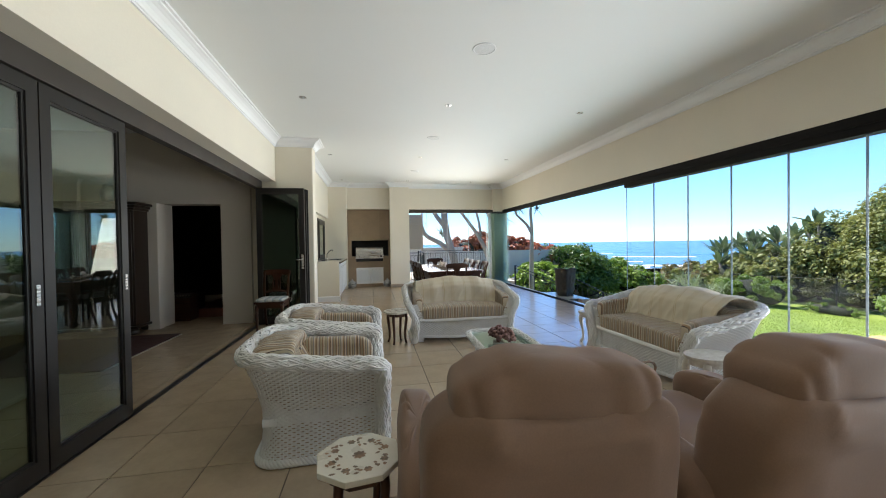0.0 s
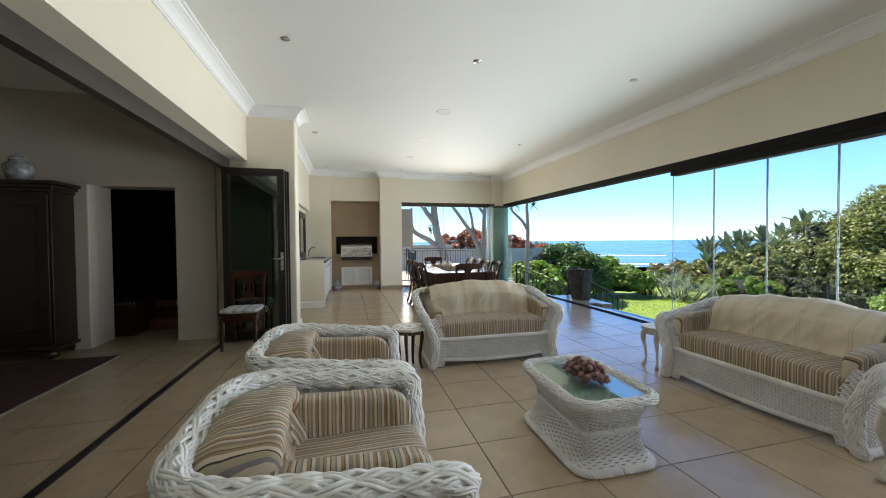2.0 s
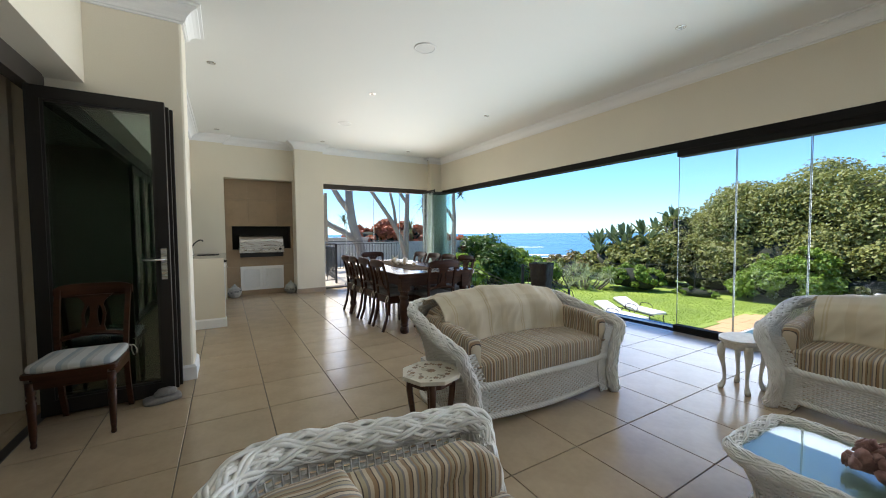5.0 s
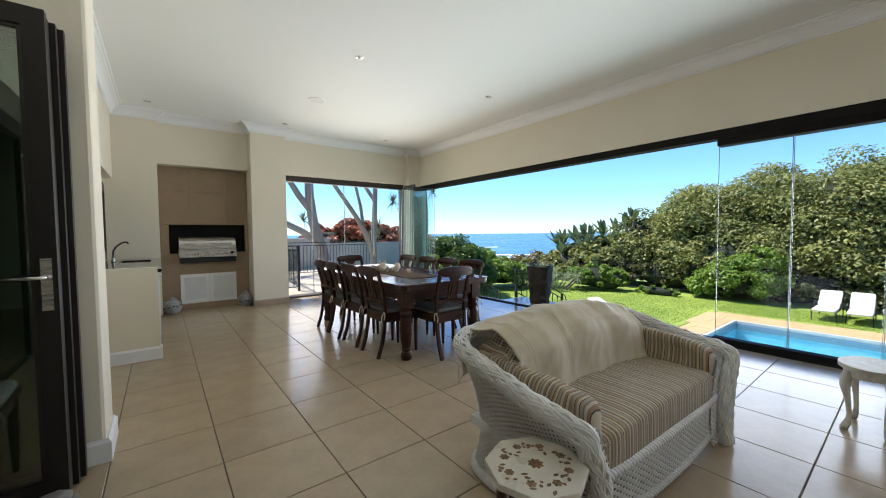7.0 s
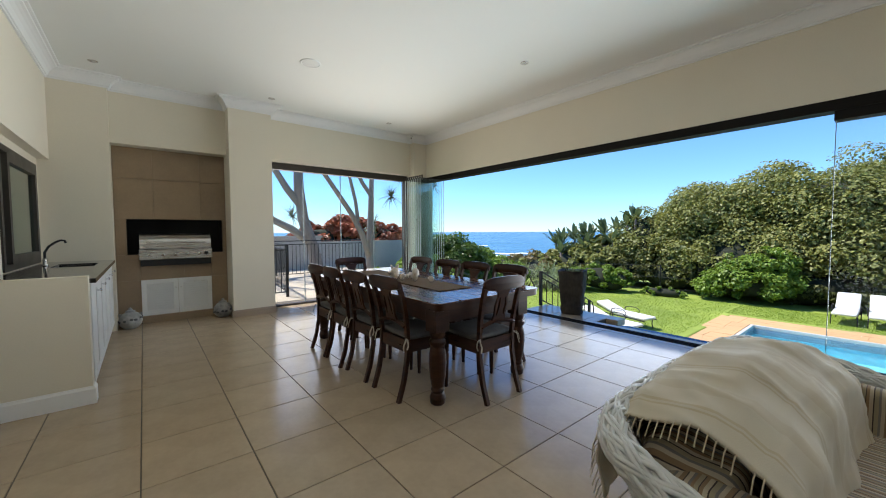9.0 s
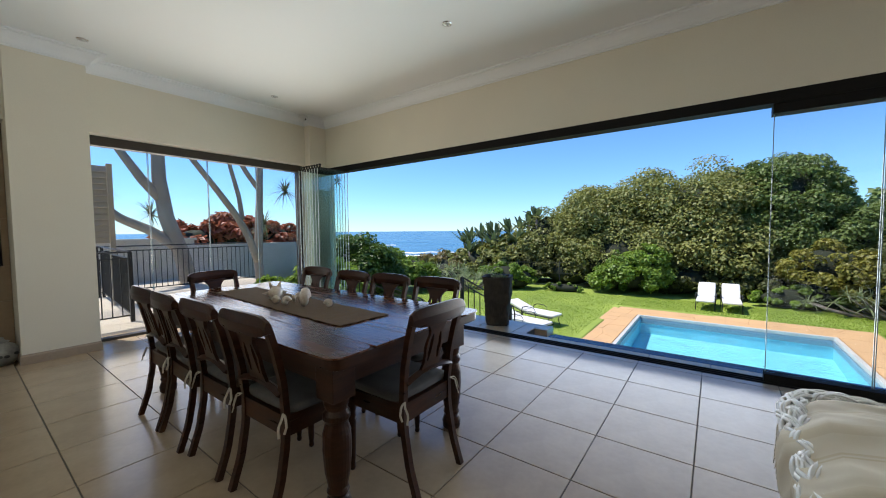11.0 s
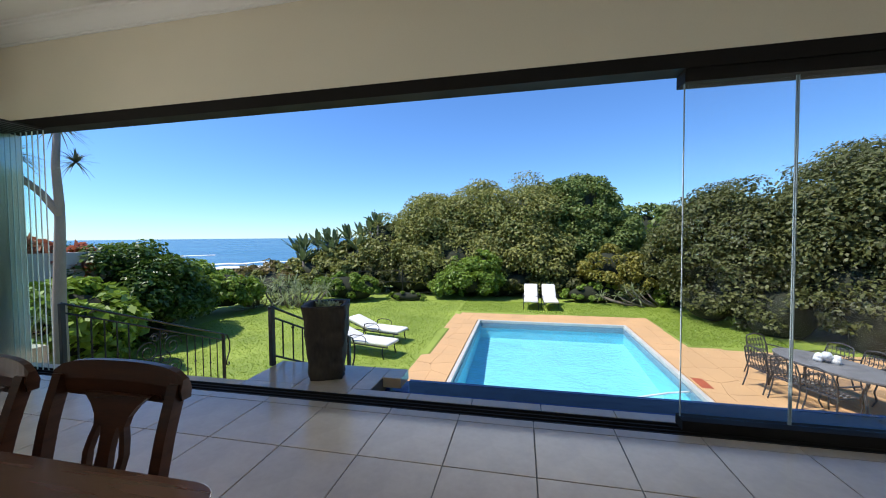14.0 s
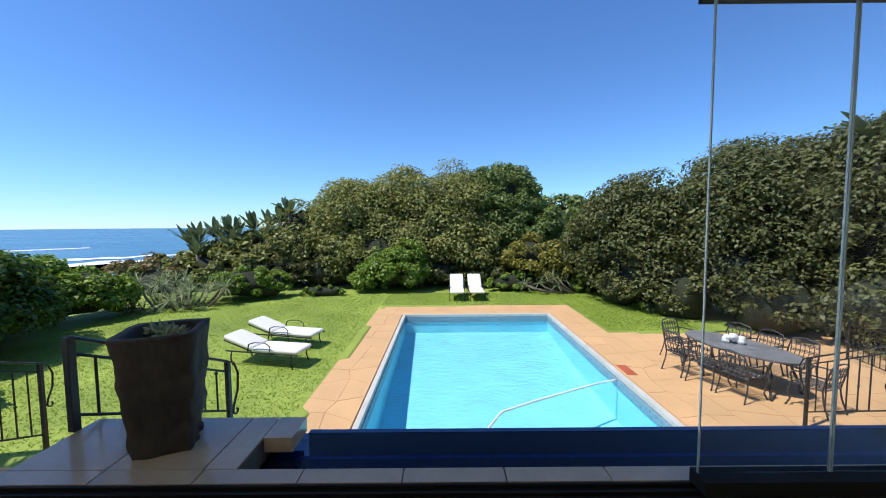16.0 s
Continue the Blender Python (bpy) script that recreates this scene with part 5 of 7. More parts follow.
def stacked(y):
    ob = thing("glass_panel", "frameless glass panel folded open in a stack", "glass panel", pose(3.60, y, 0, 0, 0, 0), "stacked glass panels", "structure")
    bm = bmesh.new()
    bm.faces.new([bm.verts.new(v) for v in ((0.006, 0, 0.03), (0.57, 0, 0.03), (0.57, 0, 2.26), (0.006, 0, 2.26))])
    pane = part("pane", bm, M_GLASS_STACK, ob)
    pane.visible_shadow = False
    part("edge", boxes((0.0, 0.0055, -0.005, 0.005, 0.03, 2.26), (0.5705, 0.576, -0.005, 0.005, 0.03, 2.26)), M_STACK_EDGE, ob)
    part("top_clamp", box(0.0, 0.576, -0.011, 0.011, 2.261, 2.279), M_BLACK, ob)
    part("roller", lathe([(0.014, 0), (0.014, 0.03), (0.02, 0.032), (0.02, 0.05)], 10), M_BLACK, ob).location = (0.05, 0, 2.2795)
M_STACK_EDGE = material("pale_glass_edge", (0.62, 0.7, 0.68), 0.3)
for k in range(8):
    stacked(11.42 - 0.07 * k)

# north glass end
structure("glass_end_frame", boxes((1.131, 3.899, 11.80, 11.92, 2.31, 2.4195), (3.83, 3.899, 11.80, 11.92, 0.0, 2.31), (1.131, 3.83, 11.80, 11.92, -0.02, 0.03)), M_BROWN_AL, "bronze aluminium frame of the glass end", "frame")
for a, b in ((1.135, 1.74), (1.745, 2.43), (2.435, 3.125), (3.13, 3.825)):
    glass_panel(pose(a, 11.86, 0), b - a, 0.03, 2.31, "clear frameless glass panel with pale edges")

# ==== ceiling fittings ====
M_LENS = material("lamp_glass", (0.6, 0.6, 0.58), 0.2)
M_GRILLE = material("white_speaker_grille", (0.74, 0.74, 0.72), 0.6, bump=0.4, fine=400)
def downlight(x, y):
    ob = thing("downlight", "small recessed steel ceiling downlight, switched off", "ceiling light", pose(x, y, CEIL), "downlights")
    part("bezel", lathe([(0.018, -0.002), (0.024, -0.006), (0.044, -0.006), (0.047, -0.0005)], 24, cap=False), M_STEEL, ob, smooth=True)
    part("bulb", lathe([(0.019, -0.0005), (0.019, -0.004), (0.006, -0.012)], 16), M_LENS, ob, smooth=True)
def ceiling_speaker(x, y):
    ob = thing("ceiling_speaker", "round white flush ceiling speaker", "speaker", pose(x, y, CEIL), "ceiling speakers")
    part("rim", lathe([(0.098, -0.0005), (0.099, -0.008), (0.11, -0.008), (0.115, -0.0005)], 36, cap=False), M_COVE, ob, smooth=True)
    part("grille", lathe([(0.0975, -0.0005), (0.0975, -0.005), (0.05, -0.007)], 36), M_GRILLE, ob)
for x in (-0.83, 1.055, 3.02):
    for y in (2.01, 5.025, 8.04, 11.06):
        downlight(x, y)
for y in (3.54, 6.57, 9.58):
    ceiling_speaker(1.10, y)
cam_box = thing("security_camera", "small white dome security camera under the cornice", "camera", pose(3.72, 11.42, 3.165))
part("base", lathe([(0.05, 0), (0.055, -0.01), (0.055, -0.035), (0.03, -0.04)], 20), M_WHITE, cam_box, smooth=True)
part("eye", superbox((0, -0.01, -0.055), (0.03, 0.03, 0.03), 1, 1, 16, 10), M_WHITE, cam_box, smooth=True)
part("lens", superbox((0, -0.037, -0.06), (0.012, 0.006, 0.012), 1, 1, 10, 6), M_BLACK, cam_box)
part("bracket", box(-0.03, 0.03, 0.0, 0.16, -0.005, 0.02), M_WHITE, cam_box)

# ==== inner room ====
M_RUG = material("dark_red_rug", (0.045, 0.014, 0.011), 0.95, vary=0.3, scale=12, bump=0.4)
bm = box(-4.9, -2.9, 4.66, 6.36, 0.0005, 0.012, 0.003)
rug = thing("rug", "dark red patterned rug on the inner floor", "rug")
part("carpet", bm, M_RUG, rug)
fr = bmesh.new()
for k in range(120):
    add_box(fr, -2.899, -2.86, 4.67 + k * 0.0140, 4.674 + k * 0.0140, 0.001, 0.004)
part("fringe", fr, M_TIE, rug)["kind"] = "stuff"
arm = thing("armoire", "tall dark carved wooden cabinet on ball feet", "cabinet", pose(-4.22, 6.68, 0))
part("body", box(-0.68, 0.68, -0.24, 0.26, 0.14, 1.9, 0.006), M_DARKWOOD, arm)
for k, (o, z) in enumerate(((0.02, 1.9), (0.045, 1.94), (0.075, 1.98))):
    part("cornice", box(-0.68 - o, 0.68 + o, -0.24 - o, 0.262, z + 0.0005, z + 0.04, 0.008), M_DARKWOOD, arm)
part("base_moulding", box(-0.71, 0.71, -0.27, 0.262, 0.1, 0.1395, 0.008), M_DARKWOOD, arm)
for s in (-1, 1):
    d = part("door", box(s * 0.335 - 0.32, s * 0.335 + 0.32, -0.262, -0.241, 0.2, 1.86, 0.004), M_DARKWOOD, arm)
    part("panel", box(s * 0.335 - 0.22, s * 0.335 + 0.22, -0.274, -0.2625, 0.32, 1.74, 0.01), M_DARKWOOD, d)
    part("foot", lathe([(0.04, 0), (0.075, 0.02), (0.085, 0.05), (0.07, 0.085), (0.04, 0.0995)], 20), M_DARKWOOD, arm, smooth=True).location = (s * 0.6, -0.18, 0)
    part("foot", lathe([(0.04, 0), (0.075, 0.02), (0.085, 0.05), (0.07, 0.085), (0.04, 0.0995)], 20), M_DARKWOOD, arm, smooth=True).location = (s * 0.6, 0.18, 0)
M_PORC = material("blue_white_porcelain", (0.3, 0.3, 0.3), 0.2, scale=22, fine=60, tint=((0.06, 0.07, 0.1), (0.5, 0.5, 0.48)))
jar = thing("ginger_jar", "blue and white porcelain jar on the dark cabinet", "jar", pose(-3.93, 6.6, 2.021) @ Matrix.Scale(1.3, 4))
part("pot", lathe([(0.06, 0), (0.075, 0.02), (0.10, 0.1), (0.095, 0.15), (0.06, 0.18), (0.055, 0.19)], 24), M_PORC, jar, smooth=True)
part("lid", lathe([(0.062, 0.1905), (0.065, 0.2), (0.045, 0.225), (0.015, 0.235), (0.02, 0.25), (0.006, 0.265)], 24), M_PORC, jar, smooth=True)
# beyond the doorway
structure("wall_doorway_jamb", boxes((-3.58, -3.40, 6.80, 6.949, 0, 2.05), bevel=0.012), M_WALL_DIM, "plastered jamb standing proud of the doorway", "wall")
structure("inner_step", boxes((-3.42, -2.2, 7.75, 9.85, 0.0, 0.16)), material("red_polished_floor", (0.16, 0.05, 0.03), 0.3, vary=0.3), "red polished step inside the doorway", "step")
chest = thing("wooden_chest", "reddish wooden chest with a studded edge", "chest", pose(-3.33, 7.72, 0))
part("body", box(-0.3, 0.1, -0.3, 0.3, 0, 0.42, 0.008), M_WOOD, chest)
part("lid", box(-0.32, 0.12, -0.32, 0.32, 0.4205, 0.5, 0.015), M_DARKWOOD, chest)
for k in range(9):
    part("stud", superbox((-0.28 + k * 0.047, -0.322, 0.46), (0.009, 0.006, 0.009), 1, 1, 8, 5), M_TIE, chest)
pic = thing("framed_picture", "small framed picture on the dark far sheet", "picture", pose(-2.95, 9.86, 1.5))
part("frame", boxes((-0.12, 0.12, -0.03, 0, -0.16, -0.13), (-0.12, 0.12, -0.03, 0, 0.13, 0.16), (-0.12, -0.09, -0.03, 0, -0.13, 0.13), (0.09, 0.12, -0.03, 0, -0.13, 0.13)), material("pale_frame", (0.35, 0.27, 0.16), 0.5), pic)
part("print", box(-0.09, 0.09, -0.012, -0.002, -0.13, 0.13), M_PORC, pic)
structure("panelling", boxes((X_ROOM + 0.01, -2.06, 9.865, 9.895, 0.17, 2.6)), M_DARKWOOD, "dark flat sheet over the far wall", "panelling")
M_STONE = material("grey_stone", (0.2, 0.19, 0.18), 0.85, vary=0.3, scale=20, bump=0.4)
stop = thing("doorstop", "small grey carved stone doorstop on the tiles", "doorstop", pose(-1.2, 6.6, 0, 0, 0, 15))
part("slab", superbox((0, 0, 0.022), (0.12, 0.07, 0.022), 0.4, 0.5, 28, 10), M_STONE, stop, smooth=True)
part("carving", superbox((0.02, 0, 0.065), (0.07, 0.045, 0.03), 0.8, 0.8, 20, 10, lambda p: p + noise.noise_vector(p * 30) * 0.012), M_STONE, stop, smooth=True)

# ==== outside: ground, pool, terrace ====
LAWN = -1.97


def sheet(name, xs, ys, height, material_, label, category, smooth=True):
    """A ground sheet over a grid of places."""
    verts = [(x, y, height(x, y)) for x in xs for y in ys]
    n = len(ys)
    faces = [(i * n + j, (i + 1) * n + j, (i + 1) * n + j + 1, i * n + j + 1) for i in range(len(xs) - 1) for j in range(n - 1)]
    me = bpy.data.meshes.new(name)
    me.from_pydata(verts, [], faces)
    me.materials.append(material_)
    me.polygons.foreach_set("use_smooth", [smooth] * len(faces))
    return tagged(new(name, me), label, category, "", "structure")


def land(x, y):
    d = max(0.0, x - 24, (x + y - 44) / 1.4, (y - 26) * 0.9)
    dip = 10.5 * (1 - math.exp(-d / 45)) + 0.012 * d
    hole = 0.35 if (5.2 < x < 16.8 and 2.2 < y < 9.1) or (5.2 < x < 13.05 and -5.9 < y < 2.3) else 0
    if hole and 6.3 < x < 15.6 and 3.02 < y < 8.28:
        hole = 2.2
    return LAWN - min(dip, 16) - hole + 0.05 * noise.noise(Vector((x * 0.25, y * 0.25, 0)))


def steps_to(a, b, near, far):
    """Grid places, close near the house and wide far away."""
    out, v, s = [], a, near
    while v < b:
        out.append(v)
        s = near if abs(v) < 26 else min(far, s * 1.25)
        v += s
    return out + [b]


gx = sorted(set([round(-3000 + 120 * k, 2) for k in range(25)] + [round(-60 + 6 * k, 2) for k in range(8)] + [-13.0] + steps_to(-12, 3500, 0.8, 120) + [5.2, 5.21, 6.3, 6.31, 13.04, 13.05, 15.59, 15.6, 16.79, 16.8]))
gy = sorted(set([-v for v in steps_to(26, 3500, 0.8, 120)] + [-26 + 0.8 * k for k in range(66)] + steps_to(26.2, 3500, 0.8, 120) + [-5.9, -5.89, 2.2, 2.21, 2.29, 2.3, 3.02, 3.03, 8.27, 8.28, 9.09, 9.1]))
sheet("ground", gx, gy, land, M_GRASS, "mown green lawn running down to the coast", "lawn")
SEA = -12.0
sheet("water", [60, 4500], [-4500, 4500], lambda x, y: SEA, M_SEA, "blue open sea to the horizon", "sea", False)
sheet("water_north", [-4500, 60], [110, 4500], lambda x, y: SEA, M_SEA, "blue open sea to the horizon", "sea", False)
rng = random.Random(8)
def wave(a0, dist, length, width, z):
    """A line of breaking surf, seen along the shore."""
    n = 60
    verts, faces = [], []
    for k in range(n + 1):
        t = k / n
        a = a0 - length / 2 + length * t
        d = dist + 6 * noise.noise(Vector((t * 9, dist, 0)))
        w = width * (0.35 + 0.65 * math.sin(math.pi * t)) * (1 + 0.7 * noise.noise(Vector((t * 14, dist, 5))))
        for r, lift in ((d - w, 0), (d - w * 0.3, 0.5), (d + w, 0)):
            verts.append((2.6 + r * math.cos(a), 6.8 + r * math.sin(a), z + 0.12 + lift * 0.7))
    for k in range(n):
        for j in range(2):
            a = 3 * k + j
            faces.append((a, a + 3, a + 4, a + 1))
    me = bpy.data.meshes.new("surf")
    me.from_pydata(verts, [], faces)
    me.materials.append(M_FOAM)
    me.polygons.foreach_set("use_smooth", [True] * len(faces))
    tagged(new("surf", me), "white line of breaking surf", "surf", "", "stuff")
for a0, dist, length, width in ((radians(52), 178, radians(50), 16), (radians(46), 215, radians(22), 6), (radians(58), 250, radians(16), 5), (radians(64), 200, radians(30), 9), (radians(49), 330, radians(10), 5), (radians(60), 420, radians(12), 5), (radians(70), 172, radians(24), 14)):
    wave(a0, dist, length, width, SEA)

# terrace edge: tiled ledge, platform and the dark water channel
M_CHANNEL = material("dark_blue_mosaic", (0.015, 0.055, 0.18), 0.2, vary=0.3, scale=30)
ledge = structure("pavement_ledge", boxes((4.289, 4.385, -4.0, 9.03, -0.5, -0.010), (4.386, 4.86, 7.86, 9.03, -2.2, -0.010), (4.6, 4.86, 7.70, 7.86, -2.2, -0.2)), M_GROUT, "tiled ledge outside the glass front", "ledge")
for k in range(26):
    y0 = 9.03 - 0.505 * (k + 1)
    part("tile", box(4.291, 4.395, y0 + 0.003, y0 + 0.502, -0.02, 0.0, 0.002), M_TILE, ledge)
for c, d in ((8.53, 9.03), (8.03, 8.527), (7.86, 8.027)):
    part("tile", box(4.398, 4.90, c + 0.002, d - 0.002, -0.02, 0.0, 0.002), M_TILE, ledge)
part("tile", box(4.67, 4.90, 7.69, 7.858, -0.09, 0.0, 0.003), M_TILE, ledge)
def water_material(name, tint, rough, scale, strength, clear):
    m = bpy.data.materials.new(name)
    m.use_nodes = True
    n, l = m.node_tree.nodes, m.node_tree.links
    n.remove(n["Principled BSDF"])
    tr, gl, mix, bp, nz, tc = (n.new(k) for k in ("ShaderNodeBsdfTransparent", "ShaderNodeBsdfGlossy", "ShaderNodeMixShader", "ShaderNodeBump", "ShaderNodeTexNoise", "ShaderNodeTexCoord"))
    tr.inputs["Color"].default_value = (*tint, 1)
    gl.inputs["Roughness"].default_value = rough
    nz.inputs["Scale"].default_value, nz.inputs["Detail"].default_value = scale, 3
    bp.inputs["Strength"].default_value, bp.inputs["Distance"].default_value = strength, 0.03
    l.new(tc.outputs["Object"], nz.inputs["Vector"])
    l.new(nz.outputs["Fac"], bp.inputs["Height"])
    l.new(bp.outputs["Normal"], gl.inputs["Normal"])
    l.new(schlick(n, l, 0.02, bp.outputs["Normal"]), mix.inputs[0])
    l.new(tr.outputs[0], mix.inputs[1])
    l.new(gl.outputs[0], mix.inputs[2])
    l.new(mix.outputs[0], n["Material Output"].inputs["Surface"])
    return m
M_WATER = water_material("pool_water", (0.72, 0.97, 0.99), 0.02, 9.0, 1.0, True)
M_CHWATER = water_material("channel_water", (0.10, 0.22, 0.55), 0.03, 7.0, 0.12, True)
structure("water_channel", boxes((4.386, 4.96, -4.0, 7.85, -2.2, -0.4), (4.386, 4.40, -4.0, 7.85, -0.4, -0.03), (4.66, 4.69, -4.0, 7.69, -0.4, -0.125), (4.92, 4.96, -4.0, 7.69, -0.4, -0.118)), M_CHANNEL, "dark blue mosaic overflow channel", "water channel")
w = structure("water_channel_surface", box(4.4005, 4.9195, -3.9, 7.84, -0.22, -0.12), M_CHWATER, "still dark water in the channel", "water")
w.visible_shadow = False

# pool
M_COPING = material("worn_coping", (0.55, 0.53, 0.48), 0.7, vary=0.15)
pool = thing("swimming_pool", "rectangular blue swimming pool with pale coping", "swimming pool", None, "", "structure")
bm = bmesh.new()
low = [bm.verts.new(v) for v in ((6.5, 3.12, -3.46), (15.5, 3.12, -3.46), (15.5, 8.18, -3.46), (6.5, 8.18, -3.46), (6.5, 3.12, -3.22), (15.5, 3.12, -2.62), (15.5, 8.18, -2.62), (6.5, 8.18, -3.22))]
for q in ((3, 2, 1, 0), (4, 5, 6, 7), (0, 1, 5, 4), (1, 2, 6, 5), (2, 3, 7, 6), (3, 0, 4, 7)):
    bm.faces.new([low[k] for k in q])
part("pool_floor", bm, M_POOLWALL, pool, "sloping blue plaster floor")
part("basin", boxes((6.4, 6.5, 3.0, 8.3, -3.47, -2.05), (15.5, 15.62, 3.0, 8.3, -3.47, -2.05), (6.5, 15.5, 3.0, 3.12, -3.47, -2.05), (6.5, 15.5, 8.18, 8.3, -3.47, -2.05)), M_POOLWALL, pool, "blue plaster basin")
M_BAND = material("waterline_tile", (0.22, 0.30, 0.36), 0.3, vary=0.4, scale=30)
part("waterline_band", boxes((15.47, 15.4995, 3.1201, 8.1799, -2.24, -2.055), (6.5, 15.47, 3.1201, 3.15, -2.24, -2.055), (6.5, 15.47, 8.15, 8.1799, -2.24, -2.055)), M_BAND, pool, "dark tiled waterline band")
part("coping", boxes((15.47, 15.56, 3.03, 8.27, -2.049, -1.95), (6.4, 15.47, 3.03, 3.135, -2.049, -1.95), (6.4, 15.47, 8.165, 8.27, -2.049, -1.95), bevel=0.01), M_COPING, pool, "narrow white coping")
def rip(x, y):
    return -2.115 + 0.012 * noise.noise(Vector((x * 1.8, y * 1.8, 0))) + 0.007 * noise.noise(Vector((x * 6, y * 6, 2)))
w = sheet("water_pool", [6.5 + 0.075 * k for k in range(120)] + [15.465], [3.153 + 0.0714 * k for k in range(71)], rip, M_WATER, "rippled clear pool water", "water")
w.visible_shadow = False
hose = tube(resample([(6.9, 6.3, -2.09), (7.6, 6.25, -2.09), (8.3, 6.15, -2.09), (8.9, 5.8, -2.085), (9.3, 5.1, -2.085), (9.7, 4.3, -2.085), (10.05, 3.6, -2.085), (10.2, 3.17, -2.09)], 60), 0.022, 8)
part("pool_hose", hose, material("white_hose", (0.75, 0.76, 0.75), 0.4), None, "", True)
tagged(bpy.data.objects["pool_hose"], "white suction hose floating in the pool", "hose")

# paving round the pool, each slab its own piece
deck = structure("pavement", boxes((15.6, 16.95, 1.95, 9.35, -2.17, -1.98), (5.05, 15.6, 8.3, 9.35, -2.17, -1.98), (5.05, 15.6, 1.95, 3.0, -2.17, -1.98), (5.05, 13.2, -6.0, 1.95, -2.17, -1.98)), material("paving_bed", (0.54, 0.335, 0.165), 0.9, vary=0.15), "orange sandstone paving round the pool", "paving")
prng = random.Random(21)
def crazy(x0, x1, y0, y1, nx, ny):
    """Irregular flagstones that fill a strip."""
    gxs = [[(x0 + (x1 - x0) * i / nx + (0 if i in (0, nx) else prng.uniform(-0.22, 0.22) * (x1 - x0) / nx), y0 + (y1 - y0) * j / ny + (0 if j in (0, ny) else prng.uniform(-0.22, 0.22) * (y1 - y0) / ny)) for j in range(ny + 1)] for i in range(nx + 1)]
    for i in range(nx):
        for j in range(ny):
            q = [Vector((*gxs[i][j], 0)), Vector((*gxs[i + 1][j], 0)), Vector((*gxs[i + 1][j + 1], 0)), Vector((*gxs[i][j + 1], 0))]
            c = sum(q, Vector()) / 4
            q = [c + (p - c) * (1 - 0.006 / max(0.2, (p - c).length)) for p in q]
            h = -1.966 + prng.uniform(-0.0015, 0.0015)
            part("paving_slab", prism([(p.x, p.y) for p in q], -1.982, h), M_DECK, deck)
crazy(5.05, 15.57, 8.3, 9.32, 15, 2)
crazy(5.05, 15.57, 2.0, 2.99, 15, 2)
crazy(15.57, 16.93, 2.0, 9.32, 2, 10)
crazy(7.0, 13.18, -4.0, 2.0, 8, 8)
part("terracotta_patch", box(10.15, 10.7, 2.72, 2.94, -1.978, -1.962, 0.002), M_TERRA, deck, "red terracotta cover tile")

# stair down to the lawn at the north end of the terrace
def flight(x0, y0, y1, n, name):
    ob = thing(name, "stone garden stair down from the terrace", "stair", None, "garden stairs", "structure")
    for k in range(n):
        part("step", box(x0 + 0.29 * k, x0 + 0.29 * (k + 1) + 0.02, y0, y1, -2.12, -0.01 - 0.196 * (k + 1), 0.006), M_DECK, ob)
structure("terrace_slab", boxes((4.289, 4.405, 9.035, 12.3, -2.2, -0.012), (4.289, 4.95, 12.301, 13.4, -2.2, -0.03), (-2, 4.288, 12.31, 20.0, -0.5, -0.06), (4.288, 5.4, 13.4, 20.0, -2.2, -0.06)), material("pale_terrace_stone", (0.55, 0.47, 0.36), 0.8, vary=0.12, scale=2), "pale stone terrace outside the glass end", "terrace")
flight(4.41, 9.06, 11.46, 9, "stair")

def bar(bm, a, b, r=0.009):
    tube([a, b], r, 6, bm)
def scroll(bm, c, r, m, turns=1.4, start=0.0, s=1):
    pts = []
    for k in range(26):
        t = k / 25
        a = start + s * turns * 2 * math.pi * t
        rr = r * (1 - 0.78 * t)
        pts.append(m @ Vector((c[0] + rr * math.cos(a), 0, c[1] + rr * math.sin(a))))
    tube(pts, 0.007, 5, bm)
M_IRON = material("black_wrought_iron", (0.012, 0.012, 0.013), 0.45, vary=0.3, fine=150, bump=0.1)
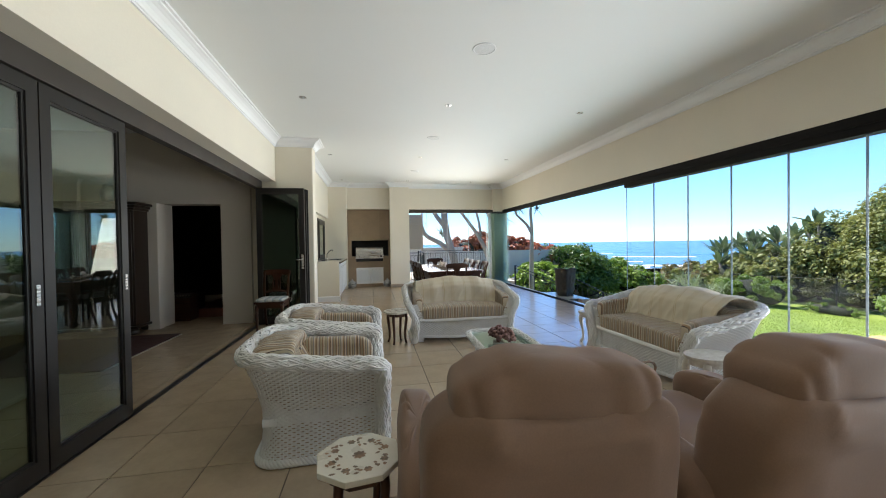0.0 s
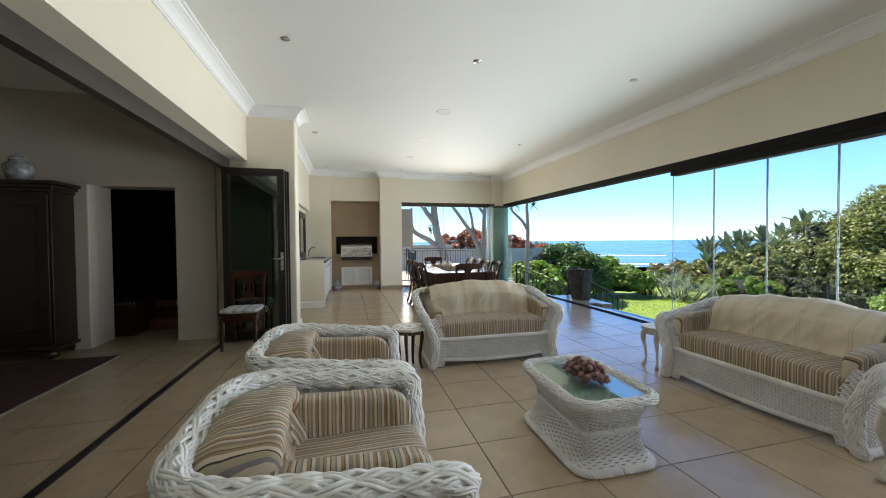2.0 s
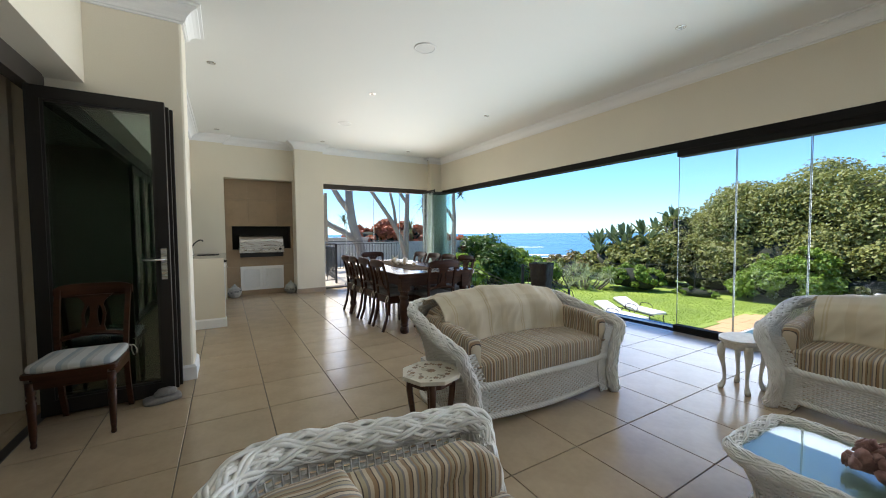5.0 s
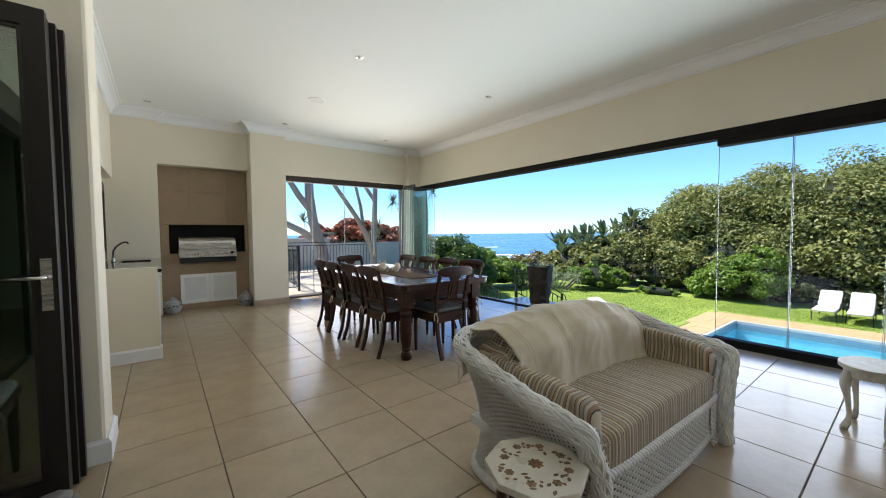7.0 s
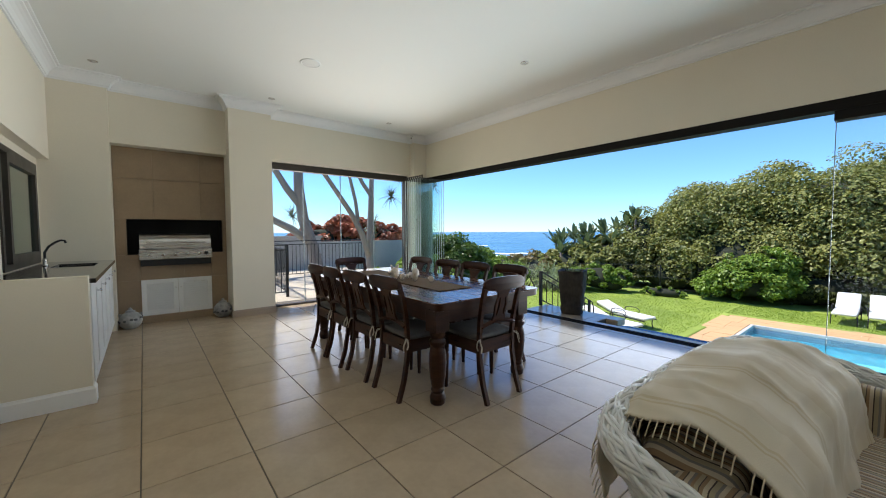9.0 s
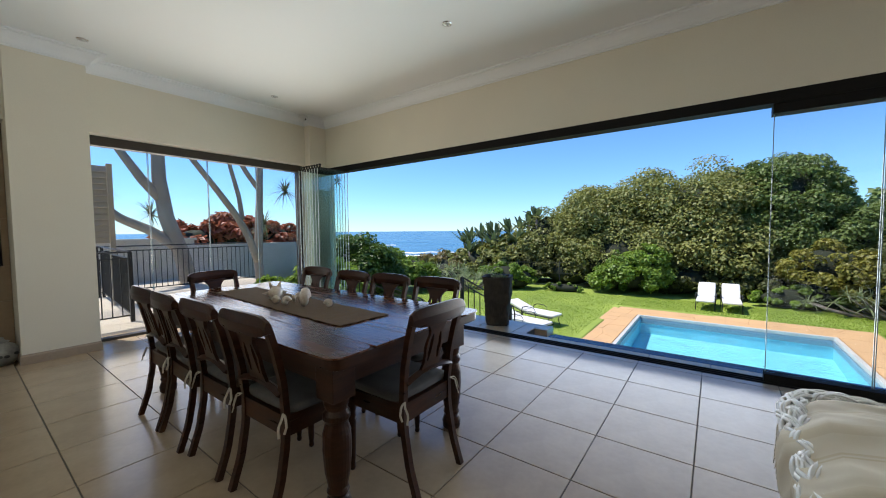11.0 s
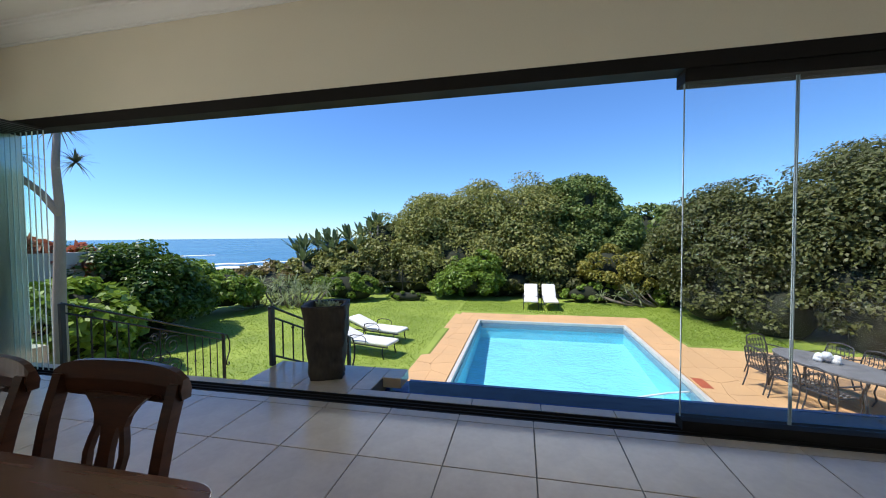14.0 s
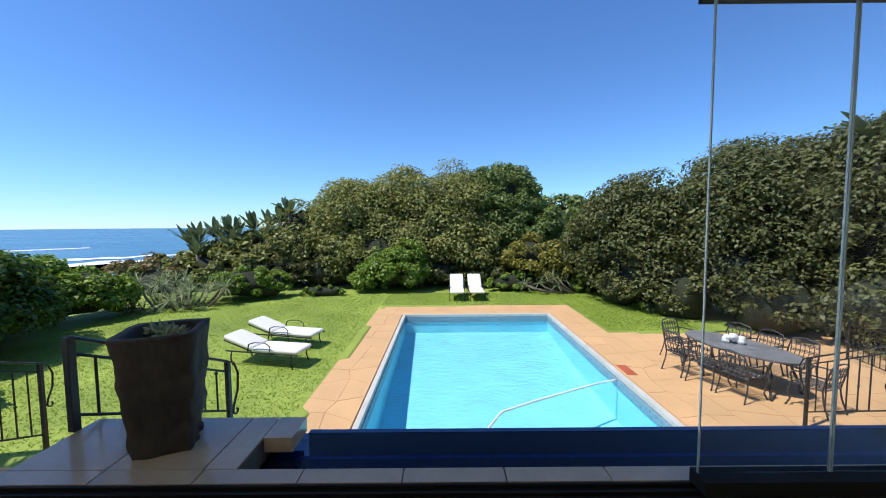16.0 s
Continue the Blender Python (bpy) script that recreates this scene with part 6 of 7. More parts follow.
def stair_rail(m, length, drop, label, panel=True, high=0.92, start=0.0):
    """A wrought-iron handrail along its own x that falls by drop; z = 0 at the foot of the first post."""
    ob = thing("iron_railing", label, "railing", m, "garden railings")
    fall = lambda x: -drop * x / length
    part("first_post", box(-0.022, 0.022, -0.022, 0.022, 0, high, 0.003), M_IRON, ob)
    part("last_post", box(length - 0.02, length + 0.02, -0.02, 0.02, fall(length) - (0.75 if drop else 0), fall(length) + high, 0.003), M_IRON, ob)
    part("handrail", tube([(0, 0, high), (length, 0, high - drop)], 0.02, 8, flat=0.6), M_IRON, ob)
    part("top_bar", tube([(0, 0, high - 0.1), (length, 0, high - 0.1 - drop)], 0.011, 6), M_IRON, ob)
    part("bottom_bar", tube([(0, 0, 0.1), (length, 0, 0.1 - drop)], 0.011, 6), M_IRON, ob)
    curl = [(length, 0, high - drop), (length + 0.08, 0, high - drop - 0.04), (length + 0.13, 0, high - drop - 0.16), (length + 0.12, 0, high - drop - 0.32), (length + 0.06, 0, high - drop - 0.45), (length + 0.045, 0, high - drop - 0.52), (length + 0.08, 0, high - drop - 0.56), (length + 0.11, 0, high - drop - 0.53), (length + 0.1, 0, high - drop - 0.5)]
    part("scroll_end", tube(resample(curl, 24), 0.014, 6, flat=0.6), M_IRON, ob, "curled handrail end", smooth=True)
    n = int(length / 0.13)
    mid = length * 0.5
    for k in range(1, n):
        x = length * k / n
        if panel and abs(x - mid) < 0.40:
            continue
        bm = bmesh.new()
        bar(bm, (x, 0, 0.1 + fall(x)), (x, 0, high - 0.1 + fall(x)))
        if k % 2 == 0:
            bmesh.ops.create_uvsphere(bm, u_segments=8, v_segments=6, radius=0.017, matrix=pose(x, 0, 0.45 + fall(x)))
        part("baluster", bm, M_IRON, ob)
    if panel:
        at = lambda dx, dz: Matrix.Translation((mid + dx, 0, 0.45 + fall(mid + dx) + dz))
        for c, r, s in (((0.17, 0.13), 0.15, 1), ((-0.17, 0.13), 0.15, -1), ((0.2, -0.2), 0.14, -1), ((-0.2, -0.2), 0.14, 1), ((0.07, 0.3), 0.07, 1), ((-0.07, 0.3), 0.07, -1), ((0.07, -0.03), 0.09, -1), ((-0.07, -0.03), 0.09, 1)):
            bm = bmesh.new()
            scroll(bm, c, r, at(0, 0), 1.6, 0 if s > 0 else math.pi, s)
            part("scroll", bm, M_IRON, ob)
        bm = bmesh.new()
        bar(bm, (mid, 0, 0.1 + fall(mid)), (mid, 0, high - 0.1 + fall(mid)))
        part("baluster", bm, M_IRON, ob)
    return ob
stair_rail(pose(4.76, 9.045, 0.0, 0, 0, -9), 1.25, 0.62, "black iron handrail down the garden steps", False, 0.58)
stair_rail(pose(4.6, 11.5, -0.38, 0, 0, 0), 2.17, 0.91, "black iron handrail with scrollwork beside the steps", True, 0.95)
stair_rail(pose(5.6, 1.15, -0.45, 0, 0, 2), 2.5, 1.35, "black iron handrail with scrollwork beside the patio", True, 0.95)
stair_rail(pose(8.0, -1.9, -1.97, 0, 0, -12), 3.0, 0.0, "black iron balustrade beside the patio", True, 0.95)

# carved log planter on the platform
# log tone cut down, so the backlit front's shade sits in the colour
M_LOG = material("weathered_log_shaded", (0.06, 0.045, 0.03), 0.85, scale=7, fine=40, bump=1.0, stretch=(1, 1, 0.35), tint=((0.008, 0.006, 0.004), (0.085, 0.068, 0.05)))
def planter(m):
    ob = thing("planter", "tapered carved wooden log planter with succulents", "planter", m)
    bm = bmesh.new()
    n, rows = 48, 36
    rings = []
    for j in range(rows):
        t = j / (rows - 1)
        ring = []
        for k in range(n):
            a = 2 * math.pi * k / n
            sq = 1 / max(abs(math.cos(a)), abs(math.sin(a))) ** 0.75
            r = (0.145 + 0.055 * t) * sq
            p = Vector((r * math.cos(a), r * math.sin(a), 0.66 * t))
            bump = noise.noise(p * 7) * 0.018 + noise.noise(p * 17) * 0.009
            if math.sin(a) < -0.3:
                bump -= 0.022 * max(0, noise.noise(Vector((p.x * 12, 1.0, p.z * 10)))) * 2.0
            ring.append(bm.verts.new(p + Vector((math.cos(a), math.sin(a), 0)) * bump))
        rings.append(ring)
    rim = []
    for k in range(n):
        v = rings[-1][k].co
        rim.append(bm.verts.new((v.x * 0.78, v.y * 0.78, 0.655)))
    low = [bm.verts.new((v.co.x, v.co.y, 0.58)) for v in rim]
    for a, b in list(zip(rings, rings[1:])) + [(rings[-1], rim), (rim, low)]:
        for k in range(n):
            bm.faces.new((a[k], a[(k + 1) % n], b[(k + 1) % n], b[k]))
    bm.faces.new(rings[0][::-1])
    bm.faces.new(low)
    part("log", bm, M_LOG, ob, smooth=True)
    plants = bmesh.new()
    prn = random.Random(4)
    for k in range(9):
        cx, cy = prn.uniform(-0.1, 0.1), prn.uniform(-0.1, 0.1)
        for j in range(9):
            a, e = j * 2.4, 0.35 + 0.09 * j
            l = prn.uniform(0.05, 0.085)
            d = Vector((math.cos(a) * math.cos(e), math.sin(a) * math.cos(e), math.sin(e)))
            b = Vector((cx, cy, 0.62))
            tube([b, b + d * l * 0.6, b + d * l], [0.008, 0.012, 0.001], 5, plants)
    part("succulents", plants, M_LEAF_G, ob, "grey-green succulent rosettes", smooth=True)["kind"] = "stuff"
    return ob
planter(pose(4.64, 8.375, 0.0, 0, 0, 20))

# sun loungers
M_LCUSH = striped("white_striped_canvas", "X", 0.13, [(0.0, (0.78, 0.77, 0.72)), (0.42, (0.70, 0.68, 0.62)), (0.5, (0.78, 0.77, 0.72)), (0.93, (0.66, 0.63, 0.57))])
def lounger(m, rise, label):
    """A sun lounger along its own y, its head at +y."""
    ob = thing("sun_lounger", label, "sun lounger", m, "sun loungers")
    hinge = Vector((0, 0.25, 0.36))
    tip = hinge + Vector((0, 0.75 * math.cos(rise), 0.75 * math.sin(rise)))
    for s in (-1, 1):
        part("side_rail", tube([(s * 0.3, -0.95, 0.33), (s * 0.3, 0.9, 0.33)], 0.018, 8), M_IRON, ob)
        for y in (-0.8, 0.75):
            part("leg", tube([(s * 0.3, y, 0.33), (s * 0.31, y + 0.02, 0.15), (s * 0.31, y - 0.03, 0.0)], 0.016, 8), M_IRON, ob, smooth=True)
        part("armrest", tube(resample([(s * 0.33, -0.25, 0.33), (s * 0.34, -0.3, 0.5), (s * 0.34, -0.18, 0.58), (s * 0.34, 0.1, 0.58), (s * 0.34, 0.25, 0.53), (s * 0.33, 0.3, 0.33)], 20), 0.017, 8, flat=0.6), M_IRON, ob, smooth=True)
    part("seat_pad", superbox((0, -0.36, 0.385), (0.30, 0.60, 0.05), 0.35, 0.15, 40, 10), M_LCUSH, ob, smooth=True)
    mid = (hinge + tip) / 2 + Vector((0, -0.02 * math.sin(rise), 0.045))
    bp_ = part("back_pad", superbox((0, 0, 0), (0.30, 0.40, 0.05), 0.35, 0.15, 40, 10), M_LCUSH, ob, smooth=True)
    bp_.matrix_world = m @ Matrix.Translation(mid) @ pose(0, 0, 0, math.degrees(rise))
    part("back_frame", tube([(-0.28, 0.25, 0.35), (-0.28, tip.y, tip.z - 0.03), (0.28, tip.y, tip.z - 0.03), (0.28, 0.25, 0.35)], 0.015, 6), M_IRON, ob)
    part("prop", tube([(0.2, tip.y * 0.8, 0.33), (0.2, hinge.y + 0.5 * (tip.y - hinge.y), hinge.z + 0.5 * (tip.z - hinge.z))], 0.01, 6), M_IRON, ob)
    return ob
for x, y, turn, rise in ((11.05, 10.92, -12, 0.32), (12.35, 11.05, -14, 0.32)):
    lounger(pose(x, y, LAWN, 0, 0, turn), rise, "white cushioned sun lounger on black iron on the lawn")
for x, y, turn, rise in ((18.6, 6.23, -91, 0.72), (18.6, 5.41, -89, 0.72)):
    lounger(pose(x, y, LAWN, 0, 0, turn), rise, "white striped sun lounger with its back raised")

# patio table and cast-iron chairs
M_CAST = material("dark_cast_metal", (0.05, 0.05, 0.052), 0.4, vary=0.3, scale=20, fine=120, bump=0.3)
def lattice(bm, w, h, m, n=6):
    """A pierced cast panel of crossing curls."""
    for k in range(n + 1):
        x = -w / 2 + w * k / n
        tube([m @ Vector((x, 0, 0)), m @ Vector((x + 0.02, 0, h / 2)), m @ Vector((x, 0, h))], 0.007, 4, bm)
    for j in range(3):
        z = h * (j + 0.5) / 3
        tube([m @ Vector((-w / 2, 0, z)), m @ Vector((w / 2, 0, z))], 0.007, 4, bm)
    for k in range(n):
        for j in range(3):
            x, z = -w / 2 + w * (k + 0.5) / n, h * (j + 0.5) / 3
            pts = [m @ Vector((x + 0.03 * math.cos(a), 0, z + 0.03 * math.sin(a))) for a in (i * math.pi / 4 for i in range(8))]
            tube(pts, 0.006, 4, bm, closed=True)
def patio_chair(m):
    ob = thing("patio_chair", "dark cast-metal garden chair with a pierced back", "chair", m, "patio chairs")
    bm = bmesh.new()
    lattice(bm, 0.44, 0.36, pose(0, 0.22, 0.47, -12))
    part("back_panel", bm, M_CAST, ob)
    part("back_frame", tube(resample([(-0.24, 0.2, 0.42), (-0.25, 0.24, 0.62), (-0.22, 0.3, 0.85), (0, 0.31, 0.9), (0.22, 0.3, 0.85), (0.25, 0.24, 0.62), (0.24, 0.2, 0.42)], 24), 0.014, 6), M_CAST, ob, smooth=True)
    bm = bmesh.new()
    lattice(bm, 0.44, 0.42, pose(0, -0.22, 0.43, -90))
    part("seat", bm, M_CAST, ob)
    part("seat_frame", tube([(-0.24, -0.23, 0.43), (0.24, -0.23, 0.43), (0.24, 0.21, 0.43), (-0.24, 0.21, 0.43)], 0.013, 6, closed=True), M_CAST, ob)
    for s in (-1, 1):
        part("front_leg", tube(resample([(s * 0.23, -0.22, 0.43), (s * 0.25, -0.26, 0.28), (s * 0.23, -0.23, 0.12), (s * 0.26, -0.28, 0.0)], 14), 0.014, 6), M_CAST, ob, smooth=True)
        part("rear_leg", tube(resample([(s * 0.23, 0.2, 0.43), (s * 0.24, 0.22, 0.25), (s * 0.25, 0.3, 0.0)], 12), 0.014, 6), M_CAST, ob, smooth=True)
        part("armrest", tube(resample([(s * 0.24, 0.25, 0.65), (s * 0.28, 0.1, 0.66), (s * 0.29, -0.15, 0.66), (s * 0.28, -0.22, 0.6), (s * 0.25, -0.2, 0.43)], 18), 0.014, 6), M_CAST, ob, smooth=True)
    return ob
TM = pose(9.92, 0.84, -1.966, 0, 0, 18)
ptab = thing("patio_table", "oval dark cast-metal garden table", "table", TM)
part("tabletop", prism([(1.06 * math.cos(a), 0.54 * math.sin(a)) for a in (2 * math.pi * k / 48 for k in range(48))], 0.70, 0.72, 0.006), material("worn_grey_metal", (0.2, 0.2, 0.2), 0.45, vary=0.35, scale=6, fine=60), ptab, "worn grey table top")
part("rim", tube([(1.05 * math.cos(a), 0.53 * math.sin(a), 0.69) for a in (2 * math.pi * k / 48 for k in range(48))], 0.014, 6, closed=True), M_CAST, ptab)
for sx in (-1, 1):
    for sy in (-1, 1):
        part("leg", tube(resample([(sx * 0.8, sy * 0.36, 0.69), (sx * 0.72, sy * 0.32, 0.5), (sx * 0.8, sy * 0.38, 0.25), (sx * 0.86, sy * 0.42, 0.0)], 16), 0.024, 8), M_CAST, ptab, smooth=True)
pchair = patio_chair(TM @ pose(-0.55, 0.72, 0, 0, 0, 0))
for x, y, turn in ((0.05, 0.74, 4), (0.62, 0.7, -6), (-0.55, -0.74, 180), (0.05, -0.76, 176), (0.62, -0.72, 183), (1.28, 0.0, -90), (-1.28, 0.05, 90)):
    copy_thing(pchair, TM @ pose(x, y, 0, 0, 0, turn))
bm = bmesh.new()
for k in range(7):
    bmesh.ops.create_uvsphere(bm, u_segments=10, v_segments=8, radius=0.075, matrix=pose(0.12 * math.cos(k * 0.9), 0.09 * math.sin(k * 1.3), 0.05 + 0.045 * (k % 3)))
for v in bm.verts:
    v.co += noise.noise_vector(v.co * 14) * 0.02
    v.co.z = max(0, v.co.z)
ob = new("white_coral", mesh_of(bm, "white_coral", M_FOAM, True))
ob.matrix_world = TM @ pose(0.1, 0, 0.7205)
tagged(ob, "lump of white coral on the garden table", "coral")

# ==== plants ====
def leaf_mesh(name, centers, normals, size, material_, seed, long=1.7):
    """Many small pointed leaves, each its own bent quad pair."""
    rs = np.random.RandomState(seed)
    n = len(centers)
    nrm = normals / np.maximum(1e-6, np.linalg.norm(normals, axis=1, keepdims=True))
    rnd = rs.normal(size=(n, 3))
    t = np.cross(nrm, rnd)
    t /= np.maximum(1e-6, np.linalg.norm(t, axis=1, keepdims=True))
    b = np.cross(nrm, t)
    s = size * rs.uniform(0.6, 1.3, size=(n, 1))
    l = s * long * 0.5
    w = s * 0.5
    droop = -0.25 * l * nrm
    v = np.stack([centers - t * l + droop, centers - b * w, centers + t * l + droop, centers + b * w], 1).reshape(-1, 3)
    me = bpy.data.meshes.new(name)
    me.vertices.add(4 * n)
    me.vertices.foreach_set("co", v.ravel())
    me.loops.add(4 * n)
    me.polygons.add(n)
    me.loops.foreach_set("vertex_index", np.arange(4 * n, dtype=np.int32))
    me.polygons.foreach_set("loop_start", np.arange(0, 4 * n, 4, dtype=np.int32))
    me.polygons.foreach_set("loop_total", np.full(n, 4, dtype=np.int32))
    me.materials.append(material_)
    me.update(calc_edges=True)
    return me


SINK = 0.12                                 # lowers the plant masses to fit the camera's view


def bush(name, label, category, blobs, clumps, leaves, size, leaf_mat, seed, core=0.74, trunk=None, spread=0.24, group=""):
    """Foliage built of leafy clumps over a few big rounded masses: blobs of (x, y, z, rx, ry, rz)."""
    rs = np.random.RandomState(seed)
    blobs = [(x, y, z - SINK, rx, ry, rz) for x, y, z, rx, ry, rz in blobs]
    bx = np.array(blobs, float)
    base = Vector((float(bx[:, 0].mean()), float(bx[:, 1].mean()), LAWN))
    ob = thing(name, label, category, Matrix.Translation(base), group)
    area = bx[:, 3] * bx[:, 5] + bx[:, 4] * bx[:, 5] + bx[:, 3] * bx[:, 4]
    pick = rs.choice(len(bx), clumps, p=area / area.sum())
    d = rs.normal(size=(clumps, 3))
    d[:, 2] = np.abs(d[:, 2]) * 0.95 - 0.42
    d /= np.linalg.norm(d, axis=1, keepdims=True)
    c = bx[pick, :3] + d * bx[pick, 3:] * rs.uniform(0.86, 1.04, size=(clumps, 1))
    r = bx[pick, 3:].min(1) * spread * rs.uniform(0.6, 1.35, size=clumps)
    k = rs.choice(clumps, leaves, p=r ** 2 / (r ** 2).sum())
    e = rs.normal(size=(leaves, 3))
    e[:, 2] += 0.35
    e /= np.linalg.norm(e, axis=1, keepdims=True)
    p = c[k] + e * r[k][:, None] * rs.uniform(0.6, 1.08, size=(leaves, 1)) * np.array([1.15, 1.15, 0.8])
    keep = p[:, 2] > LAWN + 0.05
    p, e = p[keep], e[keep]
    nrm = e + rs.normal(size=p.shape) * 0.55 + np.array([0.1, 0.25, 0.75])
    o = np.array(base)
    crown = new("crown", leaf_mesh("crown", p - o, nrm, size, leaf_mat, seed))
    crown.parent = ob
    # solid cores coloured near-black, as the shade between the leaves
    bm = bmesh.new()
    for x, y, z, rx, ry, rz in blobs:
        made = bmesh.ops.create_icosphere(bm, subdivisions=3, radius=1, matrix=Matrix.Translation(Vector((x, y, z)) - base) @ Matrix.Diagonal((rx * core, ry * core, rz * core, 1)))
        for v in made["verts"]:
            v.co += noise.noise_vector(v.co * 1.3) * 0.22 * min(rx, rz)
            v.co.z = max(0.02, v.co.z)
    part("inner_shade_core", bm, M_SHADE_CORE, ob, smooth=True)
    for x, y, h, rad in (trunk or []):
        bm = tube([(x - base.x, y - base.y, 0), (x - base.x + 0.1, y - base.y + 0.1, h * 0.4), (x - base.x - 0.05, y - base.y, h * 0.75), (x - base.x + 0.1, y - base.y - 0.1, h)], [rad, rad * 0.8, rad * 0.6, rad * 0.35], 10)
        for a in range(4):
            tube([(x - base.x - 0.02, y - base.y, h * 0.6), (x - base.x + 0.6 * math.cos(a * 1.6), y - base.y + 0.6 * math.sin(a * 1.6), h * 1.0)], [rad * 0.5, rad * 0.15], 7, bm)
        part("trunk", bm, M_BARK, ob, smooth=True)
    return ob


def spikes(name, label, heads, count, length, width, mat, seed, group="", stems=True, category="plant", lift=0.45):
    """Rosettes of tapering sword leaves on stems: heads of (x, y, z, base z)."""
    prn = random.Random(seed)
    x0, y0, z0, b0 = heads[0]
    base = Vector((x0, y0, b0))
    ob = thing(name, label, category, Matrix.Translation(base), group)
    verts, faces = [], []
    for x, y, z, b in heads:
        h = Vector((x, y, z)) - base
        for k in range(count):
            a = prn.uniform(0, 6.283)
            e = prn.uniform(-0.35, 1.25) if lift < 0.5 else prn.uniform(0.2, 1.35)
            l = length * prn.uniform(0.7, 1.15)
            d = Vector((math.cos(a) * math.cos(e), math.sin(a) * math.cos(e), math.sin(e)))
            side = Vector((-math.sin(a), math.cos(a), 0))
            n0 = len(verts)
            for j in range(5):
                t = j / 4
                p = h + d * l * t + Vector((0, 0, -0.42 * l * t * t * math.cos(e)))
                w = width * (1 - t) ** 0.7 * (0.6 + 0.8 * t if t < 0.4 else 0.95)
                verts += [tuple(p - side * w), tuple(p + Vector((0, 0, -w * 0.5))), tuple(p + side * w)]
            for j in range(4):
                q = n0 + 3 * j
                faces += [(q, q + 1, q + 4, q + 3), (q + 1, q + 2, q + 5, q + 4)]
    me = bpy.data.meshes.new("leaves")
    me.from_pydata(verts, [], faces)
    me.materials.append(mat)
    mesh_part("leaves", me, ob)
    if stems:
        for x, y, z, b in heads:
            q = Vector((x, y, 0)) - Vector((base.x, base.y, 0))
            part("stem", tube([(q.x * 0.6, q.y * 0.6, b - b0), (q.x * 0.85, q.y * 0.85, (z - b) * 0.5 + b - b0), (q.x, q.y, z - b0)], [0.05, 0.04, 0.03], 7), M_BARK, ob, smooth=True)
    return ob


# wooded dune behind the pool
bush("coastal_thicket", "dense rounded olive-green coastal thicket", "thicket",
     [(25.5, 7.6, 0.9, 3.6, 4.6, 3.75), (25.0, 11.8, 0.7, 3.2, 3.2, 3.1), (24.2, 14.6, 0.2, 2.6, 2.4, 2.6), (23.0, 10.2, -0.6, 2.6, 3.6, 2.3), (23.4, 6.0, -0.4, 2.4, 2.4, 2.4), (27.0, 5.2, 0.8, 3, 2.5, 3.2)], 1200, 190000, 0.10, M_LEAF_O, 11, spread=0.2)
bush("broadleaf_tree", "round dense mid-green broadleaf tree", "tree", [(25.2, 3.3, 2.2, 2.5, 2.3, 2.75), (24.6, 2.4, 0.4, 2.5, 2.6, 2.3), (24.2, 4.6, 0.3, 2.0, 1.7, 2.2)], 520, 90000, 0.10, M_LEAF, 12, trunk=[(25.0, 3.2, 3.6, 0.2)], spread=0.2)
bush("light_shrub", "bright green feathery shrub at the lawn's edge", "shrub", [(20.5, 9.2, -0.9, 1.0, 1.4, 0.95), (20.2, 10.3, -1.2, 0.7, 0.8, 0.7), (20.6, 8.6, -0.3, 0.7, 0.75, 0.85), (20.5, 9.7, -0.35, 0.6, 0.6, 0.7)], 190, 21000, 0.085, M_LEAF_L, 13, core=0.62, spread=0.34)
bush("olive_shrub", "olive-yellow rounded shrub beside the lawn", "shrub", [(21.0, 2.2, -0.4, 1.4, 1.5, 1.15), (20.6, 1.2, -0.9, 1.2, 1.2, 1.0)], 120, 12000, 0.09, M_LEAF_Y, 14, spread=0.24)
bush("hedge_bank", "large dark rounded bank of coastal shrubs", "thicket",
     [(17.6, -1.6, 0.5, 2.6, 2.6, 2.7), (20.2, -0.7, 0.1, 2.2, 1.9, 2.1), (15.6, -4.0, 0.7, 2.8, 2.7, 3.3), (13.4, -6.2, 0.6, 2.9, 2.6, 3.6), (16.2, -1.2, -0.7, 1.6, 1.6, 1.3), (11.2, -7.6, 0.6, 3, 2.4, 3.6), (14.2, -2.6, -0.3, 1.5, 1.4, 1.2), (16.9, -0.2, -1.15, 1.3, 0.9, 0.95), (15.0, -1.3, -1.1, 1.3, 1.0, 1.1), (13.2, -2.7, -1.0, 1.4, 1.1, 1.2), (11.6, -4.2, -0.9, 1.4, 1.3, 1.3)], 1500, 205000, 0.082, M_LEAF_H, 15, trunk=[(15.4, -1.0, 1.7, 0.09), (13.2, -3.2, 1.9, 0.08), (12.2, -4.2, 1.9, 0.07)], spread=0.2)
bush("undergrowth", "low dark undergrowth along the foot of the thicket", "thicket", [(22.0, 12.6, -1.1, 1.2, 2.3, 0.95), (21.8, 7.6, -1.2, 1.0, 2.2, 0.85), (22.0, 4.6, -1.1, 1.1, 1.6, 0.95), (21.6, 15.6, -1.15, 1.2, 1.7, 0.9), (21.4, 0.2, -1.1, 1.2, 1.3, 0.9)], 260, 24000, 0.095, M_LEAF_H, 27, spread=0.26)
bush("far_thicket", "low distant green coastal thicket", "thicket", [(36, -3.0, 0.6, 4, 5, 3.0), (34, -9, 0.6, 4, 5, 3.2), (40, 4, 0, 5, 6, 2.6)], 200, 14000, 0.26, M_LEAF, 16)
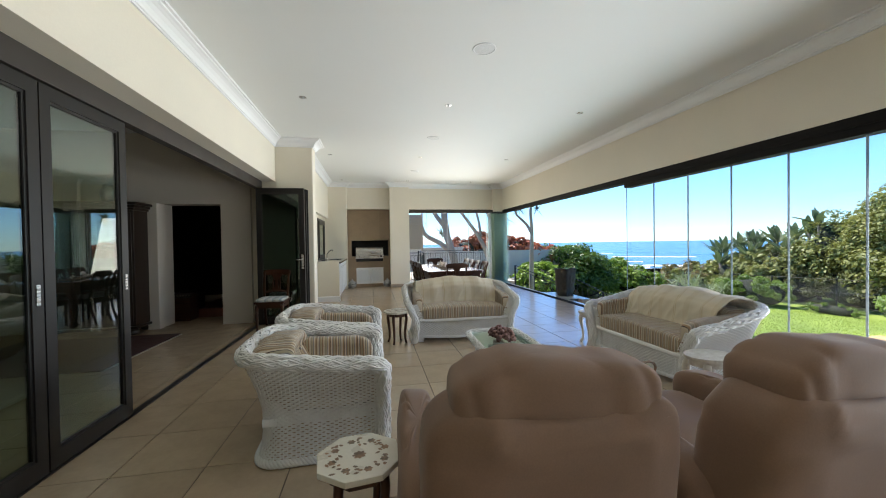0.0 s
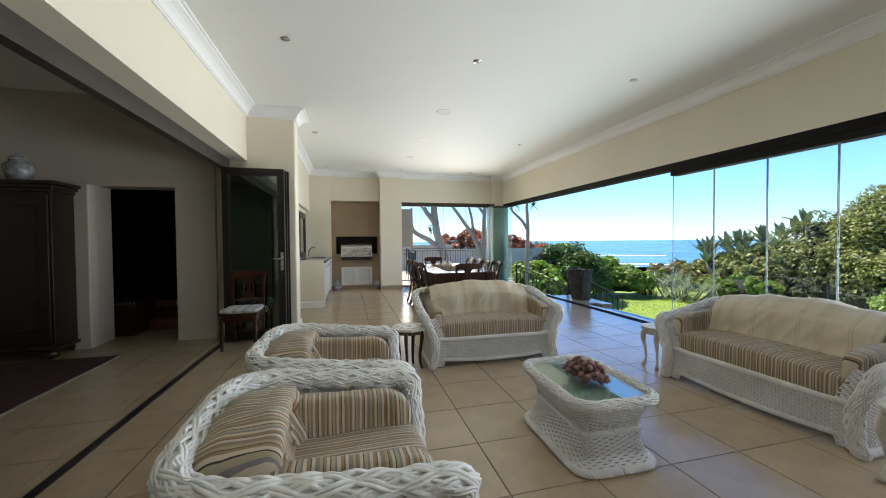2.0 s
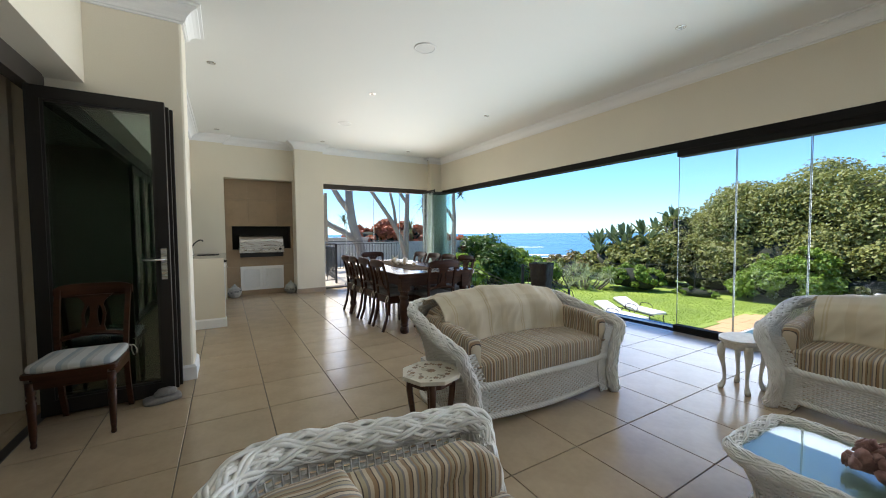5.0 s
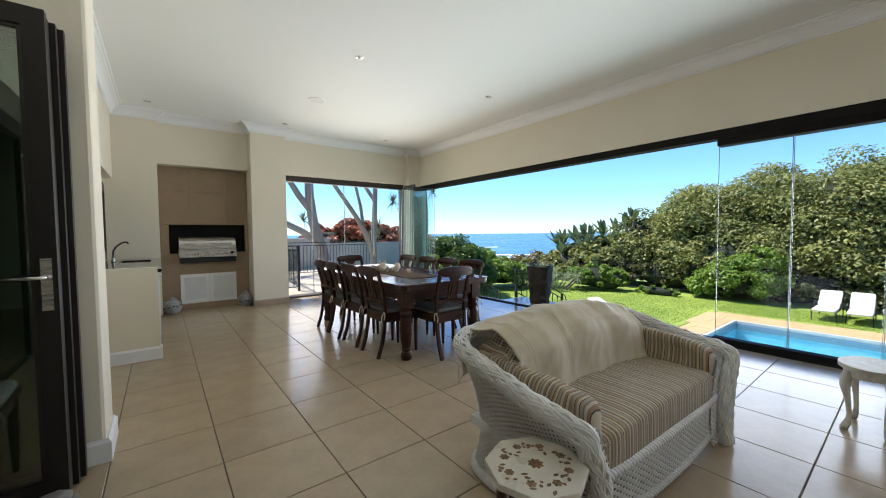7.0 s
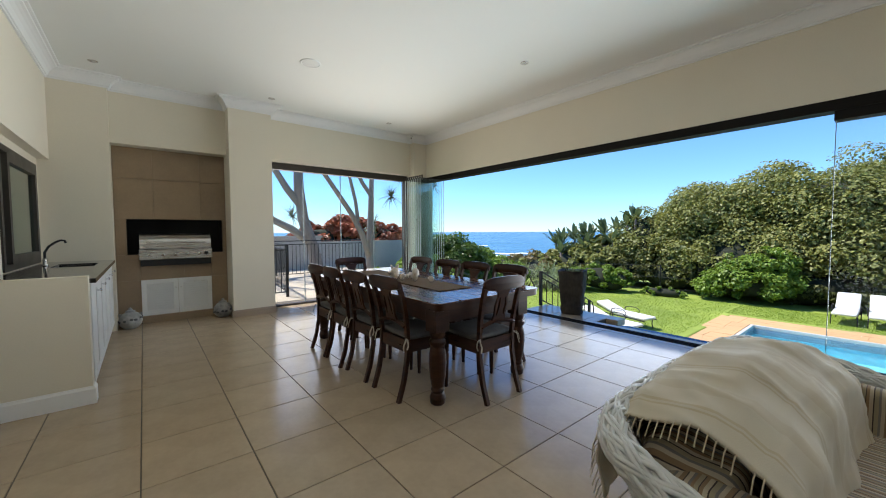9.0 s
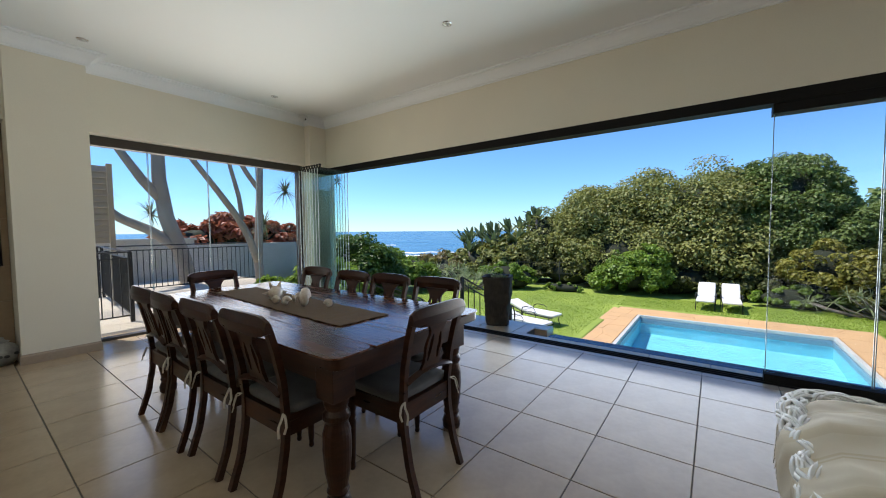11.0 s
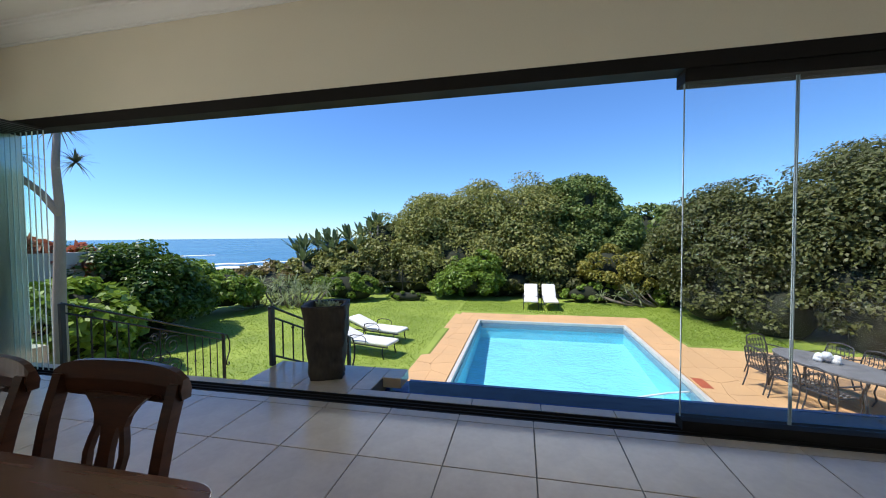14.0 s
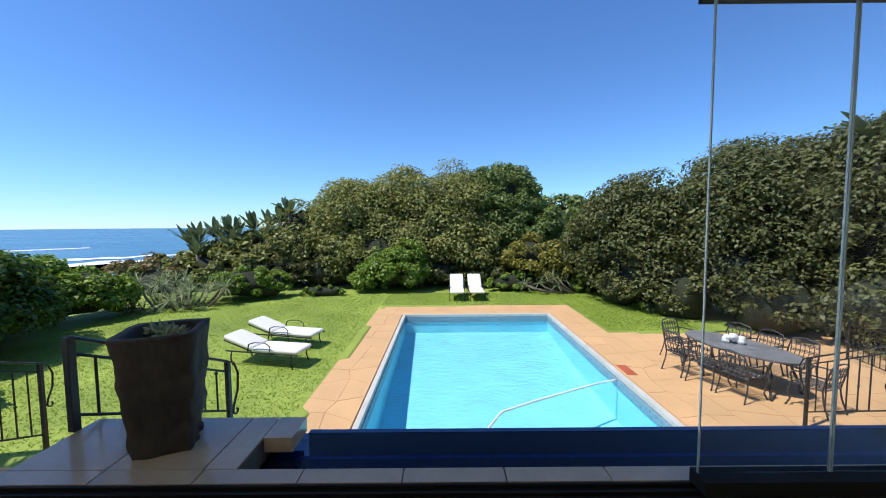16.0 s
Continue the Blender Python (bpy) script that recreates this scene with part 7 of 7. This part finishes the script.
bush("garden_bush", "large dark glossy garden bush beside the steps", "bush",
     [(10.9, 19.5, -0.6, 2.3, 2.4, 1.75), (9.2, 21.6, -0.6, 2.4, 2.4, 1.75), (12.2, 20.1, -1.0, 1.5, 1.6, 1.2)], 420, 56000, 0.10, M_LEAF_M, 17, spread=0.24)
bush("yellow_green_shrub", "yellow-green broad-leaved shrub by the steps", "shrub", [(8.0, 16.8, -0.7, 1.1, 1.2, 1.0)], 60, 3600, 0.15, M_LEAF_L, 18, spread=0.34, core=0.75)
bush("light_shrub", "bright green shrub at the lawn's edge", "shrub", [(15.3, 19.4, -1.0, 1.2, 1.3, 0.95), (14.2, 20.2, -0.8, 1.3, 1.2, 1.1)], 140, 15000, 0.10, M_LEAF_L, 19, spread=0.28)
bush("low_scrub", "low brownish dune scrub", "scrub", [(26, 24, -3.2, 5, 5, 2.6), (22, 21.5, -1.9, 2.6, 3, 1.7), (32, 32, -5.4, 6, 7, 3.4)], 200, 14000, 0.22, M_LEAF_B, 20)
bush("clipped_shrub", "dense bright green low shrub", "shrub", [(18.6, 15.6, -1.2, 0.8, 1.3, 0.75), (18.9, 14.6, -1.3, 0.7, 0.9, 0.65)], 80, 11000, 0.07, M_LEAF_L, 22)
bush("low_fern_bed", "low bright ferns along the lawn's edge", "fern", [(19.2, 12.3, -1.65, 0.4, 1.1, 0.3), (20.2, 3.2, -1.5, 0.5, 1.6, 0.55), (19.6, -0.2, -1.45, 0.5, 1.0, 0.55)], 80, 9000, 0.08, M_LEAF_L, 23)
# wild banana fans on the skyline
def paddles(x, y, z, seed):
    prn = random.Random(seed)
    ob = thing("wild_banana", "wild banana plant with upright paddle leaves", "plant", pose(x, y, LAWN), "wild bananas")
    bm = bmesh.new()
    for k in range(15):
        a = prn.uniform(0, 6.28)
        e = prn.uniform(0.55, 1.45)
        l = prn.uniform(0.8, 1.35)
        d = Vector((math.cos(a) * math.cos(e), math.sin(a) * math.cos(e), math.sin(e)))
        side = Vector((-math.sin(a), math.cos(a), 0))
        o = Vector((0, 0, z - LAWN))
        rows = []
        for j in range(7):
            t = j / 6
            w = 0.14 * math.sin(math.pi * min(1, 0.12 + t * 0.9)) ** 0.6
            p = o + d * l * (0.15 + t) + Vector((0, 0, -0.2 * l * t * t))
            rows.append([bm.verts.new(p - side * w), bm.verts.new(p - Vector((0, 0, 0.04))), bm.verts.new(p + side * w)])
        for r, q in zip(rows, rows[1:]):
            bm.faces.new((r[0], r[1], q[1], q[0])), bm.faces.new((r[1], r[2], q[2], q[1]))
        tube([o, o + d * l * 0.2], 0.02, 5, bm)
    part("leaves", bm, M_LEAF_P, ob)
    part("stem", tube([(0, 0, 0), (0.08, 0, (z - LAWN) * 0.5), (0, 0, z - LAWN + 0.1)], [0.11, 0.09, 0.07], 8), M_BARK, ob, smooth=True)
for k, (x, y, z) in enumerate(((23.2, 15.4, 1.9), (23.4, 16.0, 1.5), (23.3, 16.6, 1.2), (23.0, 17.3, 1.0), (22.6, 18.0, 0.7), (22.9, 18.7, 0.75), (22.8, 19.3, 0.6), (22.4, 20.0, 0.35), (22.7, 20.7, 0.3), (22.0, 16.2, 0.4), (22.0, 18.0, 0.1), (21.6, 19.6, -0.3), (33.0, -5.6, 2.7), (12.6, -4.9, 3.3), (12.4, -5.6, 3.2))):
    paddles(x, y, z, 40 + k)
bush("banana_thicket", "tangled grey-green undergrowth below the wild bananas", "thicket", [(22.6, 16.6, -0.7, 1.8, 1.9, 1.7), (22.4, 19.0, -1.1, 1.7, 2.0, 1.4), (22.2, 21.4, -1.4, 1.6, 1.9, 1.1)], 200, 16000, 0.15, M_LEAF_O, 24)
# aloes and agaves
prn = random.Random(60)
spikes("aloe_clump", "clump of grey-green spiky aloes", [(17.2 + prn.uniform(-1.0, 1.1), 17.0 + prn.uniform(-1.5, 1.4), LAWN + prn.uniform(0.35, 1.15), LAWN) for k in range(26)], 26, 0.75, 0.028, M_LEAF_G, 61, category="aloe")
spikes("aloe_clump", "clump of dry-leaved aloes beside the loungers", [(19.5 + prn.uniform(-0.5, 0.6), 1.4 + prn.uniform(-2.0, 2.3), LAWN + prn.uniform(0.25, 0.85), LAWN) for k in range(16)], 20, 0.5, 0.022, M_LEAF_G, 62, category="aloe")
spikes("flower_bed", "orange-leaved strelitzia clump at the lawn", [(16.2 + prn.uniform(-0.6, 0.4), 18.6 + prn.uniform(-0.6, 0.6), LAWN + 0.1, LAWN) for k in range(7)], 18, 0.9, 0.03, M_LEAF_B, 63, stems=False, category="plant", lift=0.9)
spikes("aloe_clump", "single green aloe under the shrubs", [(14.9, -0.7, LAWN + 0.15, LAWN), (15.6, -0.3, LAWN + 0.15, LAWN)], 24, 0.45, 0.03, M_LEAF_L, 64, stems=False, category="aloe", lift=0.9)

# dragon trees outside the glass end
def dragon_tree(label, branches, heads, seed):
    base = Vector(branches[0][0][0])
    ob = thing("dragon_tree", label, "tree", Matrix.Translation(base), "dragon trees")
    bm = bmesh.new()
    for line, r0, r1 in branches:
        pts = resample(line, 16)
        tube([p - base for p in pts], [r0 + (r1 - r0) * k / 15 for k in range(16)], 10, bm)
    part("trunk", bm, M_BARK_P, ob, "smooth pale grey forked trunk", smooth=True)
    prn = random.Random(seed)
    for x, y, z, l in heads:
        bm = bmesh.new()
        for k in range(60):
            a, e = prn.uniform(0, 6.28), prn.uniform(-0.6, 1.3)
            d = Vector((math.cos(a) * math.cos(e), math.sin(a) * math.cos(e), math.sin(e)))
            side = Vector((-math.sin(a), math.cos(a), 0))
            o = Vector((x, y, z)) - base
            rows = []
            for j in range(5):
                t = j / 4
                p = o + d * l * t + Vector((0, 0, -0.35 * l * t * t))
                w = 0.018 * (1 - t) + 0.001
                rows.append((bm.verts.new(p - side * w), bm.verts.new(p + side * w)))
            for r, q in zip(rows, rows[1:]):
                bm.faces.new((r[0], r[1], q[1], q[0]))
        part("leaf_head", bm, M_LEAF_S, ob)
M_BARK_P = material("pale_smooth_bark", (0.30, 0.26, 0.22), 0.85, vary=0.25, scale=6, bump=0.4, stretch=(1, 1, 0.3))
dragon_tree("tall dragon tree with a leaning pale forked trunk", [
    ([(3.9, 17.0, -0.1), (3.75, 17.0, 0.7), (3.45, 17.0, 1.65), (3.33, 17.0, 2.6), (3.33, 17.0, 3.3), (3.2, 17.0, 4.4)], 0.2, 0.12),
    ([(3.36, 17.0, 2.1), (3.0, 17.0, 2.55), (2.6, 17.0, 3.2), (2.2, 17.0, 4.0)], 0.12, 0.06),
    ([(3.62, 17.0, 0.95), (3.1, 17.0, 1.35), (2.6, 17.0, 1.6), (2.4, 17.0, 1.75), (2.2, 17.0, 2.3)], 0.13, 0.08)],
    [(3.2, 17, 4.5, 0.8), (2.1, 17, 4.1, 0.7), (3.3, 17.6, 1.75, 0.7), (2.15, 17, 2.4, 0.6)], 70)
dragon_tree("dragon tree with slender grey branches", [
    ([(5.25, 16.0, -0.1), (5.2, 16.0, 0.4), (5.25, 16.0, 1.5), (5.3, 16.0, 2.5), (5.35, 16.0, 3.5), (5.7, 16, 4.2)], 0.12, 0.06),
    ([(5.2, 16.0, 0.45), (4.9, 15.9, 1.2), (4.55, 15.8, 1.75), (4.0, 15.7, 2.45), (3.5, 15.6, 3.05), (3.1, 15.5, 3.7)], 0.10, 0.05),
    ([(5.3, 16.0, 2.4), (5.0, 16.0, 2.8), (4.75, 16.0, 3.2), (4.5, 16.0, 3.8)], 0.07, 0.05),
    ([(4.75, 15.85, 1.6), (4.7, 15.9, 2.2), (4.5, 15.9, 3.0), (4.4, 15.9, 3.8)], 0.06, 0.04)],
    [(5.75, 16, 4.3, 0.7), (3.0, 15.5, 3.8, 0.7), (4.5, 16, 3.9, 0.6), (5.8, 15.6, 2.4, 0.6), (5.6, 16.4, 1.5, 0.7)], 71)
dragon_tree("dragon tree with spiky leaf heads beside the steps", [
    ([(6.9, 15.3, -1.9), (6.85, 15.2, 0.0), (6.8, 15.0, 1.8), (6.7, 14.9, 2.6), (6.75, 14.9, 3.3)], 0.13, 0.05),
    ([(6.8, 15.0, 1.7), (6.6, 15.1, 2.1), (6.2, 15.2, 2.5), (6.0, 15.2, 3.0)], 0.07, 0.04)],
    [(6.75, 14.9, 3.35, 0.5), (6.95, 14.8, 2.7, 0.42), (6.3, 15.2, 2.75, 0.45), (6.0, 15.2, 3.05, 0.5)], 72)
bush("red_shrub", "red and green croton shrub along the boundary", "shrub", [(4.9, 19.6, 1.0, 0.9, 0.7, 0.75), (6.3, 19.7, 1.15, 1.0, 0.7, 0.8), (7.8, 19.6, 1.0, 1.0, 0.7, 0.7), (9.2, 19.5, 0.6, 1.0, 0.8, 0.7)], 120, 6000, 0.17, M_LEAF_R, 25, spread=0.36)
bush("light_shrub", "green shrub outside the glass end", "shrub", [(4.7, 13.9, -0.1, 0.6, 0.5, 0.5)], 30, 1800, 0.1, M_LEAF_L, 26, spread=0.35, core=0.7)
bush("light_shrub", "bright shrub beyond the boundary wall", "shrub", [(1.6, 20.6, 0.6, 2.0, 0.9, 0.75), (-1.6, 20.6, 0.6, 2.0, 0.9, 0.7)], 60, 4000, 0.13, M_LEAF_L, 27)

# boundary wall, balustrade and louvred screen beyond the glass end
bwall = structure("wall_boundary", boxes((-2.0, 4.6, 18.6, 18.8, -0.06, 1.05), (4.6, 10.5, 18.6, 18.8, -2.0, 0.9)), material("pale_grey_render", (0.5, 0.48, 0.44), 0.85, vary=0.08), "pale grey rendered boundary wall", "wall")
for k in range(13):
    part("panel", box(-1.8 + k * 0.5, -1.35 + k * 0.5, 18.57, 18.599, 0.05, 0.9, 0.004), bwall.data.materials[0], bwall)
part("coping", box(-2.0, 4.65, 18.54, 18.86, 1.051, 1.12, 0.008), bwall.data.materials[0], bwall)
def balustrade(m, length, label):
    ob = thing("iron_balustrade", label, "railing", m, "terrace balustrades")
    for x in (0, length):
        part("post", box(x - 0.025, x + 0.025, -0.025, 0.025, 0, 1.06, 0.003), M_IRON, ob)
    part("handrail", tube([(0, 0, 1.06), (length, 0, 1.06)], 0.022, 8, flat=0.6), M_IRON, ob)
    part("top_bar", tube([(0, 0, 0.96), (length, 0, 0.96)], 0.012, 6), M_IRON, ob)
    part("bottom_bar", tube([(0, 0, 0.1), (length, 0, 0.1)], 0.012, 6), M_IRON, ob)
    for k in range(1, int(length / 0.11)):
        x = length * k / int(length / 0.11)
        part("baluster", tube([(x, 0, 0.1), (x, 0, 0.96)], 0.008, 6), M_IRON, ob)
balustrade(pose(0.3, 13.1, -0.06), 1.5, "black iron balustrade outside the glass end")
balustrade(pose(1.8, 13.1, -0.06, 0, 0, 85), 3.2, "black iron balustrade outside the glass end")
balustrade(pose(2.0, 16.3, -0.06), 3.3, "black iron balustrade along the terrace")
M_SCREEN = material("weathered_timber", (0.34, 0.29, 0.23), 0.85, vary=0.2, stretch=(0.2, 1, 6))
scr = thing("louvred_screen", "weathered timber louvred screen on posts", "screen", pose(1.6, 15, -0.06))
for x in (-0.75, 0.4):
    part("post", box(x - 0.04, x + 0.04, -0.04, 0.04, 0, 2.62, 0.004), M_SCREEN, scr)
for k in range(13):
    bm = box(-0.71, 0.36, -0.006, 0.006, -0.065, 0.065)
    bmesh.ops.transform(bm, matrix=pose(0, 0, 1.22 + k * 0.108, -30), verts=bm.verts[:])
    part("slat", bm, M_SCREEN, scr)
fence = thing("garden_fence", "dark green wire fence at the end of the lawn", "fence", None)
for k, (x, y) in enumerate(((16.4, 18.7), (19.6, 15.0), (20.4, 12.9), (20.9, 10.8))):
    part("post", tube([(x, y, LAWN), (x, y, LAWN + 1.45)], 0.03, 8), M_IRON, fence)
bm = bmesh.new()
for (a, b) in (((16.4, 18.7), (19.6, 15.0)), ((19.6, 15.0), (20.4, 12.9)), ((20.4, 12.9), (20.9, 10.8))):
    for z in (0.2, 0.8, 1.4):
        tube([(a[0], a[1], LAWN + z), (b[0], b[1], LAWN + z)], 0.008, 4, bm)
part("wires", bm, M_IRON, fence)

# grass tufts near the paving and the terrace
def turf(n, seed):
    rs = np.random.RandomState(seed)
    x, y = rs.uniform(7.6, 19.5, n), rs.uniform(9.36, 18.5, n)
    x2, y2 = rs.uniform(13.3, 19.3, n // 3), rs.uniform(-0.8, 1.9, n // 3)
    x3, y3 = rs.uniform(17.0, 19.8, n // 3), rs.uniform(1.9, 9.3, n // 3)
    x, y = np.r_[x, x2, x3], np.r_[y, y2, y3]
    h, a = rs.uniform(0.02, 0.042, len(x)), rs.uniform(0, 6.28, len(x))
    w = 0.012
    z = np.array([land(u, v) for u, v in zip(x, y)])
    p0 = np.c_[x - w * np.cos(a), y - w * np.sin(a), z]
    p1 = np.c_[x + w * np.cos(a), y + w * np.sin(a), z]
    p2 = np.c_[x + rs.normal(0, 0.035, len(x)), y + rs.normal(0, 0.035, len(x)), z + h]
    v = np.stack([p0, p1, p2], 1).reshape(-1, 3)
    m = len(x)
    me = bpy.data.meshes.new("grass_blades")
    me.vertices.add(3 * m)
    me.vertices.foreach_set("co", v.ravel())
    me.loops.add(3 * m)
    me.polygons.add(m)
    me.loops.foreach_set("vertex_index", np.arange(3 * m, dtype=np.int32))
    me.polygons.foreach_set("loop_start", np.arange(0, 3 * m, 3, dtype=np.int32))
    me.polygons.foreach_set("loop_total", np.full(m, 3, dtype=np.int32))
    me.materials.append(M_BLADE)
    me.update(calc_edges=True)
    tagged(new("grass", me), "short green lawn grass blades", "grass", "", "stuff")
turf(42000, 5)

# ==== floor tiles ====
T = 0.505
bm = bmesh.new()
add_box(bm, -T / 2 + 0.003, T / 2 - 0.003, -T / 2 + 0.003, T / 2 - 0.003, -0.012, 0.0, bevel=0.002, segments=1)
tile_mesh = mesh_of(bm, "tile", M_TILE)
floor_ob = bpy.data.objects["floor"]
rest = bmesh.new()
for i in range(-12, 9):
    for j in range(-5, 25):
        x, y = (i - 0.5) * T, (j - 0.5) * T
        inside = x > -1.9
        if x > 4.2 or y > 11.9 or (x < -1.9 and y > 10.2):
            continue
        if -1.7 < x and 0.3 < y < 11.6:
            t = new("tile", tile_mesh)
            t.parent, t.location = floor_ob, (x, y, 0)
        else:
            add_box(rest, x - T / 2 + 0.003, x + T / 2 - 0.003, y - T / 2 + 0.003, y + T / 2 - 0.003, -0.012, 0.0)
for j in range(-5, 24):
    add_box(rest, 4.043, 4.127, (j - 1) * T + 0.003, j * T - 0.003, -0.012, 0.0)
part("outer_tiles", rest, M_TILE, floor_ob)["kind"] = "stuff"
